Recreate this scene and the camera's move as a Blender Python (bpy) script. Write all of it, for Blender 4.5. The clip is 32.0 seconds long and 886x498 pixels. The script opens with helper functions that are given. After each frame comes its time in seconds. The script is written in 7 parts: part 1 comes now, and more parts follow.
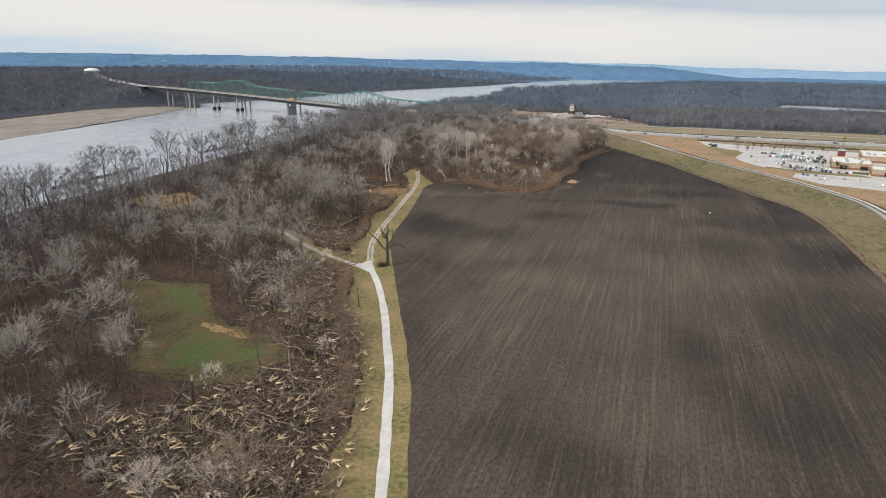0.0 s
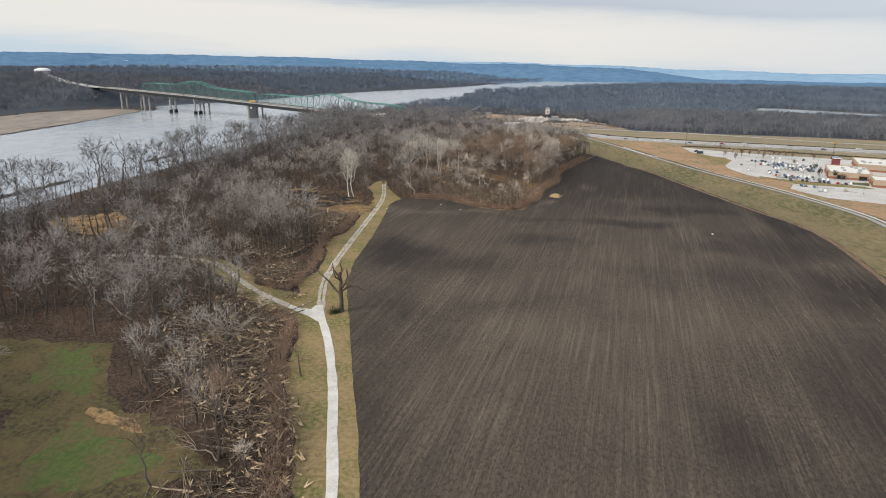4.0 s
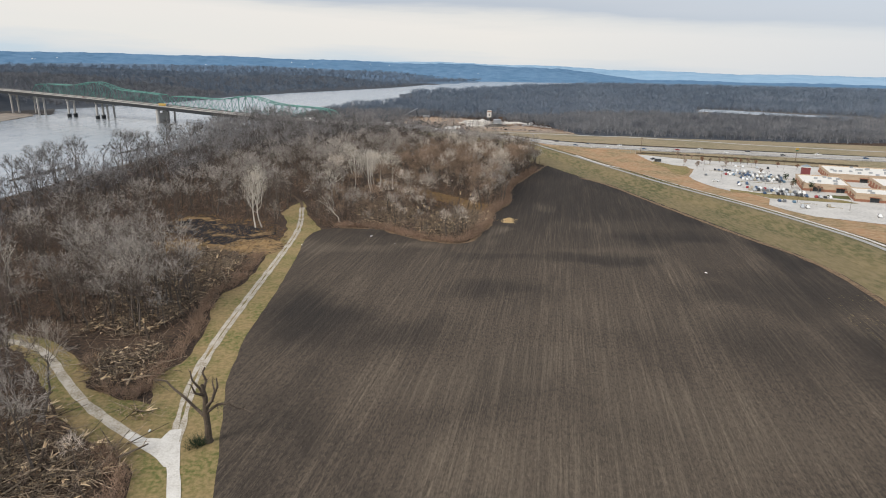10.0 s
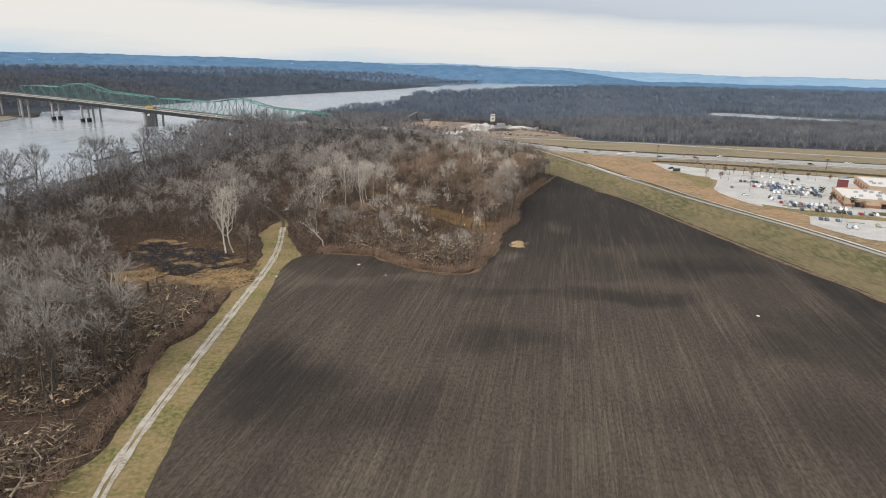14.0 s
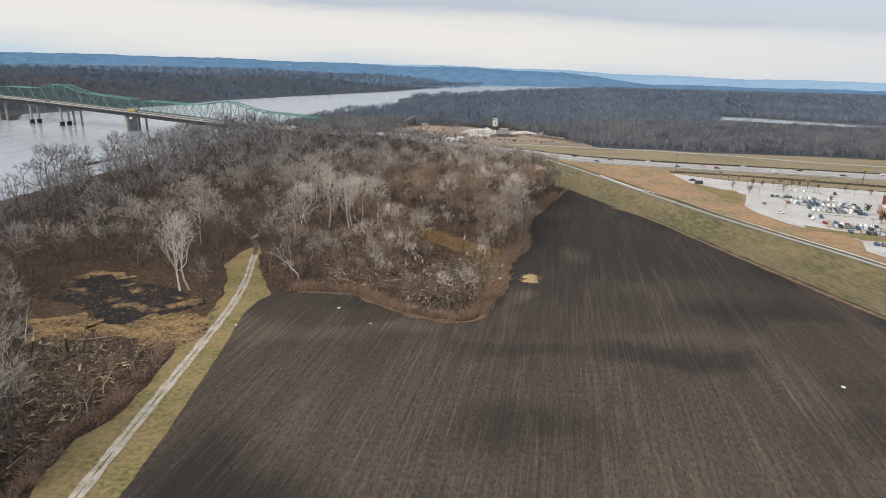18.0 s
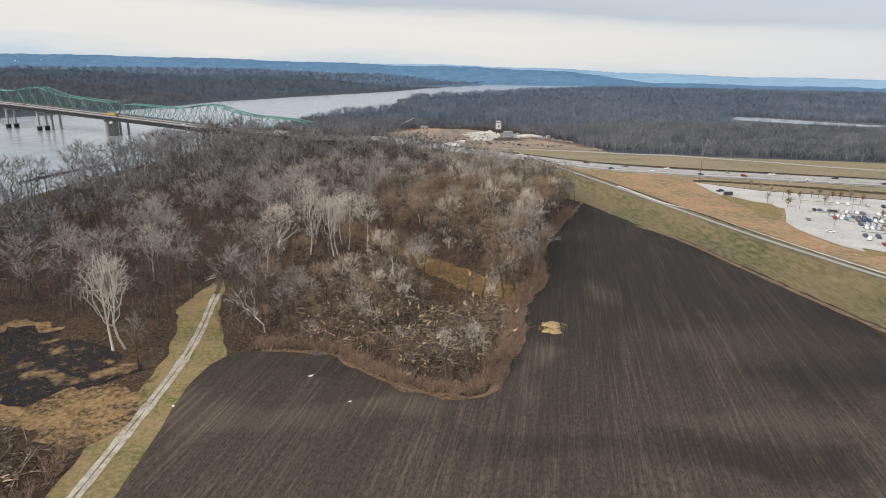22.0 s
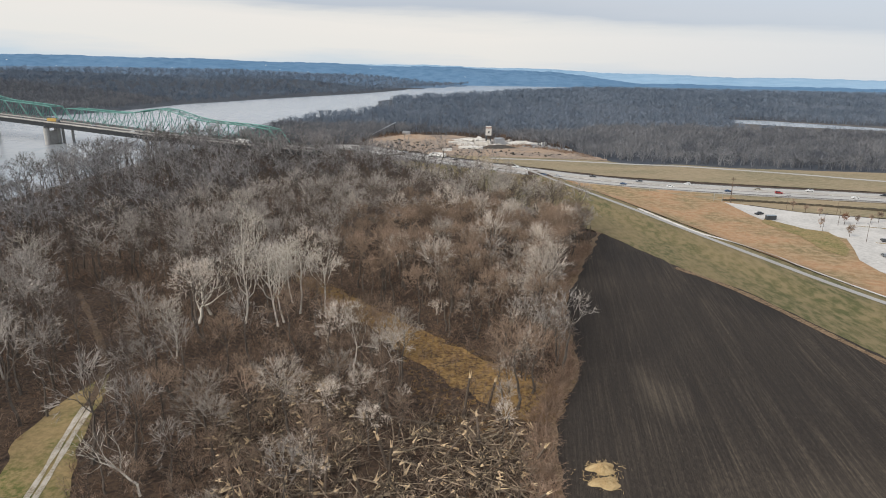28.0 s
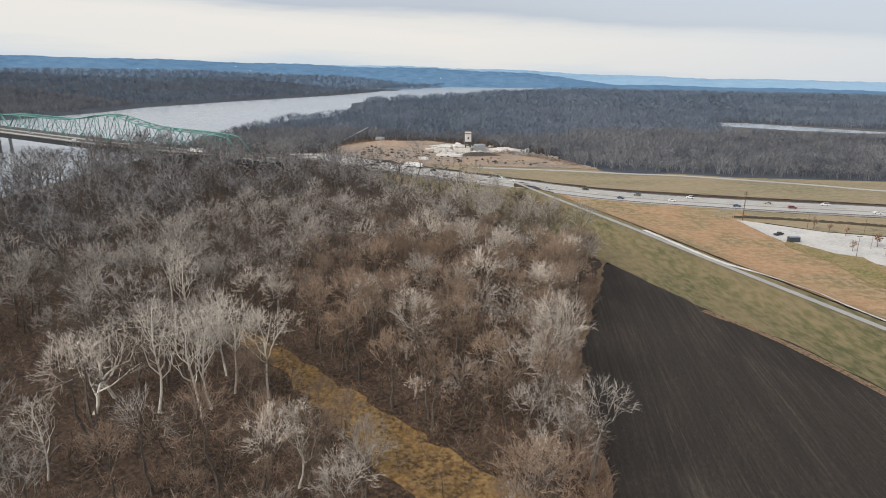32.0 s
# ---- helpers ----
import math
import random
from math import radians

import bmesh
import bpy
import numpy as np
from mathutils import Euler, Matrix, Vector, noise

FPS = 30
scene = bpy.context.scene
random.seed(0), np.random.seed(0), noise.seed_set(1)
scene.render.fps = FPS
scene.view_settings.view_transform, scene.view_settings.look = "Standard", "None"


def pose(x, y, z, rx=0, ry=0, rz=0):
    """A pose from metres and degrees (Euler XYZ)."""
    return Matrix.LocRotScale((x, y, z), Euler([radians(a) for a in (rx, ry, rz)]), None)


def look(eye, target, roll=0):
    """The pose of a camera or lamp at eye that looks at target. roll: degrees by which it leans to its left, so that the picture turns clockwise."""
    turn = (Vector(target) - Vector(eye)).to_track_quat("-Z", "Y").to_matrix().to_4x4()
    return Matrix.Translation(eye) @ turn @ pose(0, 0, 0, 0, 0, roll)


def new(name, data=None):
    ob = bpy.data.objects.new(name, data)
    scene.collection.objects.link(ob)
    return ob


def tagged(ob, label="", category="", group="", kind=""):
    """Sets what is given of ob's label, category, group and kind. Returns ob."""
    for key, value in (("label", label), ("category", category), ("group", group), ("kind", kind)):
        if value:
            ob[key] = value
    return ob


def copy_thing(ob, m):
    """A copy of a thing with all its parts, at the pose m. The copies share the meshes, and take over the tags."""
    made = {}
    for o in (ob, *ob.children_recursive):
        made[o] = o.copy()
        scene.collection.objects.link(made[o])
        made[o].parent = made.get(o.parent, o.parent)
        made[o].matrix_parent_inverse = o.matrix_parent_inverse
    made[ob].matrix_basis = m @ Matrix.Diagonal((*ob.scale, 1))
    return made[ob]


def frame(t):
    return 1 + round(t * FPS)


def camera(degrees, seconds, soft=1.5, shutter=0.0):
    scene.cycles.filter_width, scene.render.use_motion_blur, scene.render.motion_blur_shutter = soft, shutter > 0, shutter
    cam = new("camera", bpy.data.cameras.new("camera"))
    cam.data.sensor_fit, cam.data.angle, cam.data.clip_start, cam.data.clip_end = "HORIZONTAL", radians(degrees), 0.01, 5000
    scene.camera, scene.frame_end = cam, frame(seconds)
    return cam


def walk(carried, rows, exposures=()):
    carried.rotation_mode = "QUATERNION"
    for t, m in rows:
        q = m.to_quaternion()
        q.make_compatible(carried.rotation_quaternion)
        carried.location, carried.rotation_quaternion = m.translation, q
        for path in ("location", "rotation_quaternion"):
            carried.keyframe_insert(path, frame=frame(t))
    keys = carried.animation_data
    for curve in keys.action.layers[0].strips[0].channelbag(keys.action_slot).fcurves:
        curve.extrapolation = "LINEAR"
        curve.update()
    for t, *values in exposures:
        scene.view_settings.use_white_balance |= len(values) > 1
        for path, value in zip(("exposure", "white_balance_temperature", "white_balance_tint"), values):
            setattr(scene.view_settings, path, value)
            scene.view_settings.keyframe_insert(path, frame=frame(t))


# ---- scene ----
cam = camera(70.6, 32.0, soft=1.0)
PATH = [
    (0, (4.258, 1.4, 81.73), (4.001, 3.299, 81.158), 0.3),
    (0.5, (3.427, 7.383, 81.771), (3.177, 9.283, 81.2), 0.2),
    (1, (2.757, 13.412, 81.82), (2.516, 15.314, 81.25), 0.2),
    (1.5, (2.198, 19.465, 81.873), (1.972, 21.369, 81.303), 0.4),
    (2, (1.705, 25.516, 81.919), (1.49, 27.422, 81.35), 0.3),
    (2.5, (1.281, 31.571, 81.939), (1.076, 33.477, 81.37), 0.5),
    (3, (0.892, 37.64, 81.944), (0.71, 39.549, 81.374), 0.5),
    (3.5, (0.502, 43.701, 81.917), (0.328, 45.61, 81.348), 0.5),
    (5.5, (-1.106, 67.909, 81.539), (-1.274, 69.819, 80.97), 0.6),
    (6, (-1.451, 74.027, 81.535), (-1.619, 75.937, 80.967), 0.7),
    (6.5, (-1.867, 80.128, 81.507), (-2.025, 82.039, 80.939), 0.6),
    (7, (-2.133, 86.144, 81.411), (-2.22, 88.059, 80.844), 0.6),
    (7.5, (-2.199, 92.289, 81.325), (-2.209, 94.207, 80.76), 0.9),
    (8, (-2.09, 98.678, 81.285), (-2.072, 100.597, 80.72), 0.8),
    (8.5, (-1.973, 105.156, 81.261), (-1.955, 107.074, 80.695), 0.7),
    (9, (-1.956, 111.447, 81.21), (-1.94, 113.365, 80.643), 0.7),
    (9.5, (-1.907, 117.625, 81.153), (-1.889, 119.543, 80.587), 0.8),
    (10, (-1.727, 123.744, 81.093), (-1.711, 125.661, 80.526), 0.7),
    (10.5, (-1.588, 129.71, 81.069), (-1.572, 131.629, 80.503), 0.8),
    (11, (-1.359, 135.442, 81.051), (-1.343, 137.359, 80.484), 0.7),
    (11.5, (-1.164, 140.78, 80.99), (-1.15, 142.698, 80.425), 0.8),
    (12, (-0.954, 146.087, 80.951), (-0.954, 148.005, 80.385), 0.7),
    (12.5, (-0.898, 151.566, 80.915), (-0.899, 153.485, 80.351), 0.8),
    (13, (-0.853, 157.135, 80.87), (-0.853, 159.054, 80.307), 0.7),
    (13.5, (-0.738, 162.723, 80.817), (-0.728, 164.642, 80.255), 0.8),
    (14, (-0.611, 168.412, 80.766), (-0.6, 170.331, 80.203), 0.8),
    (14.5, (-0.594, 174.314, 80.714), (-0.582, 176.233, 80.153), 0.8),
    (16.5, (-0.337, 198.434, 80.227), (-0.324, 200.355, 79.669), 0.9),
    (17, (-0.25, 204.511, 80.237), (-0.238, 206.431, 79.679), 0.9),
    (17.5, (-0.205, 210.626, 80.289), (-0.193, 212.547, 79.731), 0.9),
    (18, (-0.211, 216.744, 80.386), (-0.198, 218.665, 79.828), 1.0),
    (18.5, (-0.215, 222.843, 80.474), (-0.203, 224.764, 79.917), 0.9),
    (19, (-0.2, 228.999, 80.564), (-0.187, 230.919, 80.005), 1.0),
    (19.5, (-0.164, 235.159, 80.594), (-0.151, 237.08, 80.035), 0.9),
    (20, (-0.179, 241.27, 80.593), (-0.168, 243.19, 80.035), 0.8),
    (20.5, (-0.215, 247.393, 80.582), (-0.204, 249.313, 80.023), 0.8),
    (21, (-0.229, 253.515, 80.555), (-0.217, 255.435, 79.995), 0.8),
    (21.5, (-0.185, 259.662, 80.564), (-0.174, 261.582, 80.005), 0.7),
    (22, (-0.095, 265.907, 80.567), (-0.084, 267.827, 80.007), 0.7),
    (22.5, (-0.048, 272.234, 80.575), (-0.037, 274.153, 80.014), 0.7),
    (23, (-0.105, 278.649, 80.594), (-0.095, 280.568, 80.033), 0.6),
    (23.5, (-0.172, 285.184, 80.601), (-0.162, 287.103, 80.039), 0.6),
    (24, (-0.273, 291.835, 80.61), (-0.261, 293.754, 80.048), 0.7),
    (24.5, (-0.34, 298.562, 80.61), (-0.321, 300.481, 80.049), 0.7),
    (25, (-0.491, 305.412, 80.638), (-0.462, 307.332, 80.077), 0.6),
    (25.5, (-0.525, 312.176, 80.576), (-0.486, 314.096, 80.016), 0.7),
    (27.5, (-0.337, 337.504, 79.625), (-0.277, 339.424, 79.067), 0.7),
    (28, (-0.157, 343.614, 79.525), (-0.097, 345.534, 78.967), 0.7),
    (28.5, (0.072, 349.709, 79.516), (0.132, 351.628, 78.956), 0.6),
    (29, (0.162, 355.939, 79.524), (0.221, 357.858, 78.965), 0.6),
    (29.5, (0.174, 362.253, 79.54), (0.239, 364.172, 78.982), 0.6),
    (30, (0.267, 368.58, 79.554), (0.344, 370.499, 78.997), 0.6),
    (30.5, (0.365, 374.931, 79.56), (0.457, 376.85, 79.003), 0.7),
    (31, (0.487, 381.261, 79.582), (0.593, 383.179, 79.026), 0.5),
    (31.5, (0.627, 387.649, 79.611), (0.747, 389.566, 79.055), 0.6),
    (32, (0.693, 394.112, 79.634), (0.827, 396.029, 79.08), 0.7),
]
walk(cam, [(t, look(eye, target, roll)) for t, eye, target, roll in PATH])

# ---- sky and light ----
world = bpy.data.worlds.new("overcast_sky")
scene.world = world
world.use_nodes = True
nt = world.node_tree
nt.nodes.clear()


def wnode(kind, **values):
    n = nt.nodes.new(kind)
    for key, v in values.items():
        n.inputs[key].default_value = v
    return n


SUN_UP, SUN_AZ = radians(38), radians(-120)
sky = nt.nodes.new("ShaderNodeTexSky")
sky.sky_type, sky.sun_disc, sky.sun_elevation, sky.sun_rotation = "NISHITA", False, SUN_UP, SUN_AZ
coord = nt.nodes.new("ShaderNodeTexCoord")
stretch = nt.nodes.new("ShaderNodeMapping")
stretch.inputs["Scale"].default_value = (1.3, 1.3, 14.0)
cloud = wnode("ShaderNodeTexNoise", Scale=2.2, Detail=6.0, Roughness=0.55)
split = nt.nodes.new("ShaderNodeSeparateXYZ")
amount = nt.nodes.new("ShaderNodeMath")
amount.operation = "MULTIPLY_ADD"
amount.inputs[1].default_value = 0.055
height = nt.nodes.new("ShaderNodeMath")
height.operation = "ADD"
ramp = nt.nodes.new("ShaderNodeValToRGB")
stops = ((0.0, (0.58, 0.69, 0.78)), (0.41, (0.62, 0.73, 0.82)), (0.455, (0.77, 0.80, 0.82)), (0.50, (0.87, 0.855, 0.825)), (0.65, (0.905, 0.87, 0.83)),
         (0.71, (0.82, 0.81, 0.79)), (0.775, (0.55, 0.60, 0.68)), (0.86, (0.60, 0.64, 0.71)), (1.0, (0.62, 0.68, 0.77)))
while len(ramp.color_ramp.elements) < len(stops):
    ramp.color_ramp.elements.new(0.5)
for e, (p, c) in zip(ramp.color_ramp.elements, stops):
    e.position, e.color = p, (*c, 1)
scale_up = nt.nodes.new("ShaderNodeMapRange")
scale_up.inputs["From Min"].default_value, scale_up.inputs["From Max"].default_value = -0.075, 0.165
thin = nt.nodes.new("ShaderNodeMix")
thin.data_type = "RGBA"
thin.inputs["Factor"].default_value = 0.93
dim = nt.nodes.new("ShaderNodeVectorMath")
dim.operation = "SCALE"
dim.inputs["Scale"].default_value = 0.1
back = nt.nodes.new("ShaderNodeBackground")
back.inputs["Strength"].default_value = 0.965
wout = nt.nodes.new("ShaderNodeOutputWorld")
link = nt.links.new
link(coord.outputs["Generated"], stretch.inputs["Vector"])
link(stretch.outputs["Vector"], cloud.inputs["Vector"])
link(coord.outputs["Generated"], split.inputs["Vector"])
link(cloud.outputs["Fac"], amount.inputs[0])
tilt_sky = nt.nodes.new("ShaderNodeMath")
tilt_sky.operation = "MULTIPLY_ADD"
tilt_sky.inputs[1].default_value = 0.035
link(split.outputs["X"], tilt_sky.inputs[0])
link(split.outputs["Z"], tilt_sky.inputs[2])
lean_sky = nt.nodes.new("ShaderNodeMath")
lean_sky.operation = "MULTIPLY"
link(split.outputs["X"], lean_sky.inputs[0])
link(split.outputs["Z"], lean_sky.inputs[1])
lean_more = nt.nodes.new("ShaderNodeMath")
lean_more.operation = "MULTIPLY_ADD"
lean_more.inputs[1].default_value = 0.3
link(lean_sky.outputs[0], lean_more.inputs[0])
link(tilt_sky.outputs[0], lean_more.inputs[2])
link(lean_more.outputs[0], amount.inputs[2])
link(amount.outputs[0], scale_up.inputs["Value"])
link(scale_up.outputs["Result"], ramp.inputs["Fac"])
link(sky.outputs["Color"], dim.inputs[0])
link(dim.outputs["Vector"], thin.inputs["A"])
side_sky = nt.nodes.new("ShaderNodeMapRange")
side_sky.inputs["From Min"].default_value, side_sky.inputs["From Max"].default_value, side_sky.inputs["To Max"].default_value = 0.1, 0.62, 0.6
link(split.outputs["X"], side_sky.inputs["Value"])
cool = nt.nodes.new("ShaderNodeMix")
cool.data_type = "RGBA"
cool.inputs["B"].default_value = (0.66, 0.72, 0.80, 1)
link(side_sky.outputs["Result"], cool.inputs["Factor"])
link(ramp.outputs["Color"], cool.inputs["A"])
link(cool.outputs["Result"], thin.inputs["B"])
link(thin.outputs["Result"], back.inputs["Color"])
link(back.outputs["Background"], wout.inputs["Surface"])

sun = new("sun", bpy.data.lights.new("sun", "SUN"))
sun.data.energy, sun.data.angle, sun.data.color = 3.3, radians(28), (1.0, 0.94, 0.85)
sun.matrix_world = look((-300 * math.cos(0.5), -170, 250), (0, 0, 0))


# ---- materials ----
def material(name, colours, scales=(0.05, 1.5), rough=0.9, bump=0.3, hard=0.17, mid=0.5, metal=0.0, island=0.0, random_ob=0.0, spec=0.2, turn=0.0, squash=(1, 1, 1)):
    """colours: three base colours, mixed by a coarse and a fine noise of those scales (1/m)."""
    m = bpy.data.materials.new(name)
    m.use_nodes = True
    t = m.node_tree
    b = t.nodes["Principled BSDF"]
    b.inputs["Roughness"].default_value, b.inputs["Metallic"].default_value = rough, metal
    b.inputs["Specular IOR Level"].default_value = spec
    geo = t.nodes.new("ShaderNodeNewGeometry")
    mp = t.nodes.new("ShaderNodeMapping")
    mp.inputs["Rotation"].default_value = (0, 0, turn)
    mp.inputs["Scale"].default_value = squash
    t.links.new(geo.outputs["Position"], mp.inputs["Vector"])
    fac = []
    for s, detail in ((scales[0], 4.0), (scales[1], 6.0)):
        n = t.nodes.new("ShaderNodeTexNoise")
        n.inputs["Scale"].default_value, n.inputs["Detail"].default_value, n.inputs["Roughness"].default_value = s, detail, 0.6
        t.links.new(mp.outputs["Vector"], n.inputs["Vector"])
        r = t.nodes.new("ShaderNodeMapRange")
        r.inputs["From Min"].default_value, r.inputs["From Max"].default_value = mid - hard, mid + hard
        t.links.new(n.outputs["Fac"], r.inputs["Value"])
        fac.append(r.outputs["Result"])
    col = None
    for k, f in enumerate(fac):
        mix = t.nodes.new("ShaderNodeMix")
        mix.data_type = "RGBA"
        if col is None:
            mix.inputs["A"].default_value = (*colours[0], 1)
        else:
            t.links.new(col, mix.inputs["A"])
        mix.inputs["B"].default_value = (*colours[k + 1], 1)
        if k == 1:
            half = t.nodes.new("ShaderNodeMath")
            half.operation = "MULTIPLY"
            half.inputs[1].default_value = 0.65
            t.links.new(f, half.inputs[0])
            f = half.outputs[0]
        t.links.new(f, mix.inputs["Factor"])
        col = mix.outputs["Result"]
    for source, strength in (("island", island), ("object", random_ob)):
        if strength:
            if source == "island":
                rnd = geo.outputs["Random Per Island"]
            else:
                rnd = t.nodes.new("ShaderNodeObjectInfo").outputs["Random"]
            r = t.nodes.new("ShaderNodeMapRange")
            r.inputs["To Min"].default_value, r.inputs["To Max"].default_value = 1 - strength, 1 + strength
            t.links.new(rnd, r.inputs["Value"])
            v = t.nodes.new("ShaderNodeVectorMath")
            v.operation = "SCALE"
            t.links.new(col, v.inputs[0])
            t.links.new(r.outputs["Result"], v.inputs["Scale"])
            col = v.outputs["Vector"]
    t.links.new(col, b.inputs["Base Color"])
    if bump:
        bp = t.nodes.new("ShaderNodeBump")
        bp.inputs["Strength"].default_value, bp.inputs["Distance"].default_value = bump, 0.4 / scales[1]
        t.links.new(fac[1], bp.inputs["Height"])
        t.links.new(bp.outputs["Normal"], b.inputs["Normal"])
    return m


def soil_material():
    """Tilled soil: wet and dry patches, long pale rows, clods."""
    m = bpy.data.materials.new("tilled_soil")
    m.use_nodes = True
    t = m.node_tree
    b = t.nodes["Principled BSDF"]
    b.inputs["Roughness"].default_value, b.inputs["Specular IOR Level"].default_value = 0.95, 0.15
    geo = t.nodes.new("ShaderNodeNewGeometry")

    def noise_fac(scale, squash, lo, hi, detail=4.0, rough=0.6, bend=0.0):
        mp = t.nodes.new("ShaderNodeMapping")
        mp.vector_type = "TEXTURE"
        mp.inputs["Rotation"].default_value = (0, 0, -ROW_TURN)
        mp.inputs["Scale"].default_value = (1 / squash[0], 1 / squash[1], 1)
        t.links.new(geo.outputs["Position"], mp.inputs["Vector"])
        n = t.nodes.new("ShaderNodeTexNoise")
        n.inputs["Scale"].default_value, n.inputs["Detail"].default_value, n.inputs["Roughness"].default_value = scale, detail, rough
        n.inputs["Distortion"].default_value = bend
        t.links.new(mp.outputs["Vector"], n.inputs["Vector"])
        r = t.nodes.new("ShaderNodeMapRange")
        r.interpolation_type = "SMOOTHSTEP"
        r.inputs["From Min"].default_value, r.inputs["From Max"].default_value = lo, hi
        t.links.new(n.outputs["Fac"], r.inputs["Value"])
        return r.outputs["Result"]

    def math_of(op, a, b2):
        n = t.nodes.new("ShaderNodeMath")
        n.operation = op
        for k, v in enumerate((a, b2)):
            if isinstance(v, (int, float)):
                n.inputs[k].default_value = v
            else:
                t.links.new(v, n.inputs[k])
        return n.outputs[0]

    def mixed(f, a, b2):
        n = t.nodes.new("ShaderNodeMix")
        n.data_type = "RGBA"
        t.links.new(f, n.inputs["Factor"])
        for key, v in (("A", a), ("B", b2)):
            if isinstance(v, tuple):
                n.inputs[key].default_value = (*v, 1)
            else:
                t.links.new(v, n.inputs[key])
        return n.outputs["Result"]

    # wet hollows: centre, half sizes and strength
    drift = t.nodes.new("ShaderNodeTexNoise")
    drift.inputs["Scale"].default_value, drift.inputs["Detail"].default_value = 0.02, 4.0
    t.links.new(geo.outputs["Position"], drift.inputs["Vector"])
    shift = t.nodes.new("ShaderNodeVectorMath")
    shift.operation = "MULTIPLY_ADD"
    shift.inputs[1].default_value = (60, 60, 0)
    t.links.new(drift.outputs["Color"], shift.inputs[0])
    t.links.new(geo.outputs["Position"], shift.inputs[2])
    hollows = [(-46, 318, 24, 26, 1.0), (-14, 308, 24, 12, 0.7), (21, 341, 22, 12, 0.7), (62, 386, 34, 12, 0.85), (112, 424, 34, 18, 1.0), (140, 350, 30, 30, 0.9), (138, 288, 20, 34, 1.0), (60, 182, 22, 16, 0.7), (76, 150, 26, 26, 0.75),
               (-29, 180, 9, 34, 0.45), (8, 122, 24, 16, 0.6), (-40, 345, 14, 14, 0.3), (104, 344, 24, 14, 0.6), (155, 400, 18, 50, 1.05), (140, 470, 18, 50, 1.05), (68, 492, 14, 30, 0.6), (118, 560, 34, 70, 1.05),
               (90, 600, 30, 60, 1.05), (-2, 414, 14, 5, 0.8), (-32, 428, 18, 7, 0.8), (-36, 384, 20, 10, 0.3), (26, 388, 24, 10, 0.7), (116, 190, 34, 60, 0.9), (105, 105, 44, 50, 0.85), (46, 520, 16, 50, 0.6), (96, 300, 26, 22, 0.6)]

    def hollow(x, y, rx, ry, strength):
        mp = t.nodes.new("ShaderNodeMapping")
        mp.vector_type = "TEXTURE"
        mp.inputs["Location"].default_value = (x + 30, y + 30, 0)
        mp.inputs["Scale"].default_value = (rx, ry, 1e6)
        t.links.new(shift.outputs["Vector"], mp.inputs["Vector"])
        far = t.nodes.new("ShaderNodeVectorMath")
        far.operation = "LENGTH"
        t.links.new(mp.outputs["Vector"], far.inputs[0])
        r = t.nodes.new("ShaderNodeMapRange")
        r.interpolation_type = "SMOOTHSTEP"
        r.inputs["From Min"].default_value, r.inputs["From Max"].default_value, r.inputs["To Min"].default_value, r.inputs["To Max"].default_value = 1.5, 0.2, 0.0, 0.86 * strength
        t.links.new(far.outputs["Value"], r.inputs["Value"])
        return r.outputs["Result"]

    wet = math_of("MULTIPLY", noise_fac(0.02, (1, 0.75), 0.46, 0.70, bend=0.5), 0.45)
    split = t.nodes.new("ShaderNodeSeparateXYZ")
    t.links.new(geo.outputs["Position"], split.inputs[0])
    north = t.nodes.new("ShaderNodeMapRange")
    north.inputs["From Min"].default_value, north.inputs["From Max"].default_value, north.inputs["To Max"].default_value = 340, 470, 0.78
    t.links.new(split.outputs["Y"], north.inputs["Value"])
    wet = math_of("MAXIMUM", wet, north.outputs["Result"])
    for h in hollows:
        wet = math_of("MAXIMUM", wet, hollow(*h))
    col = mixed(wet, (0.094, 0.073, 0.056), (0.0215, 0.0190, 0.0182))
    broad = noise_fac(0.22, (1, 0.03), 0.40, 0.72)
    fine = noise_fac(0.9, (1, 0.022), 0.45, 0.68, 3.0, 0.6)
    hair = noise_fac(2.6, (1, 0.02), 0.44, 0.68, 3.0, 0.65)
    rows = math_of("ADD", math_of("MULTIPLY", broad, 0.16), math_of("ADD", math_of("MULTIPLY", fine, 0.27), math_of("MULTIPLY", hair, 0.30)))
    rows = math_of("MULTIPLY", rows, math_of("ADD", 0.55, math_of("MULTIPLY", noise_fac(0.06, (1, 0.14), 0.40, 0.66), 1.0)))
    rows = math_of("MULTIPLY", rows, math_of("SUBTRACT", 1.0, math_of("MULTIPLY", wet, 0.68)))
    col = mixed(rows, col, (0.205, 0.160, 0.117))
    dark_rows = noise_fac(1.3, (1, 0.012), 0.50, 0.70, 3.0)
    col = mixed(math_of("MULTIPLY", dark_rows, 0.22), col, (0.036, 0.031, 0.028))
    clods = noise_fac(1.3, (1, 0.5), 0.42, 0.62, 6.0, 0.75)
    col = mixed(math_of("MULTIPLY", clods, 0.5), col, (0.028, 0.024, 0.021))
    crumbs = noise_fac(1.9, (1, 0.35), 0.58, 0.70, 5.0, 0.75)
    col = mixed(math_of("MULTIPLY", crumbs, math_of("SUBTRACT", 0.5, math_of("MULTIPLY", wet, 0.36))), col, (0.235, 0.188, 0.140))
    dry = noise_fac(0.05, (1, 0.45), 0.70, 0.80)
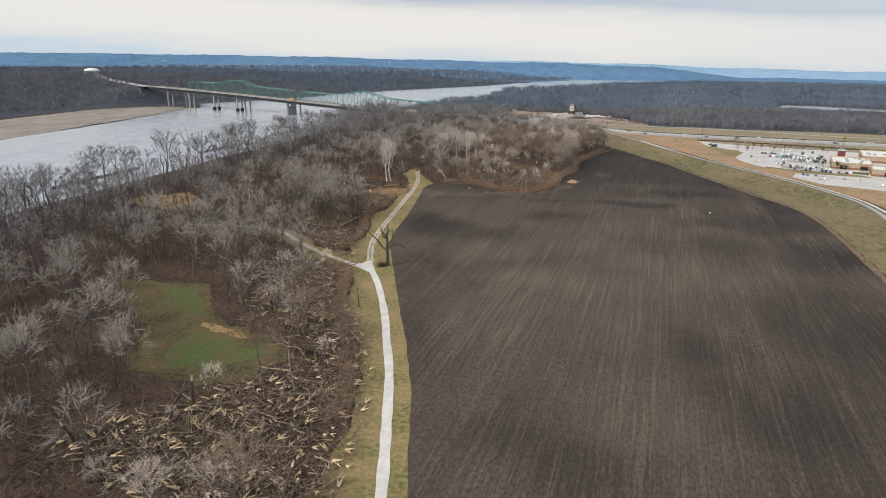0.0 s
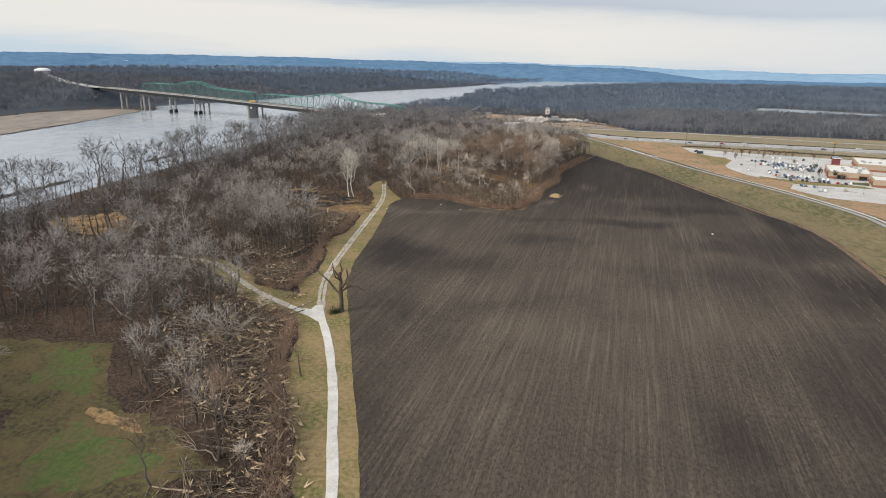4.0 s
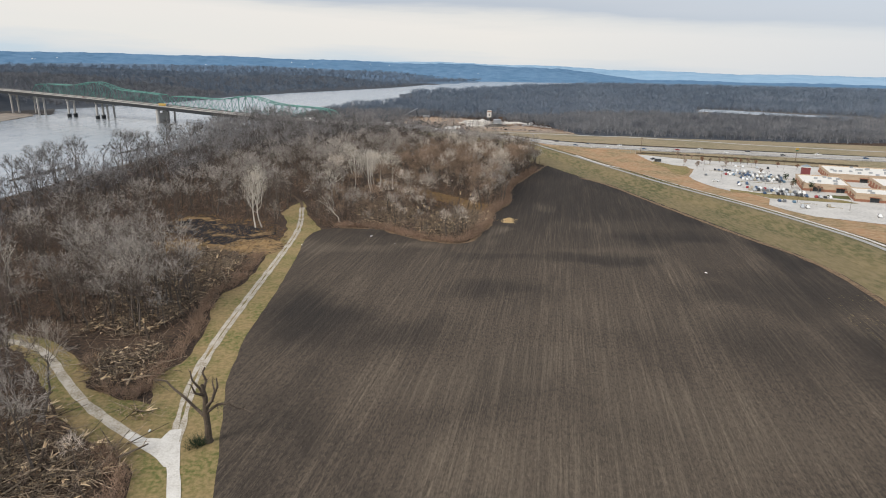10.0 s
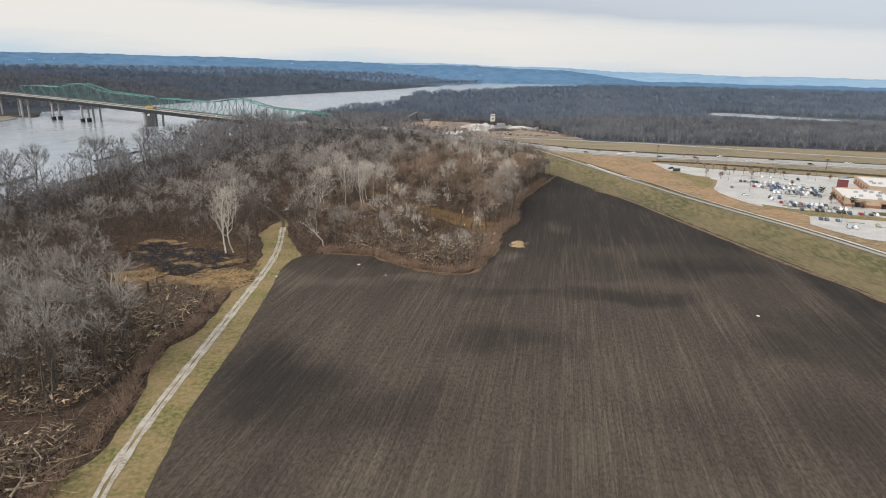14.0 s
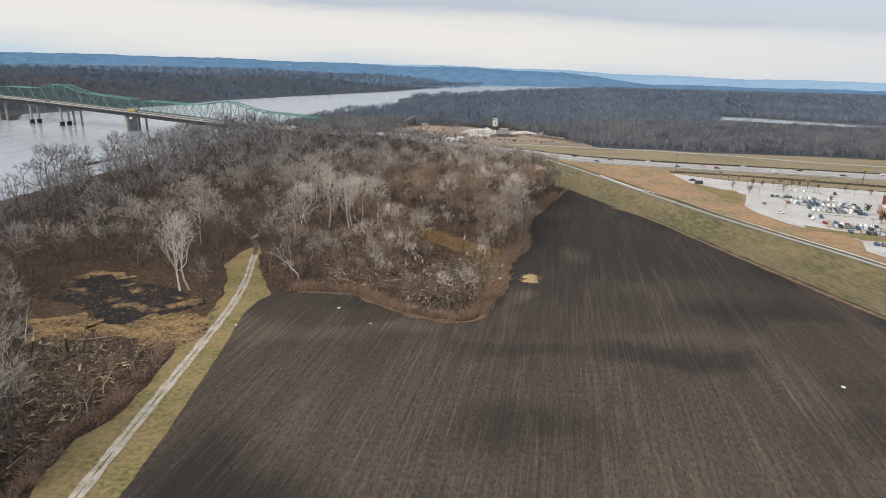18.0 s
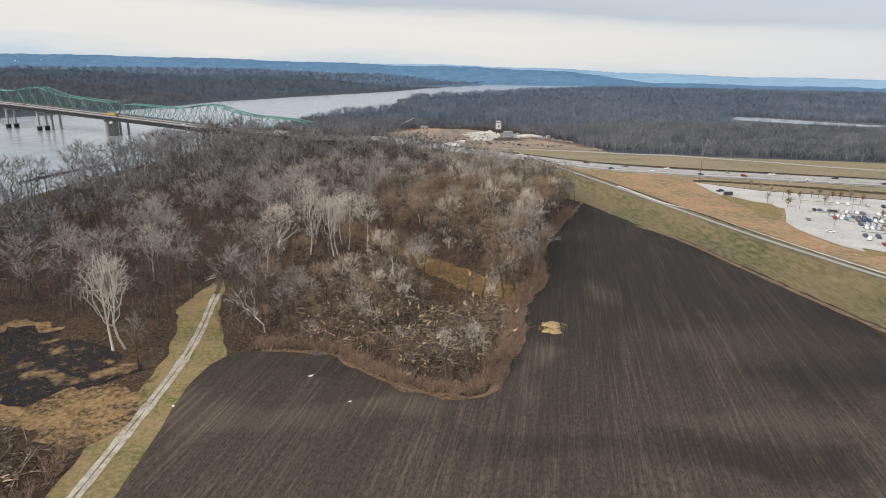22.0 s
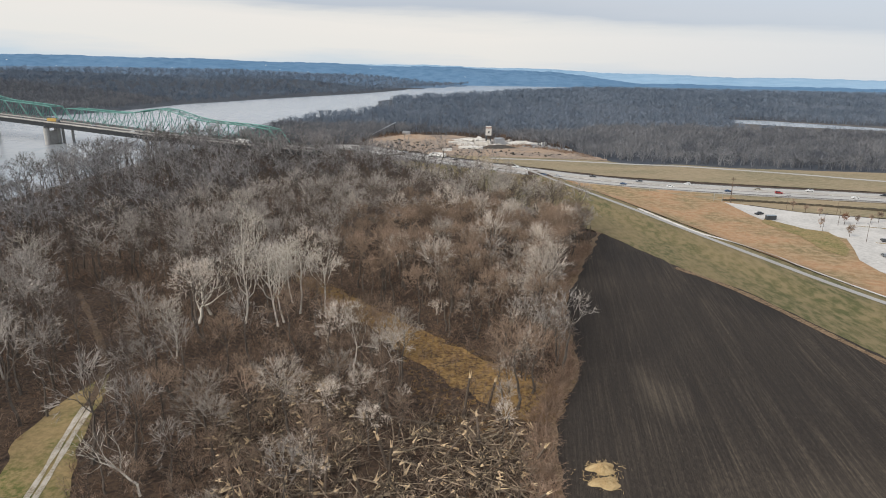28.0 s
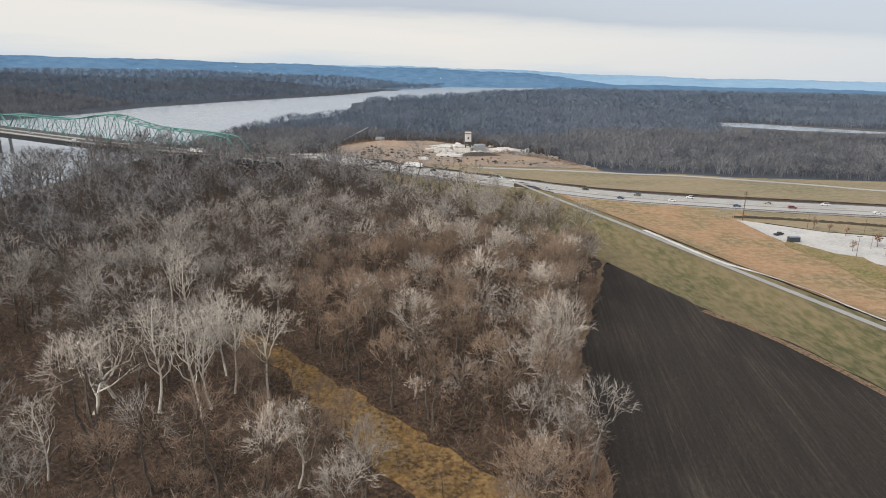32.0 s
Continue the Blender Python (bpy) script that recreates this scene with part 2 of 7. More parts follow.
    for h in ((26, 235, 34, 26, 0.6), (60, 250, 30, 20, 0.55), (-2, 200, 20, 24, 0.55), (32, 200, 18, 30, 0.5), (36, 142, 20, 20, 0.4), (24, 277, 30, 14, 0.5), (-50, 398, 22, 8, 0.7), (-14, 402, 16, 6, 0.9), (-6, 273, 26, 12, 0.45),
              (60, 316, 34, 12, 0.2), (27, 424, 7, 12, 0.8), (60, 482, 6, 8, 0.35), (90, 442, 22, 10, 0.35), (76, 400, 26, 7, 0.45)):
        dry = math_of("MAXIMUM", dry, hollow(*h))
    col = mixed(math_of("MULTIPLY", dry, math_of("ADD", 0.35, math_of("MULTIPLY", fine, 0.55))), col, (0.185, 0.148, 0.110))
    t.links.new(col, b.inputs["Base Color"])
    bp = t.nodes.new("ShaderNodeBump")
    bp.inputs["Strength"].default_value, bp.inputs["Distance"].default_value = 0.7, 0.15
    t.links.new(math_of("ADD", clods, fine), bp.inputs["Height"])
    t.links.new(bp.outputs["Normal"], b.inputs["Normal"])
    return m


ROW_TURN = radians(11)
M = {
    "litter": material("leaf_litter", ((0.052, 0.035, 0.025), (0.019, 0.014, 0.0115), (0.125, 0.080, 0.052)), (0.06, 0.9), hard=0.1),
    "field": soil_material(),
    "verge": material("verge_grass", ((0.235, 0.172, 0.082), (0.112, 0.118, 0.036), (0.35, 0.25, 0.125)), (0.075, 0.8), hard=0.10),
    "levee": material("levee_grass", ((0.165, 0.132, 0.066), (0.082, 0.084, 0.036), (0.245, 0.185, 0.105)), (0.05, 0.5), squash=(1, 0.35, 1), hard=0.11),
    "prairie": material("dry_prairie_grass", ((0.34, 0.20, 0.108), (0.20, 0.155, 0.078), (0.43, 0.295, 0.18)), (0.035, 0.28), hard=0.085),
    "roadside": material("dry_roadside_grass", ((0.27, 0.21, 0.13), (0.165, 0.15, 0.085), (0.35, 0.275, 0.18)), (0.03, 0.5), squash=(0.4, 1, 1), hard=0.11),
    "green": material("winter_lawn", ((0.098, 0.122, 0.037), (0.13, 0.10, 0.05), (0.066, 0.094, 0.028)), (0.13, 0.7), hard=0.08),
    "glade": material("faded_glade_grass", ((0.125, 0.082, 0.044), (0.055, 0.038, 0.024), (0.13, 0.125, 0.045)), (0.11, 0.8), hard=0.1),
    "fringe": material("dry_fringe", ((0.165, 0.107, 0.064), (0.085, 0.056, 0.037), (0.29, 0.20, 0.12)), (0.25, 1.2), hard=0.09),
    "pale_asphalt": material("worn_pale_asphalt", ((0.34, 0.325, 0.305), (0.40, 0.385, 0.36), (0.27, 0.26, 0.25)), (0.08, 2.0), bump=0.1),
    "glade_gold": material("golden_glade_grass", ((0.21, 0.122, 0.048), (0.075, 0.046, 0.027), (0.37, 0.235, 0.092)), (0.2, 1.0), hard=0.08),
    "gravel": material("pale_gravel", ((0.62, 0.585, 0.54), (0.47, 0.43, 0.38), (0.72, 0.69, 0.64)), (0.25, 3.0), hard=0.12),
    "rut": material("track_ruts", ((0.47, 0.41, 0.34), (0.25, 0.20, 0.13), (0.58, 0.53, 0.46)), (0.3, 2.5), hard=0.11),
    "asphalt": material("worn_asphalt", ((0.11, 0.105, 0.10), (0.15, 0.14, 0.135), (0.085, 0.082, 0.08)), (0.05, 2.0), bump=0.1),
    "concrete": material("pale_concrete", ((0.42, 0.40, 0.375), (0.32, 0.305, 0.285), (0.49, 0.47, 0.445)), (0.04, 0.5), bump=0.1),
    "sand": material("river_sand", ((0.27, 0.235, 0.20), (0.17, 0.155, 0.14), (0.36, 0.29, 0.23)), (0.018, 0.12), squash=(1, 0.35, 1), hard=0.11),
    "dirt": material("quarry_dirt", ((0.32, 0.225, 0.155), (0.19, 0.155, 0.13), (0.40, 0.31, 0.235)), (0.022, 0.22), hard=0.1),
    "burnt": material("burnt_ground", ((0.020, 0.018, 0.019), (0.26, 0.17, 0.083), (0.042, 0.032, 0.027)), (0.085, 1.0), hard=0.045, mid=0.59),
    "clearing": material("tan_clearing_grass", ((0.25, 0.155, 0.07), (0.055, 0.037, 0.024), (0.38, 0.255, 0.125)), (0.13, 0.8), hard=0.07),
    "straw": material("dry_brown_grass", ((0.27, 0.16, 0.065), (0.10, 0.06, 0.035), (0.38, 0.255, 0.11)), (0.22, 1.0), hard=0.09),
    "pale_straw": material("pale_straw", ((0.48, 0.35, 0.18), (0.34, 0.23, 0.11), (0.58, 0.44, 0.25)), (0.5, 3.0), bump=0.6),
    "bark": material("grey_bark", ((0.098, 0.08, 0.066), (0.052, 0.043, 0.037), (0.17, 0.145, 0.12)), (0.4, 3.0), random_ob=0.3),
    "twig": material("grey_twigs", ((0.53, 0.455, 0.385), (0.26, 0.215, 0.178), (0.72, 0.64, 0.555)), (0.09, 0.5), bump=0, island=0.25, random_ob=0.4),
    "dark_twig": material("brown_twigs", ((0.27, 0.19, 0.137), (0.16, 0.113, 0.083), (0.39, 0.29, 0.215)), (0.09, 0.5), bump=0, island=0.3, random_ob=0.3),
    "dark_branches": material("brown_woodland_branches", ((0.135, 0.105, 0.086), (0.07, 0.055, 0.047), (0.23, 0.185, 0.155)), (0.07, 0.4), bump=0, island=0.35),
    # outer woods: branch colours greyed to paint in the haze of distance
    "outer_twig": material("hazed_outer_branches", ((0.265, 0.248, 0.24), (0.14, 0.13, 0.127), (0.38, 0.36, 0.35)), (0.08, 0.4), bump=0, island=0.3, hard=0.09),
    "outer_dark": material("hazed_dark_outer_branches", ((0.12, 0.106, 0.102), (0.065, 0.058, 0.057), (0.19, 0.172, 0.166)), (0.08, 0.4), bump=0, island=0.3, hard=0.09),
    # floor of the far bluffs, with distance haze mixed into its colour
    "bluff_floor": material("hazed_bluff_floor", ((0.052, 0.060, 0.074), (0.036, 0.044, 0.057), (0.078, 0.082, 0.09)), (0.004, 0.03)),
    "white_bark": material("white_sycamore_bark", ((0.70, 0.65, 0.56), (0.48, 0.43, 0.36), (0.80, 0.76, 0.68)), (0.4, 2.0)),
    "white_twig": material("pale_twigs", ((0.60, 0.54, 0.46), (0.45, 0.395, 0.33), (0.70, 0.64, 0.56)), (0.1, 0.6), bump=0, island=0.25),
    "wood_woods": material("woodland_branches", ((0.385, 0.34, 0.30), (0.18, 0.155, 0.136), (0.56, 0.505, 0.45)), (0.07, 0.3), bump=0, island=0.35),
    "brush": material("brown_brush", ((0.21, 0.13, 0.088), (0.085, 0.054, 0.04), (0.37, 0.26, 0.18)), (0.06, 0.5), bump=0, island=0.4),
    # far woods and their floor: aerial haze painted in as a blue-grey tint
    "hazed_bluff_woods": material("hazed_bluff_woods", ((0.135, 0.168, 0.215), (0.082, 0.112, 0.155), (0.19, 0.222, 0.265)), (0.0035, 0.02), bump=0, island=0.08, hard=0.1),
    "far_woods": material("hazed_distant_woods", ((0.165, 0.168, 0.18), (0.085, 0.093, 0.11), (0.235, 0.232, 0.236)), (0.007, 0.04), bump=0, island=0.3, hard=0.1),
    "far_floor": material("hazed_woodland_floor", ((0.062, 0.070, 0.084), (0.045, 0.053, 0.068), (0.085, 0.088, 0.095)), (0.003, 0.03)),
    "mid_woods": material("hazed_mid_distance_woods", ((0.15, 0.182, 0.23), (0.09, 0.12, 0.165), (0.21, 0.24, 0.28)), (0.005, 0.03), bump=0, island=0.2, hard=0.1),
    # hills and far plain: the blue is distance haze painted into the base colours
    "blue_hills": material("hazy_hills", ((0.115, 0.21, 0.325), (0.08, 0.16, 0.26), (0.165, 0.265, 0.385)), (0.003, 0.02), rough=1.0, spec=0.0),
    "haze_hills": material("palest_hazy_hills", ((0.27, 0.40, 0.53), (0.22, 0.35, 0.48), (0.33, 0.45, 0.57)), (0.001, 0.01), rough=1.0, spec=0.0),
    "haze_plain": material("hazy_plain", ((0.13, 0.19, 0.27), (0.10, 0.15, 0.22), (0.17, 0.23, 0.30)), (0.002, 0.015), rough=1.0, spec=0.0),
    "green_steel": material("green_painted_steel", ((0.125, 0.285, 0.245), (0.09, 0.215, 0.185), (0.18, 0.36, 0.315)), (0.1, 1.0), rough=0.55, bump=0.05),
    "dark_steel": material("dark_girder_steel", ((0.028, 0.031, 0.035), (0.02, 0.022, 0.025), (0.042, 0.045, 0.048)), (0.1, 1.0), rough=0.6),
    "rock": material("dark_rock", ((0.075, 0.066, 0.058), (0.05, 0.045, 0.04), (0.11, 0.10, 0.09)), (0.1, 1.0), bump=0.8),
}

water_mat = material("river_water", ((0.33, 0.355, 0.38), (0.24, 0.27, 0.30), (0.40, 0.415, 0.425)), (0.006, 0.12), rough=0.2, bump=0.03, spec=1.0, squash=(1, 0.5, 1))


# ---- geometry helpers ----
def mesh_of(name, verts, faces, mats, smooth=False, index=None):
    """A mesh from arrays: verts (n, 3) and faces (m, 3 or 4)."""
    v, f = np.asarray(verts, np.float32), np.asarray(faces, np.int32)
    me = bpy.data.meshes.new(name)
    me.vertices.add(len(v))
    me.vertices.foreach_set("co", v.ravel())
    k = f.shape[1]
    me.loops.add(f.size)
    me.loops.foreach_set("vertex_index", f.ravel())
    me.polygons.add(len(f))
    me.polygons.foreach_set("loop_start", np.arange(0, f.size, k, dtype=np.int32))
    me.polygons.foreach_set("use_smooth", np.full(len(f), smooth))
    if index is not None:
        me.polygons.foreach_set("material_index", np.asarray(index, np.int32))
    me.update(calc_edges=True)
    for m in mats if isinstance(mats, (list, tuple)) else [mats]:
        me.materials.append(m)
    return me


def prisms(p0, p1, r0, r1, sides=4):
    """Tapered limbs from p0 to p1 (n, 3) with radii r0, r1."""
    p0, p1 = np.asarray(p0, float).reshape(-1, 3), np.asarray(p1, float).reshape(-1, 3)
    n = len(p0)
    r0, r1 = np.broadcast_to(r0, n), np.broadcast_to(r1, n)
    d = p1 - p0
    d = d / np.maximum(np.linalg.norm(d, axis=1, keepdims=True), 1e-6)
    ref = np.where(np.abs(d[:, 2:]) > 0.9, np.array([[1.0, 0, 0]]), np.array([[0, 0, 1.0]]))
    u = np.cross(d, ref)
    u /= np.linalg.norm(u, axis=1, keepdims=True)
    w = np.cross(d, u)
    a = np.arange(sides) * 2 * np.pi / sides
    ring = np.cos(a)[None, :, None] * u[:, None] + np.sin(a)[None, :, None] * w[:, None]
    v = np.concatenate([p0[:, None] + ring * r0[:, None, None], p1[:, None] + ring * r1[:, None, None]], axis=1)
    i, j = np.arange(sides), (np.arange(sides) + 1) % sides
    one = np.concatenate([np.stack([i, j, sides + j], 1), np.stack([i, sides + j, sides + i], 1)])
    f = one[None] + (np.arange(n) * 2 * sides)[:, None, None]
    return v.reshape(-1, 3), f.reshape(-1, 3)


def spikes(p0, p1, r0):
    """Three-sided tapering twigs."""
    p0, p1 = np.asarray(p0, float).reshape(-1, 3), np.asarray(p1, float).reshape(-1, 3)
    n = len(p0)
    v, _ = prisms(p0, p1, r0, 0.0, 3)
    v = v.reshape(n, 6, 3)[:, :4]
    one = np.array([[0, 1, 3], [1, 2, 3], [2, 0, 3]])
    return v.reshape(-1, 3), (one[None] + (np.arange(n) * 4)[:, None, None]).reshape(-1, 3)


def tube(points, radii, sides):
    """One connected tapering limb along a line of points."""
    p, r = np.asarray(points, float), np.asarray(radii, float)
    n = len(p)
    d = np.gradient(p, axis=0)
    d /= np.linalg.norm(d, axis=1, keepdims=True)
    u = np.cross(d, [0.31, 0.95, 0.05])
    u /= np.linalg.norm(u, axis=1, keepdims=True)
    w = np.cross(d, u)
    a = np.arange(sides) * 2 * np.pi / sides
    v = p[:, None] + r[:, None, None] * (np.cos(a)[None, :, None] * u[:, None] + np.sin(a)[None, :, None] * w[:, None])
    i, j = np.arange(sides), (np.arange(sides) + 1) % sides
    one = np.concatenate([np.stack([i, j, sides + j], 1), np.stack([i, sides + j, sides + i], 1)])
    return v.reshape(-1, 3), (one[None] + (np.arange(n - 1) * sides)[:, None, None]).reshape(-1, 3)


def slivers(p0, p1, r0):
    """Very thin twigs, one face each."""
    p0, p1 = np.asarray(p0, float).reshape(-1, 3), np.asarray(p1, float).reshape(-1, 3)
    n = len(p0)
    d = p1 - p0
    h = np.arange(n) * 2.4
    u = np.cross(d, np.column_stack([np.cos(h), np.sin(h), 0.5 * np.sin(3 * h)]))
    u *= np.broadcast_to(r0, n)[:, None] / np.maximum(np.linalg.norm(u, axis=1, keepdims=True), 1e-6)
    return np.stack([p0 - u, p0 + u, p1], axis=1).reshape(-1, 3), np.arange(3 * n).reshape(-1, 3)


def joined(*pieces):
    vs, fs, k = [], [], 0
    for v, f in pieces:
        vs.append(v)
        fs.append(f + k)
        k += len(v)
    return np.concatenate(vs), np.concatenate(fs)


def spread(v, f, places, turns, sizes, tilt=None):
    """Copies of one shape at places (n, 3), turned about z and scaled, as one pair of arrays."""
    places, turns, sizes = np.asarray(places, float), np.asarray(turns, float), np.asarray(sizes, float)
    c, s = np.cos(turns)[:, None], np.sin(turns)[:, None]
    sz = sizes[:, None] if sizes.ndim == 1 else sizes[:, :1]
    szz = sizes[:, None] if sizes.ndim == 1 else sizes[:, 1:2]
    x, y, z = v[None, :, 0] * sz, v[None, :, 1] * sz, v[None, :, 2] * szz
    out = np.stack([x * c - y * s, x * s + y * c, z], axis=2) + places[:, None]
    n = len(places)
    return out.reshape(-1, 3), (f[None] + (np.arange(n) * len(v))[:, None, None]).reshape(-1, 3)


def part(name, me, parent, label="", m=None):
    ob = new(name, me)
    ob.parent = parent
    if m is not None:
        ob.matrix_local = m
    if label:
        ob["label"] = label
    return ob


def box(x0, x1, y0, y1, z0, z1):
    v = np.array([[x, y, z] for z in (z0, z1) for y in (y0, y1) for x in (x0, x1)], float)
    f = np.array([[0, 2, 3, 1], [4, 5, 7, 6], [0, 1, 5, 4], [2, 6, 7, 3], [0, 4, 6, 2], [1, 3, 7, 5]])
    return v, f


def curve_through(points, step):
    """A smooth line through points, evenly resampled."""
    p = np.asarray(points, float)
    q = np.vstack([2 * p[0] - p[1], p, 2 * p[-1] - p[-2]])
    out = []
    for k in range(1, len(q) - 2):
        n = max(2, int(np.linalg.norm(q[k + 1] - q[k]) / step))
        s = np.linspace(0, 1, n, endpoint=False)[:, None]
        a, b, c, d = q[k - 1], q[k], q[k + 1], q[k + 2]
        out.append(0.5 * (2 * b + (c - a) * s + (2 * a - 5 * b + 4 * c - d) * s**2 + (3 * b - a - 3 * c + d) * s**3))
    return np.vstack(out + [p[-1:]])


def to_line(x, y, line):
    """Distance from points to a polyline."""
    best = np.full(np.shape(x), 1e9)
    for a, b in zip(line[:-1], line[1:]):
        d = b[:2] - a[:2]
        s = np.clip(((x - a[0]) * d[0] + (y - a[1]) * d[1]) / (d @ d), 0, 1)
        best = np.minimum(best, np.hypot(x - a[0] - s * d[0], y - a[1] - s * d[1]))
    return best


def inside(x, y, poly):
    hit = np.zeros(np.shape(x), bool)
    for a, b in zip(poly, np.roll(poly, -1, axis=0)):
        if a[1] != b[1]:
            hit ^= ((a[1] > y) != (b[1] > y)) & (x < (b[0] - a[0]) * (y - a[1]) / (b[1] - a[1]) + a[0])
    return hit


def smoothstep(a, b, x):
    s = np.clip((x - a) / (b - a), 0, 1)
    return s * s * (3 - 2 * s)


def wavy(x, y, s, seed=0.0):
    """Cheap rolling noise, about -1 to 1."""
    return (np.sin(x / s + 1.7 * np.sin(y / (1.3 * s) + seed)) + np.sin(y / (0.9 * s) + 1.3 * np.sin(x / (1.1 * s) + 2.1 * seed) + seed)) / 2


# ---- the plan ----
NEAR_BANK = curve_through([(-300, -400), (-292, 0), (-284, 200), (-278, 330), (-268, 480), (-258, 620), (-246, 780), (-228, 950), (-205, 1130), (-196, 1280), (-176, 1400),
                           (-108, 1510), (-96, 1800), (-92, 1970), (84, 2210), (268, 2528), (560, 3100), (900, 3800)], 25)
FAR_BANK = curve_through([(-760, -400), (-762, 600), (-775, 900), (-760, 1100), (-680, 1240), (-600, 1400), (-545, 1560), (-520, 1725), (-467, 1836), (-416, 1966), (-293, 2202),
                          (-189, 2419), (-16, 2887), (250, 3450), (500, 4000)], 25)
RIVER = np.vstack([NEAR_BANK, FAR_BANK[::-1]])
WATER = -2.8
LEVEE = curve_through([(70, 870), (85, 813), (97, 768), (116, 700), (131, 640), (144, 592), (154, 556), (168, 515), (180, 482), (191, 444), (199, 408), (199, 380), (194, 352), (180, 300),
                       (160, 235), (140, 150), (125, 40), (120, -200)], 8)
HIGHWAY = curve_through([(-98, 908, 9.6), (-68, 919, 9), (-39, 899, 8), (-3, 876, 6), (39, 848, 4.5), (77, 826, 3), (111, 804, 2), (144, 785, 1.5), (207, 762, 1.2), (290, 738, 1.2),
                         (360, 716, 1.2), (470, 680, 1.2), (640, 620, 1.2), (900, 520, 1.2)], 10)
HIGHWAY = HIGHWAY[HIGHWAY[:, 0] > -92]
BRIDGE_AT, BRIDGE_WAY = np.array([-385.0, 1030.0]), np.array([0.907, -0.421])

APPROACH = curve_through([(-748, 1198.5, 33.2), (-775, 1211, 34), (-850, 1258, 39), (-950, 1362, 41), (-1079, 1512, 43), (-1230, 1680, 47), (-1330, 1790, 50)], 18)


def land(x, y):
    """Height of the ground."""
    x, y = np.asarray(x, float), np.asarray(y, float)
    edge = to_line(x, y, np.vstack([FIELD, FIELD[:1]]))
    z = 0.25 * wavy(x, y, 45.0) * smoothstep(12, 45, edge)
    z = np.where(inside(x, y, FIELD), 0.0, z)
    d = to_line(x, y, LEVEE)
    z = np.maximum(z, 3.0 * smoothstep(20, 4, d))
    far = np.hypot(x, y)
    hd = to_line(x, y, HIGHWAY)
    near_h = np.full(np.shape(x), 0.0)
    best = np.full(np.shape(x), 1e9)
    for p in HIGHWAY[::3]:
        q = np.hypot(x - p[0], y - p[1])
        near_h = np.where(q < best, p[2], near_h)
        best = np.minimum(best, q)
    z = np.maximum(z, (near_h - 0.35) * smoothstep(46, 21, hd))
    # the far shore rises to wooded bluffs
    shore = to_line(x, y, FAR_BANK)
    west = inside(x, y, WEST)
    z = np.where(west, z + 34 * smoothstep(140, 520, shore) + 26 * smoothstep(500, 1400, shore) + 6 * wavy(x, y, 260.0) * smoothstep(150, 600, shore), z)
    for p in APPROACH:
        z = np.where(west, np.maximum(z, (p[2] - 0.8 - 0.35 * np.maximum(np.hypot(x - p[0], y - p[1]) - 16, 0)) * smoothstep(5, 60, shore)), z)
    wet = inside(x, y, RIVER)
    edge = np.minimum(shore, to_line(x, y, NEAR_BANK))
    z = np.where(wet, -1.2 - 5 * smoothstep(0, 25, edge), z)
    z = np.where(~wet & (edge < 14), z - 1.2 * smoothstep(14, 0, edge), z)
    return z


WEST = np.vstack([FAR_BANK, [(500, 6000), (-6000, 6000), (-6000, -400)]])
FIELD = np.array([(-2, -60), (-10, 60), (-16, 102), (-19, 118), (-22.7, 142), (-30.7, 175), (-38.4, 202), (-47.8, 238), (-57.2, 272), (-60.6, 300), (-61, 340), (-63, 384), (-65.3, 411),
                  (-63.8, 424), (-60.5, 430.5), (-52, 434), (-42, 433), (-30.5, 431), (-22.3, 422.5), (-9.8, 412.5), (3, 407.5), (11.4, 408.2), (16.2, 415), (20.2, 429), (26.6, 446),
                  (28.8, 466), (36.5, 487.5), (42, 499), (45, 530), (49.5, 550), (64, 588), (78, 622), (86.5, 642), (94, 648.5), (112, 590), (126, 560), (137.5, 508), (149, 462), (158, 425), (167, 392),
                  (168, 362), (160, 318), (151, 270), (138, 200), (120, 100), (105, -60)], float)


def sheet(name, poly, mat, lift, step, label, category, flat=False, noise_edge=0.0, height_of=None):
    """A patch of ground inside a polygon, laid over the land."""
    p = np.asarray(poly, float)
    if noise_edge:
        q = []
        for a, b in zip(p, np.roll(p, -1, axis=0)):
            n = max(1, int(np.linalg.norm(b - a) / 2.0))
            for s in np.arange(n) / n:
                q.append(a + (b - a) * s)
        p = np.array(q)
        p = p + noise_edge * np.stack([wavy(p[:, 0], p[:, 1], 2.3), wavy(p[:, 1], p[:, 0], 1.9, 1.0)], axis=1)
    from mathutils import geometry
    inner = []
    if not flat:
        gx, gy = np.meshgrid(np.arange(p[:, 0].min(), p[:, 0].max(), step), np.arange(p[:, 1].min(), p[:, 1].max(), step))
        gx, gy = gx.ravel(), gy.ravel()
        ok = inside(gx, gy, p)
        gx, gy = gx[ok], gy[ok]
        ok = to_line(gx, gy, np.vstack([p, p[:1]])) > step * 0.4
        inner = [Vector(q) for q in zip(gx[ok], gy[ok])]
    pts = [Vector(q) for q in p] + inner
    n = len(p)
    vs, _, tris, *_ = geometry.delaunay_2d_cdt(pts, [(k, (k + 1) % n) for k in range(n)], [], 1, 1e-4)
    xy = np.array([tuple(v) for v in vs])
    z = np.zeros(len(xy)) if flat else (height_of or land)(xy[:, 0], xy[:, 1])
    me = mesh_of(name, np.column_stack([xy, z + lift]), [tuple(t) for t in tris if len(t) == 3], mat)
    me.validate()
    # all faces upward
    bm = bmesh.new()
    bm.from_mesh(me)
    for f in bm.faces:
        if f.normal.z < 0:
            f.normal_flip()
    bm.to_mesh(me)
    bm.free()
    return tagged(new(name, me), label, category, kind="structure")


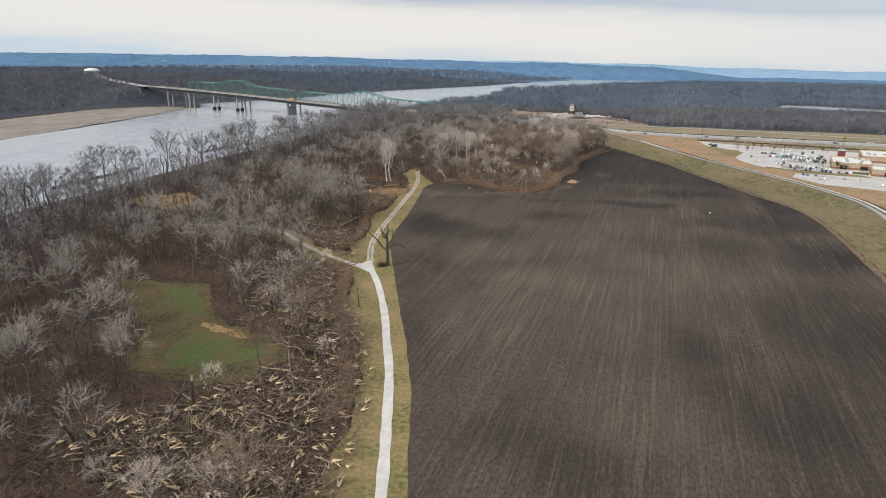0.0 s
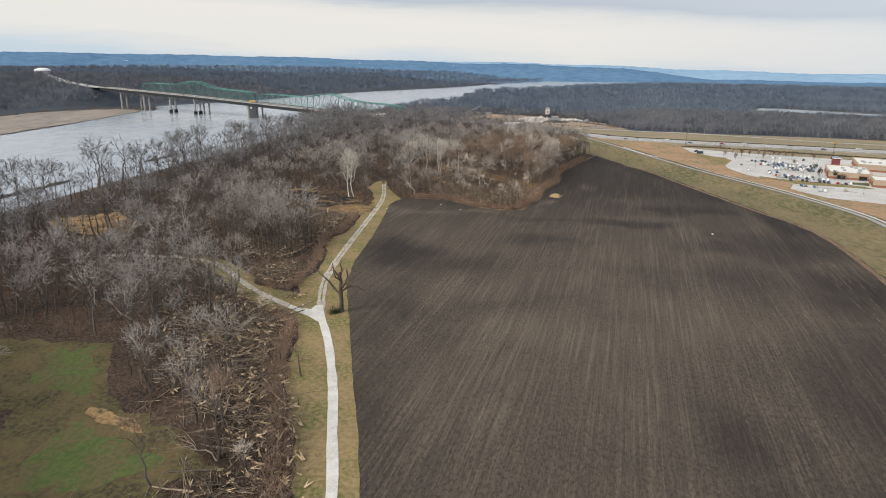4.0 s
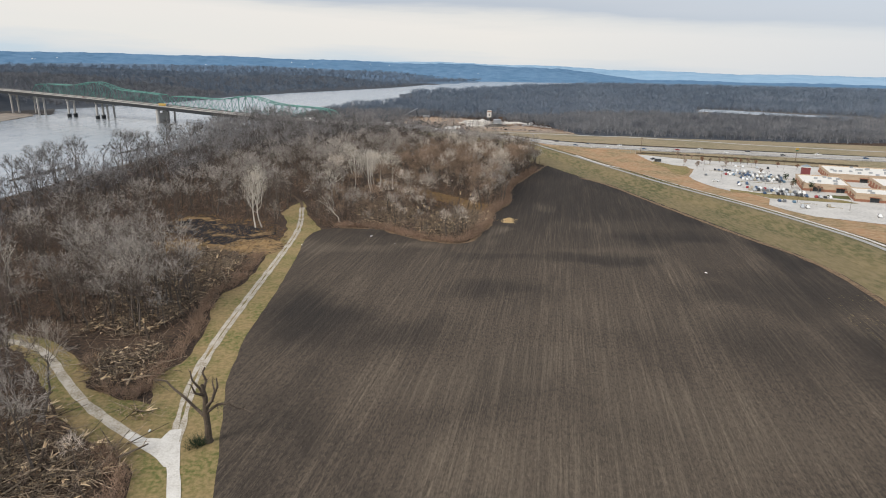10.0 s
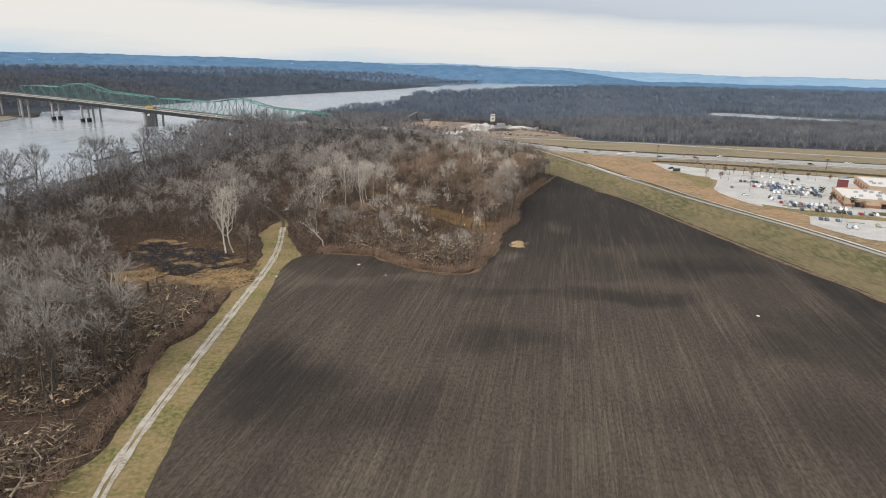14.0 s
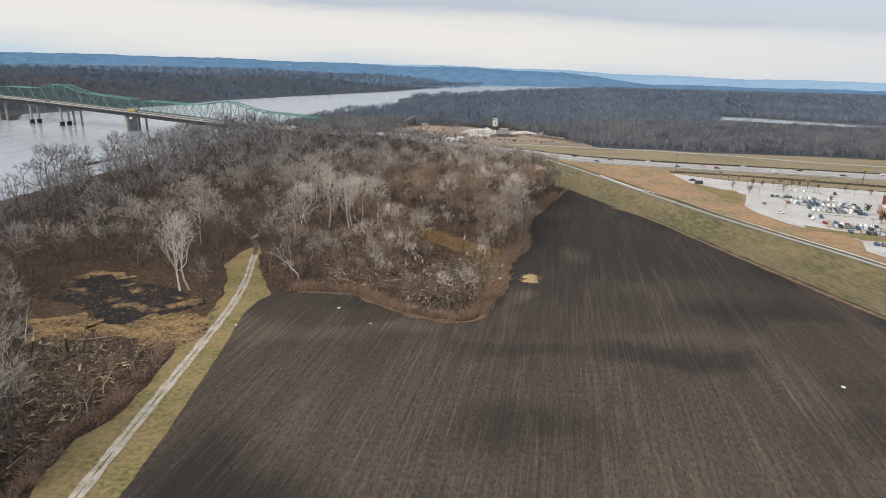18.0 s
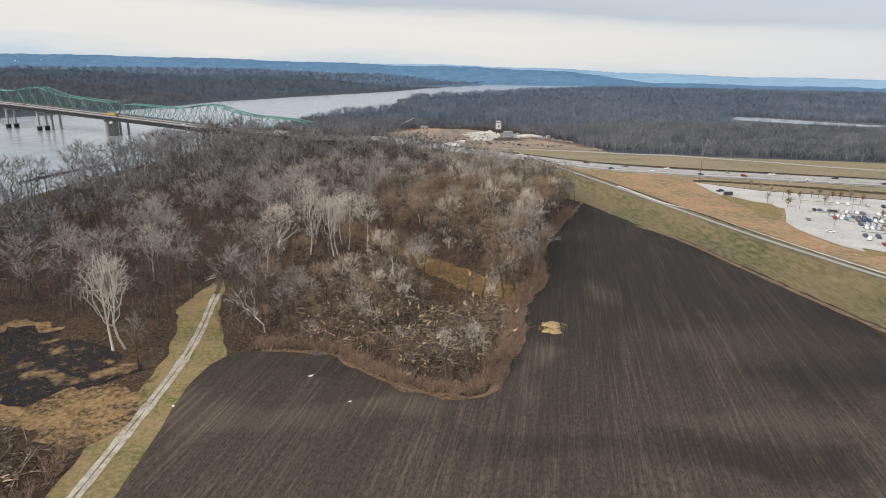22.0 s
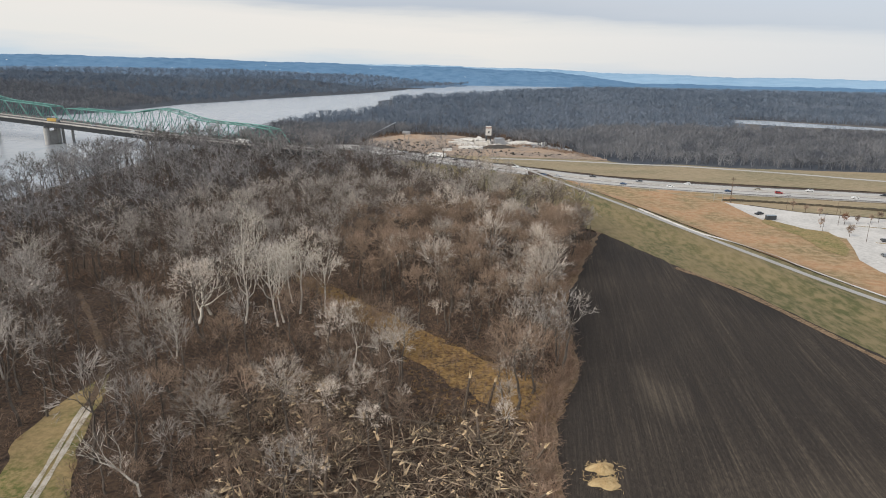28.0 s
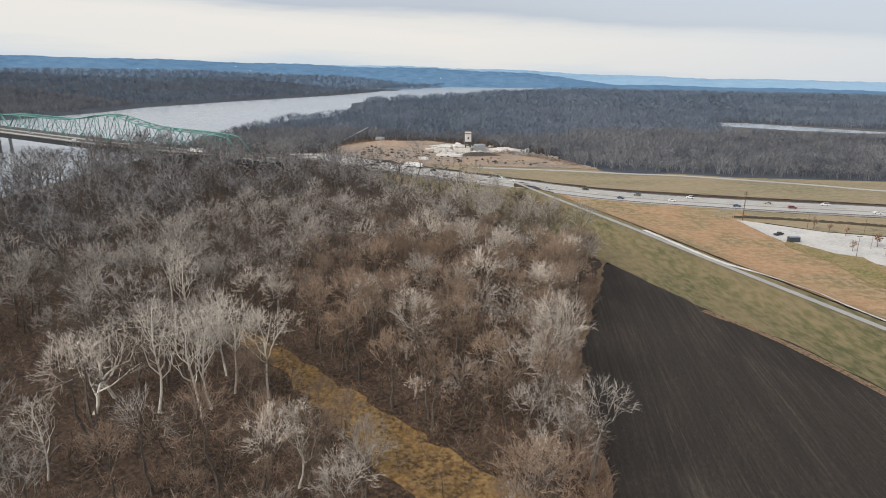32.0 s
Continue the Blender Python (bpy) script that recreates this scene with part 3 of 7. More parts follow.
def ribbon(name, line, width, mat, lift, label, category, height=None, drop=0.0, shift=0.0, wobble=0.0):
    """A strip along a line; with drop its sides go down by that much."""
    p = np.asarray(line, float)[:, :2]
    d = np.gradient(p, axis=0)
    d /= np.linalg.norm(d, axis=1, keepdims=True)
    n = np.stack([-d[:, 1], d[:, 0]], axis=1)
    half = width / 2 + wobble * wavy(p[:, 0] * 3, p[:, 1] * 3, 7.0)[:, None] if wobble else np.full((len(p), 1), width / 2)
    c = p + n * shift
    rows = [c + n * half, c + n * half * 0.33, c - n * half * 0.33, c - n * half]
    zs = [land(r[:, 0], r[:, 1]) if height is None else height for r in rows]
    v = [np.column_stack([r, z + lift]) for r, z in zip(rows, zs)]
    if drop:
        v = [v[0] - [0, 0, drop], *v, v[3] - [0, 0, drop]]
    k, m = len(p), len(v)
    v = np.concatenate(v)
    f = [(r * k + i, (r + 1) * k + i, (r + 1) * k + i + 1, r * k + i + 1) for r in range(m - 1) for i in range(k - 1)]
    me = mesh_of(name, v, f, mat)
    return tagged(new(name, me), label, category, kind="structure")


# ---- ground ----
def axis(spans):
    out = []
    for a, b, step in spans:
        out.extend(np.arange(a, b, step))
    return np.array(out + [spans[-1][1]])


GRASS_BELT = np.vstack([[(60, 700), (40, 760), (0, 830), (-30, 860), (10, 846), (90, 800), (100, 790)], [(122, 700), (137, 640), (150, 592), (160, 556), (174, 515), (186, 482), (197, 444), (206, 408), (206, 380), (201, 352), (187, 300), (167, 235), (147, 150), (132, 40)],
                        [(102, -60), (119, 100), (137.8, 200), (150.5, 270), (159, 318), (164.5, 362), (162, 392), (153, 425), (144, 462), (133, 508), (121, 560), (107, 590), (90, 645)]])
PRAIRIE = np.array([(100, 796), (150, 768), (200, 744), (200, 700), (205, 668), (222, 637), (204, 601), (203, 572), (210, 546), (220, 540), (224, 519), (214, 503), (220, 478), (250, 458), (330, 440), (340, 300), (300, 200),
                    (187, 290), (203, 352), (208, 380), (208, 410), (199, 446), (188, 484), (176, 517), (162, 558), (152, 594), (139, 642), (124, 702), (106, 770)], float)
HW_GRASS = np.array([(-60, 930), (0, 903), (60, 862), (140, 815), (215, 790), (300, 762), (420, 720), (700, 620), (760, 740), (520, 800), (380, 846), (304, 857), (262, 864), (225, 883), (178, 884), (162, 905), (100, 925), (-10, 940), (-60, 985)], float)
HW_SOUTH = np.array([(100, 796), (150, 768), (205, 743), (290, 718), (360, 696), (470, 660), (640, 600), (600, 560), (470, 620), (400, 640), (312, 661), (257, 684), (222, 697), (190, 727)], float)
LOT = np.array([(188, 724), (187, 690), (188, 668), (200, 652), (209, 637), (200, 618), (191, 601), (189, 586), (190, 572), (193, 555), (199, 541), (206, 536), (212, 519), (202, 500), (206, 485), (213, 470), (247, 449), (330, 425), (420, 470), (440, 600), (400, 632), (312, 658), (257, 681), (222, 695)], float)
QUARRY = np.array([(-64, 1058), (-43, 1110), (34, 1114), (70, 1075), (110, 1030), (150, 960), (168, 905), (120, 915), (83, 922), (0, 935), (-55, 972)], float)
gx = axis([(-6000, -1600, 220), (-1600, -800, 40), (-800, -340, 14), (-340, 320, 6), (320, 700, 18), (700, 1600, 80), (1600, 6000, 250)])
gy = axis([(-600, 0, 60), (0, 960, 6), (960, 1700, 16), (1700, 2700, 40), (2700, 5200, 200)])
X, Y = np.meshgrid(gx, gy)
Z = land(X.ravel(), Y.ravel())
nx, ny = len(gx), len(gy)
i, j = np.meshgrid(np.arange(nx - 1), np.arange(ny - 1))
a = (j * nx + i).ravel()
quads = np.stack([a, a + 1, a + nx + 1, a + nx], axis=1)
cx, cy = (X[:-1, :-1] + X[1:, 1:]).ravel() / 2, (Y[:-1, :-1] + Y[1:, 1:]).ravel() / 2
sunk = np.zeros(X.size)
for poly, d in ((LOT, 0.3), (HW_GRASS, 0.4), (HW_SOUTH, 0.4), (QUARRY, 0.3), (PRAIRIE, 0.4), (GRASS_BELT, 0.9)):
    sunk = np.where(inside(X.ravel(), Y.ravel(), poly), np.maximum(sunk, d), sunk)
Z = Z - sunk
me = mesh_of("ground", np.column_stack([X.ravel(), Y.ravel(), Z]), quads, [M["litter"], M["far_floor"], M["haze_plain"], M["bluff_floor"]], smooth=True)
# distant faces take the floors whose colours carry painted haze
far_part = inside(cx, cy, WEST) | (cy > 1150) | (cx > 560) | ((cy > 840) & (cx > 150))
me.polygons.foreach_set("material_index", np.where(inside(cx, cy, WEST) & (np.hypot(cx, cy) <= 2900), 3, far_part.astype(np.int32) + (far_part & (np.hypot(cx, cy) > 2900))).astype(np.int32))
tagged(new("ground", me), "flat floodplain ground with brown leaf litter under bare woods", "ground", kind="structure")

wx, wy = np.meshgrid(np.linspace(-1100, 1000, 30), np.linspace(-500, 4300, 60))
i, j = np.meshgrid(np.arange(29), np.arange(59))
a = (j * 30 + i).ravel()
me = mesh_of("river_water", np.column_stack([wx.ravel(), wy.ravel(), np.full(wx.size, WATER)]), np.stack([a, a + 1, a + 31, a + 30], axis=1), water_mat)
tagged(new("water", me), "wide pale calm river with a faint ripple", "river", kind="structure")

sheet("field", FIELD, M["field"], 0.10, 14, "large dark tilled field with long pale rows", "field", flat=True, noise_edge=0.15)

ROAD_S = curve_through([(-9, -55), (-14, 20), (-17, 70), (-21.4, 102), (-25.7, 126), (-31, 153), (-36, 172), (-41, 191.5), (-47.6, 213), (-52.8, 227.5), (-56.8, 237), (-59.4, 244.5)], 3)
ROAD_N = curve_through([(-59.2, 244), (-60.8, 250), (-64, 263), (-66.7, 278), (-68.3, 298), (-69, 318), (-69.6, 345), (-70.4, 385), (-71.6, 420), (-74.6, 446), (-78.6, 467), (-81, 480)], 3)
BRANCH = curve_through([(-57.8, 238), (-65.5, 243.7), (-76.5, 251.6), (-88.8, 261.6), (-100, 273), (-111, 285), (-120, 292), (-133, 296.4), (-150, 297), (-170, 296)], 3)
VERGE = np.array([(2, -60), (-5, 60), (-12, 110), (-24, 160), (-40, 220), (-55, 280), (-58, 340), (-60, 400), (-59, 424), (-62, 434), (-68, 447), (-74, 462), (-81, 489), (-84, 497), (-88, 484), (-89.5, 466), (-82, 446), (-78, 430), (-76, 405), (-76.5, 388),
                  (-75, 362), (-75.5, 346), (-80, 338), (-79.5, 327), (-75, 309), (-73, 294), (-73, 282), (-77, 274), (-72, 261), (-81, 263), (-92, 269), (-97, 280), (-107, 288), (-118, 297), (-132, 301), (-136, 294), (-122, 289), (-108, 274), (-92, 256), (-84, 248.5), (-72, 241.5), (-63.5, 234), (-60, 222), (-58, 205), (-52, 187), (-44, 170), (-38, 150), (-34, 125), (-36, 100), (-30, 20), (-20, -60)], float)
sheet("verge", VERGE, M["verge"], 0.05, 6, "yellow-green mown grass beside the gravel road", "grass", noise_edge=0.5)
ribbon("gravel_road", ROAD_S, 2.5, M["gravel"], 0.14, "pale gravel farm road with faint wheel tracks", "road", wobble=0.15)
sheet("road_junction", np.array([(-55.6, 235.4), (-57.6, 241), (-60.2, 250), (-62.6, 249.4), (-63, 246), (-67, 246.2), (-71, 248.9), (-72.2, 247), (-65, 241.5), (-60.8, 238.4), (-58.4, 236)], float), M["gravel"], 0.15, 4, "pale gravel apron where the farm track forks", "road", noise_edge=0.2)
for side in (-0.8, 0.8):
    ribbon("wheel_track", ROAD_N, 1.2, M["rut"], 0.13, "pale worn wheel track of a two-rut farm lane", "track", shift=side, wobble=0.25)
LANE_N = curve_through([(-80.5, 477), (-84, 492), (-92, 510), (-106, 532), (-125, 560)], 3)
ribbon("woodland_lane", LANE_N, 1.9, material("dirt_lane", ((0.115, 0.076, 0.048), (0.06, 0.042, 0.03), (0.17, 0.12, 0.08)), (0.3, 1.5), hard=0.1), 0.1, "dirt lane running on into the woods", "track", wobble=0.3)
MARGIN = curve_through([(100, -50), (117, 100), (136, 200), (148.6, 270), (157, 318), (162.4, 362), (160.2, 392), (150.5, 425), (141.5, 462), (130.5, 508), (118.5, 560), (105, 590)][::-1], 6)
ribbon("field_margin", MARGIN, 2.6, M["fringe"], 0.2, "thin tan margin between field and levee", "grass", wobble=0.5)
ribbon("gravel_branch_road", BRANCH, 2.5, M["rut"], 0.12, "pale gravel side track forking off into the woods", "road", wobble=0.25)

sheet("levee_grass", GRASS_BELT, M["levee"], 0.15, 5, "olive grass slope of a long levee", "grass", noise_edge=0.5)
sheet("prairie", PRAIRIE, M["prairie"], 0.09, 7, "orange-brown dry prairie grass behind the levee", "grass", noise_edge=0.4)
ribbon("levee_road", LEVEE, 3.0, M["pale_asphalt"], 0.3, "narrow grey paved road along the levee crown", "road")
PATH_LINE = curve_through([(122, 690), (133, 640), (140, 625), (149.5, 611), (155.5, 602), (154, 590), (158.5, 566), (172, 520), (184.5, 484), (195, 446), (203, 408), (203, 380), (198, 352), (184, 300)], 5)
ribbon("levee_path", PATH_LINE, 2.1, M["gravel"], 0.36, "white gravel path beside the levee road", "path", wobble=0.2)

sheet("roadside_grass", HW_GRASS, M["roadside"], 0.08, 12, "olive and tan grass beyond the highway", "grass", noise_edge=0.5)
sheet("roadside_scrub", HW_SOUTH, M["roadside"], 0.11, 12, "tan grass strip between highway and car park", "grass", noise_edge=0.4)
hz = HIGHWAY[:, 2]
ribbon("highway", HIGHWAY, 33, M["concrete"], 0.1, "pale concrete divided highway", "road", height=hz, drop=1.2)
FRONTAGE = curve_through([(60, 915), (135, 898), (178, 884), (220, 873), (257, 855), (307, 829), (342, 807), (420, 775), (600, 700)], 12)
ribbon("frontage_road", FRONTAGE, 6, M["concrete"], 0.25, "pale frontage road at the edge of the woods", "road")

sheet("car_park", LOT, material("pale_warm_concrete", ((0.52, 0.49, 0.455), (0.38, 0.36, 0.335), (0.60, 0.575, 0.54)), (0.06, 0.6), bump=0.1, hard=0.12), 0.19, 10, "pale grey concrete car park", "car park")
sheet("quarry_yard", QUARRY, M["dirt"], 0.3, 14, "bare tan yard of a demolished plant", "yard", noise_edge=2.0)
SAND = np.array([(-569, 560), (-577, 687), (-590, 866), (-625, 1110), (-690, 1180), (-775, 1010), (-790, 899), (-790, 560)], float)
sheet("sandbar", SAND, M["sand"], 0, 20, "tan and grey sandbar along the far shore", "sandbar", noise_edge=4.0, height_of=lambda x, y: -2.3 + 0.5 * wavy(x, y, 60.0))
MUD = np.array([(-612, 1130), (-640, 1190), (-690, 1262), (-760, 1250), (-850, 1190), (-862, 1105), (-790, 1000), (-755, 985), (-740, 1060), (-690, 1140)], float)
sheet("mud_flat", MUD, material("dark_river_mud", ((0.075, 0.066, 0.060), (0.045, 0.041, 0.040), (0.115, 0.10, 0.088)), (0.02, 0.12), squash=(1, 0.4, 1), hard=0.1), 0, 20, "dark mud flat at the far bridge piers", "mud", noise_edge=4.0, height_of=lambda x, y: -2.1 + 0.3 * wavy(x, y, 50.0))
for poly, nm in (([(-128, 206), (-117, 209), (-102, 186), (-107, 180), (-117, 187), (-126, 196)], "a"), ([(-97, 170), (-90, 168), (-80, 163), (-71, 159), (-75, 150), (-84, 146), (-93, 150), (-99, 160)], "b")):
    sheet("green_clearing", np.array(poly, float), M["green"], 0.12, 4, "bright green grass in a clearing of the woods", "grass", noise_edge=3.2)
sheet("clearing_grass", np.array([(-152, 212), (-115, 213), (-97, 182), (-72, 170), (-58, 158), (-64, 145), (-80, 138), (-105, 146), (-112, 168), (-130, 186), (-150, 200)], float), M["glade"], 0.06, 4, "faded grass round a woodland clearing", "grass", noise_edge=1.8)
sheet("clearing_grass", np.array([(-238, 352), (-214, 374), (-188, 351), (-182, 335), (-204, 328), (-226, 338)], float), M["clearing"], 0.07, 5, "dry tan grass in a hollow of the woods", "grass", noise_edge=2.0)
sheet("sandy_streak", np.array([(-99, 178.5), (-91, 176), (-82, 171.5), (-79, 168), (-88, 170), (-98, 174.5)], float), M["clearing"], 0.14, 4, "bare pale sandy streak in the clearing", "ground", noise_edge=0.8)
# dark sheets that paint in the dense shade and brush under felled timber
torn = material("churned_ground", ((0.034, 0.023, 0.016), (0.016, 0.012, 0.010), (0.075, 0.047, 0.029)), (0.12, 0.8), hard=0.12)
for poly in ([(-98, 110), (-72, 138), (-58, 158), (-64, 176), (-88, 188), (-100, 212), (-94, 244), (-76, 238), (-64, 206), (-52, 178), (-42, 148), (-40, 96), (-60, 90)], [(-114, 302), (-92, 300), (-84, 312), (-86, 335), (-90, 350), (-104, 376), (-120, 350)], [(-6, 420), (16, 430), (22, 456), (12, 466), (-4, 458), (-12, 440)], [(-96, 280), (-94, 272), (-82, 267), (-79, 276), (-86, 290)]):
    sheet("churned_ground", np.array(poly, float), torn, 0.07, 5, "dark sheet painting dense shade and brush under storm-felled trees", "ground", noise_edge=2.5)
sheet("burnt_clearing", np.array([(-139, 438), (-135, 450), (-120, 445), (-104, 438), (-92, 428), (-83, 421), (-88, 412), (-97, 409), (-100, 401), (-108, 402), (-121, 417), (-134, 421)], float), M["burnt"], 0.16, 4, "black burnt patch in a clearing", "ground", noise_edge=2.5)
for poly in ([(-102, 406), (-88, 413), (-76, 407), (-72, 397), (-75, 384), (-81, 381), (-92, 391), (-104, 394), (-110, 401)], [(-132, 404), (-118, 410), (-107, 404), (-109, 390), (-124, 388)], [(-142, 444), (-134, 456), (-118, 449), (-120, 443), (-134, 446)]):
    sheet("clearing_straw", np.array(poly, float), M["clearing"], 0.12, 4, "dry tan grass beside a burnt patch", "grass", noise_edge=2.2)
sheet("woodland_glade", np.array([(-54, 586), (-34, 564), (-17, 546), (-3, 527), (9, 514), (19, 503), (28, 493), (33, 489), (41, 497), (36, 486), (28, 472), (22, 473), (17, 479), (11, 487), (3, 496), (-6, 509), (-15.5, 525), (-31, 548), (-51, 576)], float), M["glade_gold"], 0.1, 4, "golden dry grass in a gap of the woods", "grass", noise_edge=1.5)
EDGE = curve_through([tuple(p) for p in FIELD[15:38]], 1.5)
ribbon("wood_edge_grass", EDGE, 2.6, M["fringe"], 0.13, "uneven fringe of dry brown grass along the wood's edge", "grass", wobble=0.9, shift=0.4)



# ---- woods ----
rng = np.random.default_rng(7)


def unit(v):
    return v / np.maximum(np.linalg.norm(v, axis=-1, keepdims=True), 1e-6)


def grow(seed, tall=20.0, thick=1.0, limbs=6, forks=5, sprays=6, twigs=8, wide=0.34, twig_r=0.034, trunk_sides=7, stem=0.4, limb_sides=4, crook=1.0, split=False, top=0.66):
    """A bare tree: a stem that forks into rising limbs, and a domed crown of fine sprays. Gives (trunk and limbs), (branches and twigs) as arrays."""
    r = np.random.default_rng(seed)
    n = 6
    zs = np.linspace(0, tall * (top + 0.02), n + 1)
    bend = np.cumsum(r.normal(0, 0.016 * tall * crook, (n + 1, 2)), axis=0)
    axis_pts = np.column_stack([bend, zs])
    axis_pts[0, :2] = 0
    rad = thick * tall * 0.0145 * (1 - 0.78 * np.linspace(0, 1, n + 1) ** 1.2)
    foot = np.vstack([axis_pts[:1] - [0, 0, 0.3], axis_pts[:1] + (axis_pts[1:2] - axis_pts[:1]) * 0.3])
    wood = [tube(np.vstack([foot, axis_pts[1:]]), np.r_[rad[0] * 1.4, rad], trunk_sides)]
    centre = np.array([*axis_pts[-1, :2] * 0.7, (0.49 + 0.47 * stem) * tall])
    half = np.array([wide, wide, 0.54 - 0.47 * stem]) * tall
    b0, b1, br, s0, s1, t0, t1 = [], [], [], [], [], [], []
    for k in range(limbs):
        h = stem + (top - 0.02 - stem) * (k + 0.6 * r.random()) / limbs
        at = np.array([np.interp(h * tall, zs, axis_pts[:, c]) for c in range(3)])
        az = k * 2.4 + r.normal(0, 0.35)
        el = 0.15 + 1.2 * (k + r.random()) / limbs
        way = np.array([math.cos(az) * math.cos(el), math.sin(az) * math.cos(el), math.sin(el)])
        end = centre + way * half * r.uniform(0.62, 0.86)
        if end[2] < at[2] + 0.1 * tall:
            end[2] = at[2] + 0.1 * tall
        mid_pt = at + (end - at) * np.array([0.6, 0.6, 0.42]) + r.normal(0, 0.022 * tall * crook, 3)
        u = np.linspace(0, 1, 5)[:, None]
        pts = (1 - u) ** 2 * at + 2 * u * (1 - u) * mid_pt + u * u * end
        pts[1:-1] += r.normal(0, 0.011 * tall * crook, (3, 3))
        lr = max(0.045, np.interp(h * tall, zs, rad) * 0.62)
        wood.append(tube(pts, lr * np.array([1, 0.8, 0.6, 0.4, 0.18]), limb_sides))
        for q in range(forks):
            f = 0.3 + 0.7 * (q + r.random()) / forks
            a = np.array([np.interp(f * 4, range(5), pts[:, c]) for c in range(3)])
            goal = centre + unit(way + r.normal(0, 0.5, 3) + [0, 0, 0.15]) * half * r.uniform(0.78, 0.98)
            d = goal - a
            reach = min(np.linalg.norm(d), 0.27 * tall)
            b = a + unit(d) * reach
            b0.append(a)
            b1.append(b)
            br.append(lr * (0.55 - 0.3 * f) + 0.015)
            for w in range(sprays):
                p = a + (b - a) * (0.2 + 0.8 * (w + r.random()) / sprays)
                out = unit((p - centre) / half)
                g = unit(unit(d) * 0.7 + out * 0.45 + r.normal(0, 0.5, 3) + [0, 0, 0.25])
                e = p + g * tall * r.uniform(0.06, 0.12)
                s0.append(p)
                s1.append(e)
                v = r.uniform(0.15, 1.0, twigs)[:, None]
                root = p + (e - p) * v
                t0.append(root)
                t1.append(root + unit(g * 0.8 + out * 0.3 + r.normal(0, 0.5, (twigs, 3)) + [0, 0, 0.2]) * tall * r.uniform(0.03, 0.068, (twigs, 1)))
    fine = [spikes(b0, b1, np.array(br)), slivers(s0, s1, np.full(len(s0), twig_r * 1.5)), slivers(np.concatenate(t0), np.concatenate(t1), twig_r * r.uniform(0.7, 1.25, len(s0) * twigs))]
    return (wood if split else joined(*wood)), joined(*fine)


def scatter(poly, spacing, seed, keep=None):
    """Jittered points inside a polygon."""
    r = np.random.default_rng(seed)
    p = np.asarray(poly, float)
    gx, gy = np.meshgrid(np.arange(p[:, 0].min(), p[:, 0].max(), spacing), np.arange(p[:, 1].min(), p[:, 1].max(), spacing))
    x = gx.ravel() + r.uniform(-0.5, 0.5, gx.size) * spacing
    y = gy.ravel() + r.uniform(-0.5, 0.5, gx.size) * spacing
    ok = inside(x, y, p)
    if keep is not None:
        ok &= keep(x, y)
    return np.column_stack([x[ok], y[ok]])


CLEARINGS = [np.array([(-154, 212), (-113, 214), (-96, 182), (-70, 170), (-58, 156), (-64, 143), (-80, 136), (-107, 146), (-114, 168), (-132, 186), (-152, 200)], float),
             np.array([(-150, 440), (-133, 462), (-90, 445), (-78, 428), (-70, 402), (-84, 376), (-100, 376), (-124, 388), (-138, 412)], float),
             np.array([(-54, 588), (-33, 566), (-15, 547), (-1, 528), (11, 515), (21, 504), (30, 495), (42, 497), (36, 482), (28, 466), (24, 452), (12, 462), (0, 474), (-4, 494), (-8, 506), (-18, 523), (-34, 546), (-54, 574)], float),
             np.array([(-100, 108), (-72, 136), (-56, 156), (-62, 176), (-86, 186), (-96, 210), (-92, 240), (-72, 236), (-60, 205), (-42, 172), (-32, 140), (-30, 95), (-60, 90)], float),
             np.array([(-240, 352), (-214, 376), (-186, 352), (-180, 334), (-204, 326), (-228, 336)], float),
             np.array([(-8, 416), (20, 432), (27, 466), (16, 478), (-2, 470), (-16, 440)], float)]
WOODS = np.vstack([[(-285, 20), (-281, 200), (-273, 330), (-263, 480), (-253, 620), (-240, 780), (-226, 930), (-200, 960)], [(-130, 905), (-60, 868), (0, 832), (45, 760), (62, 700), (84, 652), (86, 645), (75, 623), (61, 589), (47, 552), (43, 530), (40, 500), (34, 489), (25, 467), (24, 448), (17, 430), (12, 412), (3, 411), (-9, 416), (-22, 426), (-32, 435),
                    (-52, 438), (-62, 436), (-72, 452), (-80, 495), (-90, 505), (-87, 470), (-86, 440), (-82, 405), (-86, 370), (-87, 330), (-85, 303), (-100, 303), (-125, 306), (-127, 290), (-108, 268), (-92, 252), (-80, 241), (-70, 230), (-66, 210), (-57, 190), (-47, 172), (-40, 150), (-37, 125), (-38, 100), (-36, 20)]])
LANES = [ROAD_N, BRANCH, LANE_N]


def open_wood(x, y):
    ok = np.ones(len(x), bool)
    for c in CLEARINGS:
        ok &= ~inside(x, y, c)
    for l in LANES:
        ok &= to_line(x, y, l) > 4.5
    return ok


M["bank_twig"] = material("dark_bank_twigs", ((0.13, 0.115, 0.105), (0.075, 0.066, 0.06), (0.20, 0.18, 0.165)), (0.07, 0.4), bump=0, island=0.3)
TREES = [grow(11 + k, tall=h, limbs=l, wide=w, stem=st, twig_r=0.033, thick=1.2) for k, (h, l, w, st) in enumerate(((25, 6, 0.27, 0.5), (21, 6, 0.31, 0.44), (27, 6, 0.24, 0.54), (18, 6, 0.36, 0.40), (23, 6, 0.29, 0.48), (12, 5, 0.38, 0.3)))]


def low_tree(seed, tall, wide, limbs, forks, sprays, twigs, twig_r, tone=1):
    a, b = grow(seed, tall=tall, limbs=limbs, forks=forks, sprays=sprays, twigs=twigs, wide=wide * 0.9, twig_r=twig_r, trunk_sides=4, limb_sides=3, stem=0.46, thick=1.2)
    v, f = joined(a, b)
    return v, f, np.r_[np.zeros(len(a[1]), int), np.full(len(b[1]), tone)]


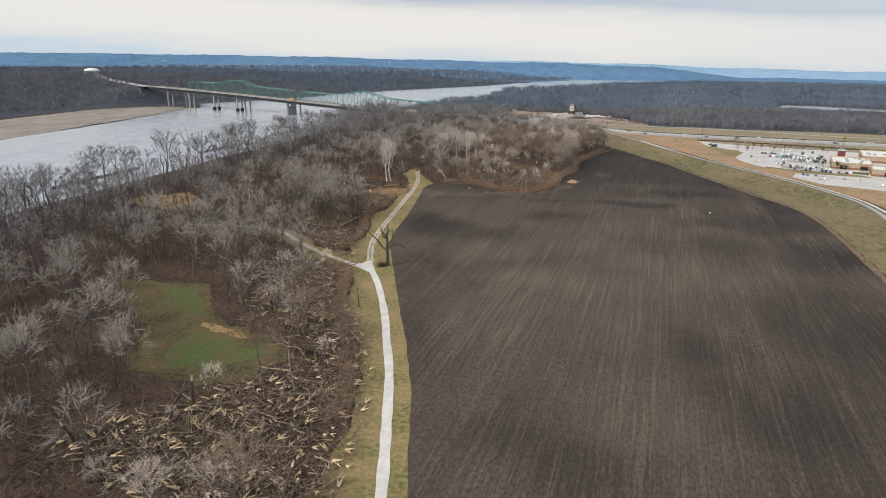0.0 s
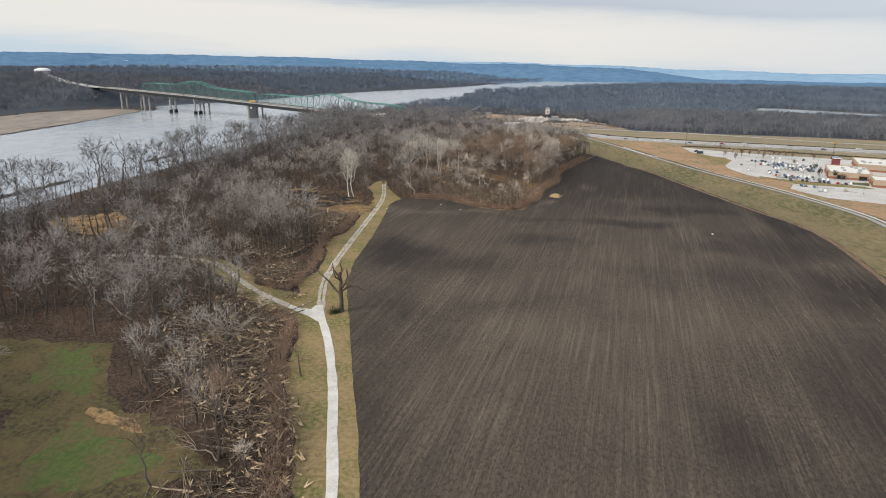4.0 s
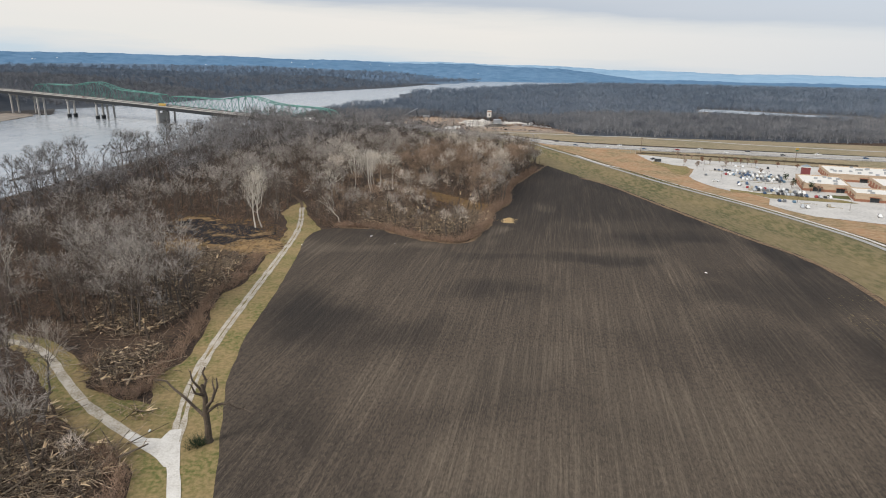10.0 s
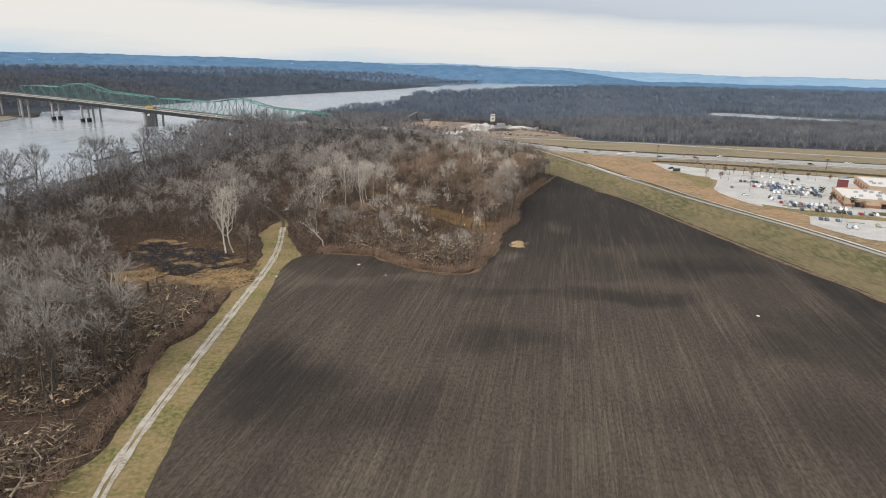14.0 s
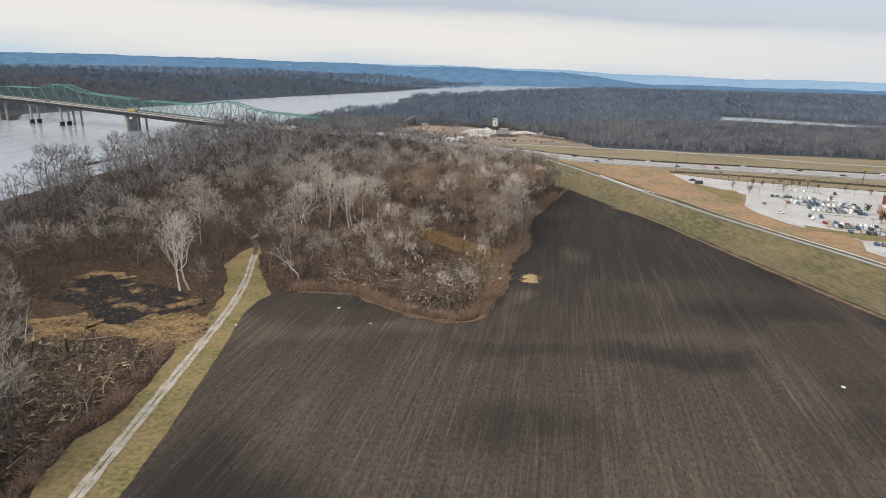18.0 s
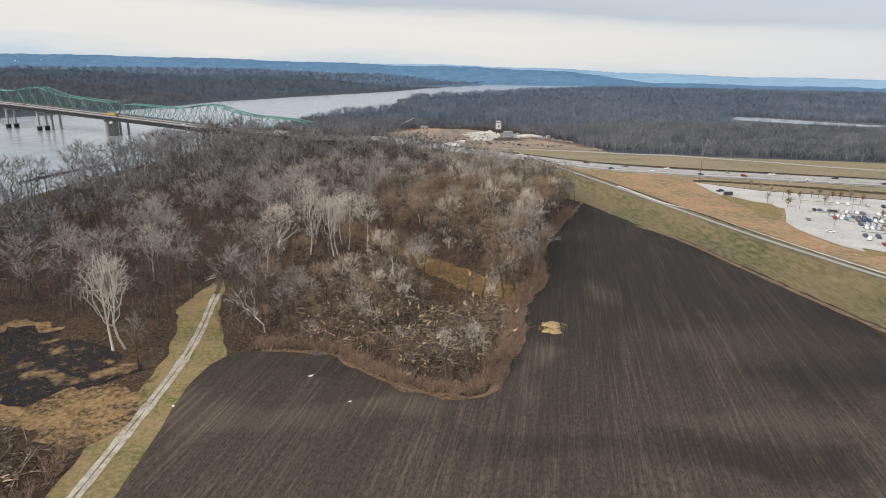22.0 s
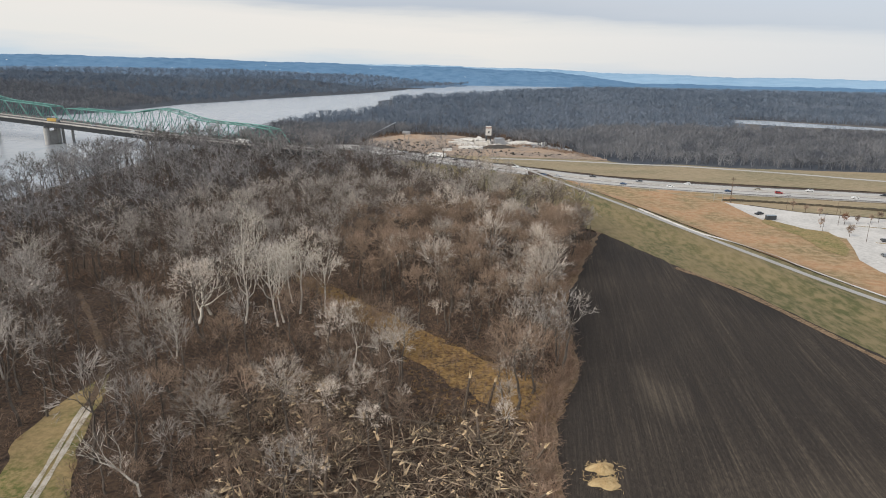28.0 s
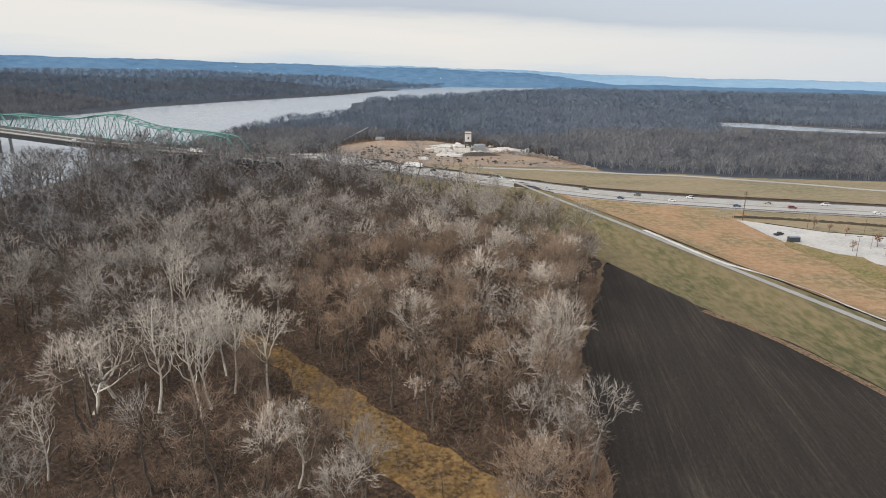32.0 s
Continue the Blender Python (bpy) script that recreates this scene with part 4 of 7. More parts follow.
MID = [low_tree(41 + k, h, w, 5, 4, 5, 6, 0.047, 1 + (k in (1, 4))) for k, (h, w) in enumerate(((24, 0.32), (20, 0.37), (26, 0.28), (17, 0.42), (22, 0.35)))]
LOW = [low_tree(61 + k, h, w, 4, 3, 4, 5, 0.068, 1 + k % 2) for k, (h, w) in enumerate(((23, 0.33), (20, 0.38), (25, 0.29), (18, 0.42)))]
TREE_MESH = [(mesh_of("trunk", *a, M["bark"]), mesh_of("crown", *b, M["dark_twig" if k in (1, 4) else "twig"])) for k, (a, b) in enumerate(TREES)]


def plant(name, protos, pts, sizes, label, category, mats, seed, wide=1.0):
    """Many trees or bushes as one object of stuff."""
    r = np.random.default_rng(seed)
    z = land(pts[:, 0], pts[:, 1])
    out, index = [], []
    for k, p in enumerate(protos):
        mine = np.arange(len(pts)) % len(protos) == k
        n = mine.sum()
        s = sizes[mine]
        out.append(spread(p[0], p[1], np.column_stack([pts[mine], z[mine]]), r.uniform(0, 6.28, n), np.column_stack([wide * s * r.uniform(0.9, 1.25, n), s])))
        index.append(np.tile(p[2], n) if len(p) > 2 else np.zeros(len(p[1]) * n, int))
    return tagged(new(name, mesh_of(name, *joined(*out), mats, index=np.concatenate(index))), label, category, kind="stuff")


spots = np.vstack([scatter(WOODS, 7.4, 3, open_wood)] + [scatter(CLEARINGS[k], 12.5, 30 + k, lambda x, y: (to_line(x, y, BRANCH) > 6) & (to_line(x, y, ROAD_S) > 7)) for k in (3, 5)] + [scatter(np.array([(-124, 307), (-93, 305), (-89, 340), (-89, 372), (-104, 376), (-128, 372)], float), 6.3, 37)])
# trees stand in groups, with thin places between them
rim = curve_through([(-8, 421), (3, 416), (8, 419), (14, 436), (20, 452), (22, 470), (30, 493), (36, 508), (39, 534), (43, 556), (56, 593), (70, 626), (80, 645)], 6.5)
spots = np.vstack([spots, rim + rng.normal(0, 1.3, rim.shape), rim + [-3.5, 2.0] + rng.normal(0, 1.5, rim.shape)])
spots = spots[spots[:, 1] > 84]
bank_gap = np.interp(spots[:, 1], NEAR_BANK[:60, 1], NEAR_BANK[:60, 0])
spots = spots[~((spots[:, 0] - bank_gap < 50) & (spots[:, 1] > 320) & (spots[:, 1] < 700) & (rng.random(len(spots)) < 0.68))]
THICKET = np.array([(-90, 546), (-30, 541), (-6, 510), (-12, 500), (-31, 512), (-31, 494), (-55, 489), (-78, 494), (-96, 512)], float)
POINT = np.array([(-62, 436), (-30, 436), (-8, 417), (10, 414), (24, 450), (10, 462), (-4, 478), (-12, 500), (-55, 489), (-72, 470)], float)
spots = spots[~(inside(spots[:, 0], spots[:, 1], THICKET) & (rng.random(len(spots)) < 0.7)) & ~(inside(spots[:, 0], spots[:, 1], POINT) & (rng.random(len(spots)) < 0.3)) & ~(inside(spots[:, 0], spots[:, 1], CLEARINGS[5]) & (rng.random(len(spots)) < 0.75))]
CLUMP = np.array([(-25, 496), (-15, 501), (-6, 491), (-20, 481), (-9, 479), (-13, 472), (-58, 467), (-50, 471), (-39, 466), (-30, 465), (-44, 458), (-22, 447), (-49, 463)], float)
spots = spots[~((spots[:, 0] > -114) & (spots[:, 0] < -70) & (spots[:, 1] > 345) & (spots[:, 1] < 396))]
spots = spots[~(inside(spots[:, 0], spots[:, 1], CLEARINGS[3]) & (rng.random(len(spots)) < 0.6))]
spots = np.vstack([CLUMP, spots])
spots = spots[((spots[:, 0] > -75) & (spots[:, 1] > 400) & (spots[:, 1] < 720) & (rng.random(len(spots)) < 0.86)) | ((wavy(spots[:, 0], spots[:, 1], 11.0, 0.7) + rng.normal(0, 0.45, len(spots))) > -0.55)]
WATCHED = [(-40, 120), (-40, 260), (-40, 400), (-10, 470), (-10, 540), (20, 600)]
away = np.min([np.hypot(spots[:, 0] - a, spots[:, 1] - b) for a, b in WATCHED], axis=0)
order = np.argsort(np.where(np.arange(len(spots)) < len(CLUMP), 0, away + rng.uniform(0, 25, len(spots))))
spots, away = spots[order], away[order]
near, mid, rest = spots[:298], spots[298:][away[298:] < 140], spots[298:][away[298:] >= 140]
near_z = land(near[:, 0], near[:, 1])
for k, ((x, y), z) in enumerate(zip(near, near_z)):
    kind = int(rng.integers(len(TREES)))
    s = rng.uniform(0.6, 1.05)
    if k < len(CLUMP):
        kind, s = (0, 3)[k % 2], 0.8
    if x < -84 and y < 168 and kind in (1, 4):
        kind = 0
    if y > 400 and rng.random() < 0.42:
        kind = int(rng.choice([1, 4]))
    if any(inside(np.array([x]), np.array([y]), CLEARINGS[c])[0] for c in (3, 5)):
        s *= 0.45 if y < 300 else 0.5
    if k >= len(CLUMP) and inside(np.array([x]), np.array([y]), POINT)[0]:
        s *= 0.62
    tree = tagged(new("bare_tree"), "leafless grey winter tree in the floodplain woods" if kind < 5 else "small leafless winter tree among taller ones", "tree", "trees of the woods")
    tree.matrix_world = pose(x, y, z - 0.1, rng.normal(0, 2.5), rng.normal(0, 2.5), rng.uniform(0, 360)) @ Matrix.Scale(s, 4)
    part("trunk", TREE_MESH[kind][0], tree)
    part("crown", TREE_MESH[kind][1], tree)
small = lambda p: np.where((p[:, 0] > -60) & (p[:, 1] > 400) & (p[:, 1] < 640), 0.9, 1.0)
plant("woods", MID, mid, rng.uniform(0.6, 1.05, len(mid)) * small(mid), "dense leafless grey-brown winter woods", "woods", [M["bark"], M["wood_woods"], M["dark_branches"]], 5)
plant("outer_woods", LOW, rest, rng.uniform(0.6, 1.3, len(rest)), "leafless winter woods along the river, greyed with painted haze", "woods", [M["bark"], M["outer_twig"], M["outer_dark"]], 6)
BANK_ROW = NEAR_BANK[(NEAR_BANK[:, 1] > 150) & (NEAR_BANK[:, 1] < 960)][:, :2]
bank_pts = np.repeat(BANK_ROW, 3, axis=0) + np.column_stack([rng.uniform(4, 26, 3 * len(BANK_ROW)), rng.uniform(-12, 12, 3 * len(BANK_ROW))])
low_bank = ((bank_pts[:, 1] > 380) & (bank_pts[:, 1] < 478)) | ((bank_pts[:, 1] > 565) & (bank_pts[:, 1] < 633))
bank_pts = bank_pts[~low_bank | (rng.random(len(bank_pts)) < 0.3)]
bank_pts = bank_pts[wavy(bank_pts[:, 1], bank_pts[:, 1] * 0, 13.0, 1.0) > -0.35]
BANK_TREES = [low_tree(81 + k, h, w, 6, 4, 5, 7, 0.034) for k, (h, w) in enumerate(((22, 0.34), (18, 0.4), (25, 0.3)))]
plant("riverbank_trees", BANK_TREES, bank_pts, rng.uniform(0.85, 1.4, len(bank_pts)), "row of bare trees on the river bank", "woods", [M["bark"], M["bank_twig"], M["dark_branches"]], 8)

# undergrowth
shrub = []
for k in range(4):
    r = np.random.default_rng(70 + k)
    n, m = 9, 46
    az, el = r.uniform(0, 6.28, n), r.uniform(0.6, 1.45, n)
    base = np.column_stack([r.normal(0, 0.5, (n, 2)), np.zeros(n)])
    tip = base + r.uniform(1.6, 3.0, n)[:, None] * np.column_stack([np.cos(az) * np.cos(el), np.sin(az) * np.cos(el), np.sin(el)])
    own = r.integers(0, n, m)
    root = base[own] + (tip - base)[own] * r.uniform(0.25, 1.0, m)[:, None]
    end = root + unit(root - [0, 0, 0.4] + r.normal(0, 0.7, (m, 3)) + [0, 0, 0.3]) * r.uniform(0.6, 1.5, m)[:, None]
    end[:, 2] = np.maximum(end[:, 2], 0.1)
    shrub.append(joined(slivers(base, tip, r.uniform(0.04, 0.07, n)), slivers(root, end, r.uniform(0.022, 0.045, m))))
bush = scatter(WOODS, 5.2, 5, lambda x, y: open_wood(x, y) & (np.min([np.hypot(x - a, y - b) for a, b in WATCHED], axis=0) < 190))
plant("undergrowth", shrub, bush, rng.uniform(0.5, 1.2, len(bush)), "tangled brown leafless undergrowth", "undergrowth", M["brush"], 9)


def sapling(seed, tall):
    """A thin young tree or tall bush."""
    q = np.random.default_rng(seed)
    z = np.linspace(0, tall * 0.8, 4)
    line = np.column_stack([np.cumsum(q.normal(0, 0.04 * tall, (4, 2)), axis=0), z])
    line[0] = 0, 0, -0.1
    stem = tube(line, np.array([0.011, 0.009, 0.006, 0.003]) * tall, 3)
    n, m = 10, 44
    at = np.array([[np.interp(h * 3, range(4), line[:, c]) for c in range(3)] for h in q.uniform(0.25, 0.98, n)])
    az = q.uniform(0, 6.28, n)
    end = at + unit(np.column_stack([np.cos(az), np.sin(az), q.uniform(0.6, 1.6, n)])) * tall * q.uniform(0.2, 0.36, (n, 1))
    own = q.integers(0, n, m)
    root = at[own] + (end - at)[own] * q.uniform(0.25, 1.0, (m, 1))
    tip = root + unit(unit((end - at)[own]) + q.normal(0, 0.55, (m, 3)) + [0, 0, 0.25]) * tall * q.uniform(0.09, 0.2, (m, 1))
    fine = joined(spikes(at, end, np.full(n, 0.0045 * tall)), slivers(root, tip, q.uniform(0.02, 0.036, m)))
    v, f = joined(stem, fine)
    return v, f, np.r_[np.zeros(len(stem[1]), int), np.ones(len(fine[1]), int)]


SAPLINGS = [sapling(140 + k, h) for k, h in enumerate((6.0, 8.0, 7.0, 9.5, 5.0))]
M["sapling_twig"] = material("brown_sapling_twigs", ((0.24, 0.17, 0.125), (0.11, 0.078, 0.06), (0.41, 0.315, 0.24)), (0.05, 0.5), bump=0, island=0.35)


def off_roads(x, y):
    return (to_line(x, y, ROAD_S) > 8) & (to_line(x, y, BRANCH) > 4.5) & (to_line(x, y, ROAD_N) > 7)


young = np.vstack([scatter(WOODS, 5.4, 15, lambda x, y: open_wood(x, y) & (np.min([np.hypot(x - a, y - b) for a, b in WATCHED], axis=0) < 150)), scatter(POINT, 3.6, 16, lambda x, y: ~inside(x, y, CLEARINGS[5]) | (wavy(x, y, 3.0) > 0.45)), scatter(THICKET, 4.2, 17), scatter(CLEARINGS[2], 6.5, 23), scatter(CLEARINGS[3], 5.2, 18, off_roads),
                   scatter(np.array([(-122, 304), (-84, 303), (-80, 330), (-84, 345), (-80, 372), (-104, 380), (-126, 372)], float), 3.8, 20), rim + rng.normal(0, 1.2, rim.shape), rim + [-2, 1] + rng.normal(0, 1.5, rim.shape)])
young = young[wavy(young[:, 0], young[:, 1], 6.0, 0.4) > -0.6]
plant("saplings", SAPLINGS, young, rng.uniform(0.45, 1.15, len(young)), "thin brown leafless saplings and tall brush in the woods", "saplings", [M["bark"], M["sapling_twig"]], 12)
edge = np.vstack([np.array([[x, y]]) + np.random.default_rng(int(abs(x * 7 + y))).normal(0, 1.9, (14, 2)) for x, y in curve_through([(-52, 437), (-41, 436), (-30, 434), (-22, 425.5), (-9, 415.5), (3, 411), (10, 412), (14, 418), (18.5, 430.5), (24, 447), (26.5, 467), (34.5, 488.5), (40, 502), (43, 531), (47, 552), (61, 589), (75, 622)], 2.6)])
edge = edge[~inside(edge[:, 0], edge[:, 1], FIELD)]
lane_side = curve_through([(-39, 128), (-42, 152), (-48, 172), (-56, 190), (-61, 206), (-63, 223), (-67, 234), (-75, 241)], 2.0)
lane_side_n = curve_through([(-98, 283), (-96, 271), (-84, 265), (-76, 266), (-78, 277), (-76, 286), (-76, 296), (-78, 310), (-82, 328), (-83, 339), (-79, 347), (-78, 362), (-79, 385)], 2.0)
beside = np.repeat(np.vstack([lane_side, lane_side_n]), 5, axis=0)
beside = beside + rng.normal(0, 1.5, beside.shape)
edge = np.vstack([edge, beside[off_roads(beside[:, 0], beside[:, 1])]])
plant("edge_thicket", shrub, edge, rng.uniform(0.6, 1.3, len(edge)), "reddish-brown thicket along the wood's edge", "undergrowth", material("reddish_thicket", ((0.31, 0.205, 0.142), (0.13, 0.084, 0.062), (0.48, 0.345, 0.25)), (0.08, 0.5), bump=0, island=0.35), 10)

# far woods beyond the highway and across the river
tuft = []
for k in range(4):
    r = np.random.default_rng(90 + k)
    n = 44
    az, el = r.uniform(0, 6.28, n), r.uniform(0.3, 1.4, n)
    base = np.column_stack([r.normal(0, 1.3, (n, 2)), r.uniform(2, 7.5, n)])
    tip = base + r.uniform(2.4, 4.4, n)[:, None] * np.column_stack([np.cos(az) * np.cos(el), np.sin(az) * np.cos(el), np.sin(el)])
    stem = np.column_stack([r.normal(0, 0.6, (3, 2)), np.zeros(3)])
    tuft.append(joined(slivers(base, tip, r.uniform(0.07, 0.15, n)), spikes(stem, stem + np.column_stack([r.normal(0, 1.2, (3, 2)), np.full(3, 9.0)]), np.full(3, 0.2))))
FAR_EAST = np.array([(-60, 1062), (-42, 1116), (36, 1120), (75, 1078), (112, 1034), (152, 965), (165, 910), (225, 888), (304, 862), (374, 852), (507, 826), (800, 730), (1500, 1100), (2100, 2300), (700, 2900), (300, 2530), (110, 2210), (-70, 1970), (-75, 1800), (-85, 1540), (-158, 1412), (-188, 1290), (-198, 1180), (-210, 1080), (-212, 985), (-125, 950), (-74, 985)], float)
FAR_WEST = np.vstack([FAR_BANK[:, :2] - [22, -14], [(200, 3600), (-900, 3300), (-1500, 2400), (-1700, 1500), (-1300, 500), (-1100, -100)]])
MARSH = np.array([(430, 1185), (478, 1330), (515, 1405), (570, 1395), (760, 1250), (700, 1105), (560, 1150)], float)
POND = np.array([(486, 1330), (520, 1395), (560, 1385), (640, 1290), (700, 1230), (640, 1225), (560, 1265)], float)


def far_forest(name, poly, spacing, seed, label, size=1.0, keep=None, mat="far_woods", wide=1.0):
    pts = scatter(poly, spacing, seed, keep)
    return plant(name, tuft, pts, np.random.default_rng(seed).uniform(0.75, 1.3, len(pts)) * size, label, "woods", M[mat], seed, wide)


far_forest("floodplain_forest", FAR_EAST, 8.5, 21, "grey leafless floodplain forest beyond the highway, faintly haze-tinted", 1.1, wide=1.3, keep=lambda x, y: (y + 90 * wavy(x, y, 70.0) + 60 * wavy(x, y, 23.0) < 1150) & ~inside(x, y, MARSH))
far_forest("further_floodplain_forest", FAR_EAST, 15.5, 24, "leafless forest in the middle distance, tinted blue-grey with haze", 1.2, wide=1.6, keep=lambda x, y: (y + 90 * wavy(x, y, 70.0) + 60 * wavy(x, y, 23.0) >= 1150) & (y + 150 * wavy(x, y, 90.0) < 1700) & ~inside(x, y, MARSH), mat="mid_woods")
far_forest("far_floodplain_forest", FAR_EAST, 25, 22, "hazy grey floodplain forest in the distance", 1.5, wide=2.2, keep=lambda x, y: y + 150 * wavy(x, y, 90.0) >= 1700, mat="hazed_bluff_woods")
NEAR_BLUFF = np.array([(-560, 800), (-1350, 500), (-1350, 1750), (-700, 1900), (-480, 1700)], float)
off_bridge = lambda x, y: (to_line(x, y, np.array([(-560, 1112), (-748, 1198.5)])) > 10) & (to_line(x, y, APPROACH) > 15)
far_forest("bluff_forest", FAR_WEST, 15, 23, "brown-grey leafless forest on the bluff by the bridge, faintly haze-tinted", 1.25, wide=1.5, mat="far_woods", keep=lambda x, y: inside(x, y, NEAR_BLUFF) & off_bridge(x, y))
far_forest("far_bluff_forest", FAR_WEST, 29, 25, "leafless forest on the far bluffs, tinted blue-grey with haze", 1.35, wide=2.2, mat="hazed_bluff_woods", keep=lambda x, y: ~inside(x, y, NEAR_BLUFF) & off_bridge(x, y))
sheet("marsh", MARSH, material("reedy_marsh", ((0.12, 0.108, 0.10), (0.085, 0.085, 0.088), (0.16, 0.14, 0.125)), (0.01, 0.08), hard=0.1), 0.3, 30, "tan reedy marsh in a gap of the floodplain forest", "marsh", noise_edge=6.0)
sheet("marsh_pool", POND, water_mat, 0.5, 30, "pale marshy pool in a gap of the floodplain forest", "pond")


# hills on the horizon
def ridge(name, dist, base, heights, mat, label, seed):
    az = np.linspace(-62, 62, 500)
    k = np.interp(az, [h[0] for h in heights], [h[1] for h in heights])
    z = k + 3 * wavy(az * 40, az * 0, 60.0, seed) + 2 * wavy(az * 40, az * 0, 17.0, seed + 1) + 1.2 * wavy(az * 40, az * 0, 6.0, seed + 2)
    rows = []
    for q, (dd, f) in enumerate(((-500, 0.0), (-250, 0.55), (0, 1.0), (150, 0.6))):
        d = dist + dd
        rows.append(np.column_stack([d * np.sin(np.radians(az)), 200 + d * np.cos(np.radians(az)), base + (z - base) * f]))
    v = np.concatenate(rows)
    n = len(az)
    f = [(r * n + i, r * n + i + 1, (r + 1) * n + i + 1, (r + 1) * n + i) for r in range(3) for i in range(n - 1)]
    return tagged(new(name, mesh_of(name, v, f, mat, smooth=True)), label, "hills", kind="structure")


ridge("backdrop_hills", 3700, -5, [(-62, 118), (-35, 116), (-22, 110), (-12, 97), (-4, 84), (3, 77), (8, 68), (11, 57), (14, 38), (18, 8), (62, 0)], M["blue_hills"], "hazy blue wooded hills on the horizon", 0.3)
ridge("backdrop_far_hills", 4300, -5, [(-62, 120), (0, 90), (10, 74), (16, 56), (24, 42), (40, 36), (62, 36)], M["haze_hills"], "palest hills at the horizon, hazed blue in their colour", 0.8)

# ---- bridge ----
wayv = np.array([*BRIDGE_WAY, 0.0]) / np.linalg.norm(BRIDGE_WAY)
side = np.array([wayv[1], -wayv[0], 0.0])  # towards the camera


def deck_z(s):
    return np.interp(s, [-700, -290, -150, 0, 150, 285, 330], [44, 31, 26.5, 20.5, 14.2, 11.5, 10.5])


def at_bridge(s, off, z):
    s, off, z = np.broadcast_arrays(np.asarray(s, float), np.asarray(off, float), np.asarray(z, float))
    return np.array([*BRIDGE_AT, 0.0]) + s[..., None] * wayv + off[..., None] * side + np.stack([0 * z, 0 * z, z], axis=-1)


def slab(s, off0, off1, z0, z1, mat, name, parent, label=""):
    """A deck that follows the grade, between two offsets and two heights over the grade."""
    g = deck_z(s)
    v = np.concatenate([at_bridge(s, o, g + z) for o, z in ((off0, z0), (off1, z0), (off1, z1), (off0, z1))])
    n = len(s)
    f = [(a * n + i, a * n + i + 1, b * n + i + 1, b * n + i) for a, b in ((0, 1), (1, 2), (2, 3), (3, 0)) for i in range(n - 1)]
    return part(name, mesh_of(name, v, f, mat), parent, label)


def bar(a, b, w, mat, name, parent, sides=4):
    return part(name, mesh_of(name, *prisms([a], [b], w, w, sides), mat), parent)


girder_bridge = tagged(new("girder_bridge"), "long grey girder highway bridge on concrete piers", "bridge")
ss = np.linspace(-378, 330, 60)
slab(ss, 6, 20, -0.6, 0.0, M["asphalt"], "deck", girder_bridge)
for o in (6.6, 11, 15.4, 19.7):
    slab(ss, o - 0.25, o + 0.25, -4.6, -0.6, M["dark_steel"], "girder", girder_bridge, "dark steel girder")
for o in (6.2, 19.8):
    slab(ss, o - 0.2, o + 0.2, -0.5, 1.0, M["concrete"], "parapet", girder_bridge)
truss_bridge = tagged(new("truss_bridge"), "green steel through-truss bridge with humped top chords", "bridge")
slab(ss, -12, 2, -1.2, 0.0, M["asphalt"], "deck", truss_bridge)
PANEL = 12.1


def top_of(s):
    hump = 8.5 * (np.exp(-((s + 145) / 33.0) ** 2) + np.exp(-((s - 145) / 33.0) ** 2))
    ends = 1.0 - 0.45 * (np.exp(-(np.abs(s + 290) / 14)) + 0.9 * np.exp(-(np.abs(s - 285) / 14)) + 0.35 * np.exp(-(np.abs(s) / 20)))
    return deck_z(s) + (14.5 + hump) * ends


def members(name, a, b, w):
    for p, q in zip(a, b):
        bar(p, q, w, M["green_steel"], name, truss_bridge)


for a0, a1 in ((-290, 0), (0, 285)):
    ns = np.linspace(a0, a1, 25)
    for off in (-12, 2):
        lo, hi = at_bridge(ns, off, deck_z(ns) - 0.8), at_bridge(ns, off, top_of(ns))
        members("bottom_chord", lo[:-1], lo[1:], 0.55)
        members("top_chord", hi[1:-2], hi[2:-1], 0.45)
        members("end_post", [lo[0], lo[-1]], [hi[1], hi[-2]], 0.6)
        members("vertical_post", lo[1:-1], hi[1:-1], 0.28)
        k = np.arange(1, 24)
        odd = k % 2 == 1
        members("diagonal", hi[k[odd]], lo[k[odd] + 1], 0.36)
        members("diagonal", hi[k[odd]][1:], lo[k[odd] - 1][1:], 0.36)
        members("counter_brace", lo[1:-2], (hi[2:-1] + lo[2:-1]) / 2, 0.2)
    h0, h1 = at_bridge(ns, -12, top_of(ns))[1:-1], at_bridge(ns, 2, top_of(ns))[1:-1]
    members("top_strut", h0, h1, 0.3)
    members("wind_brace", h0[:-1], h1[1:], 0.22)
    members("wind_brace", h1[:-1], h0[1:], 0.22)
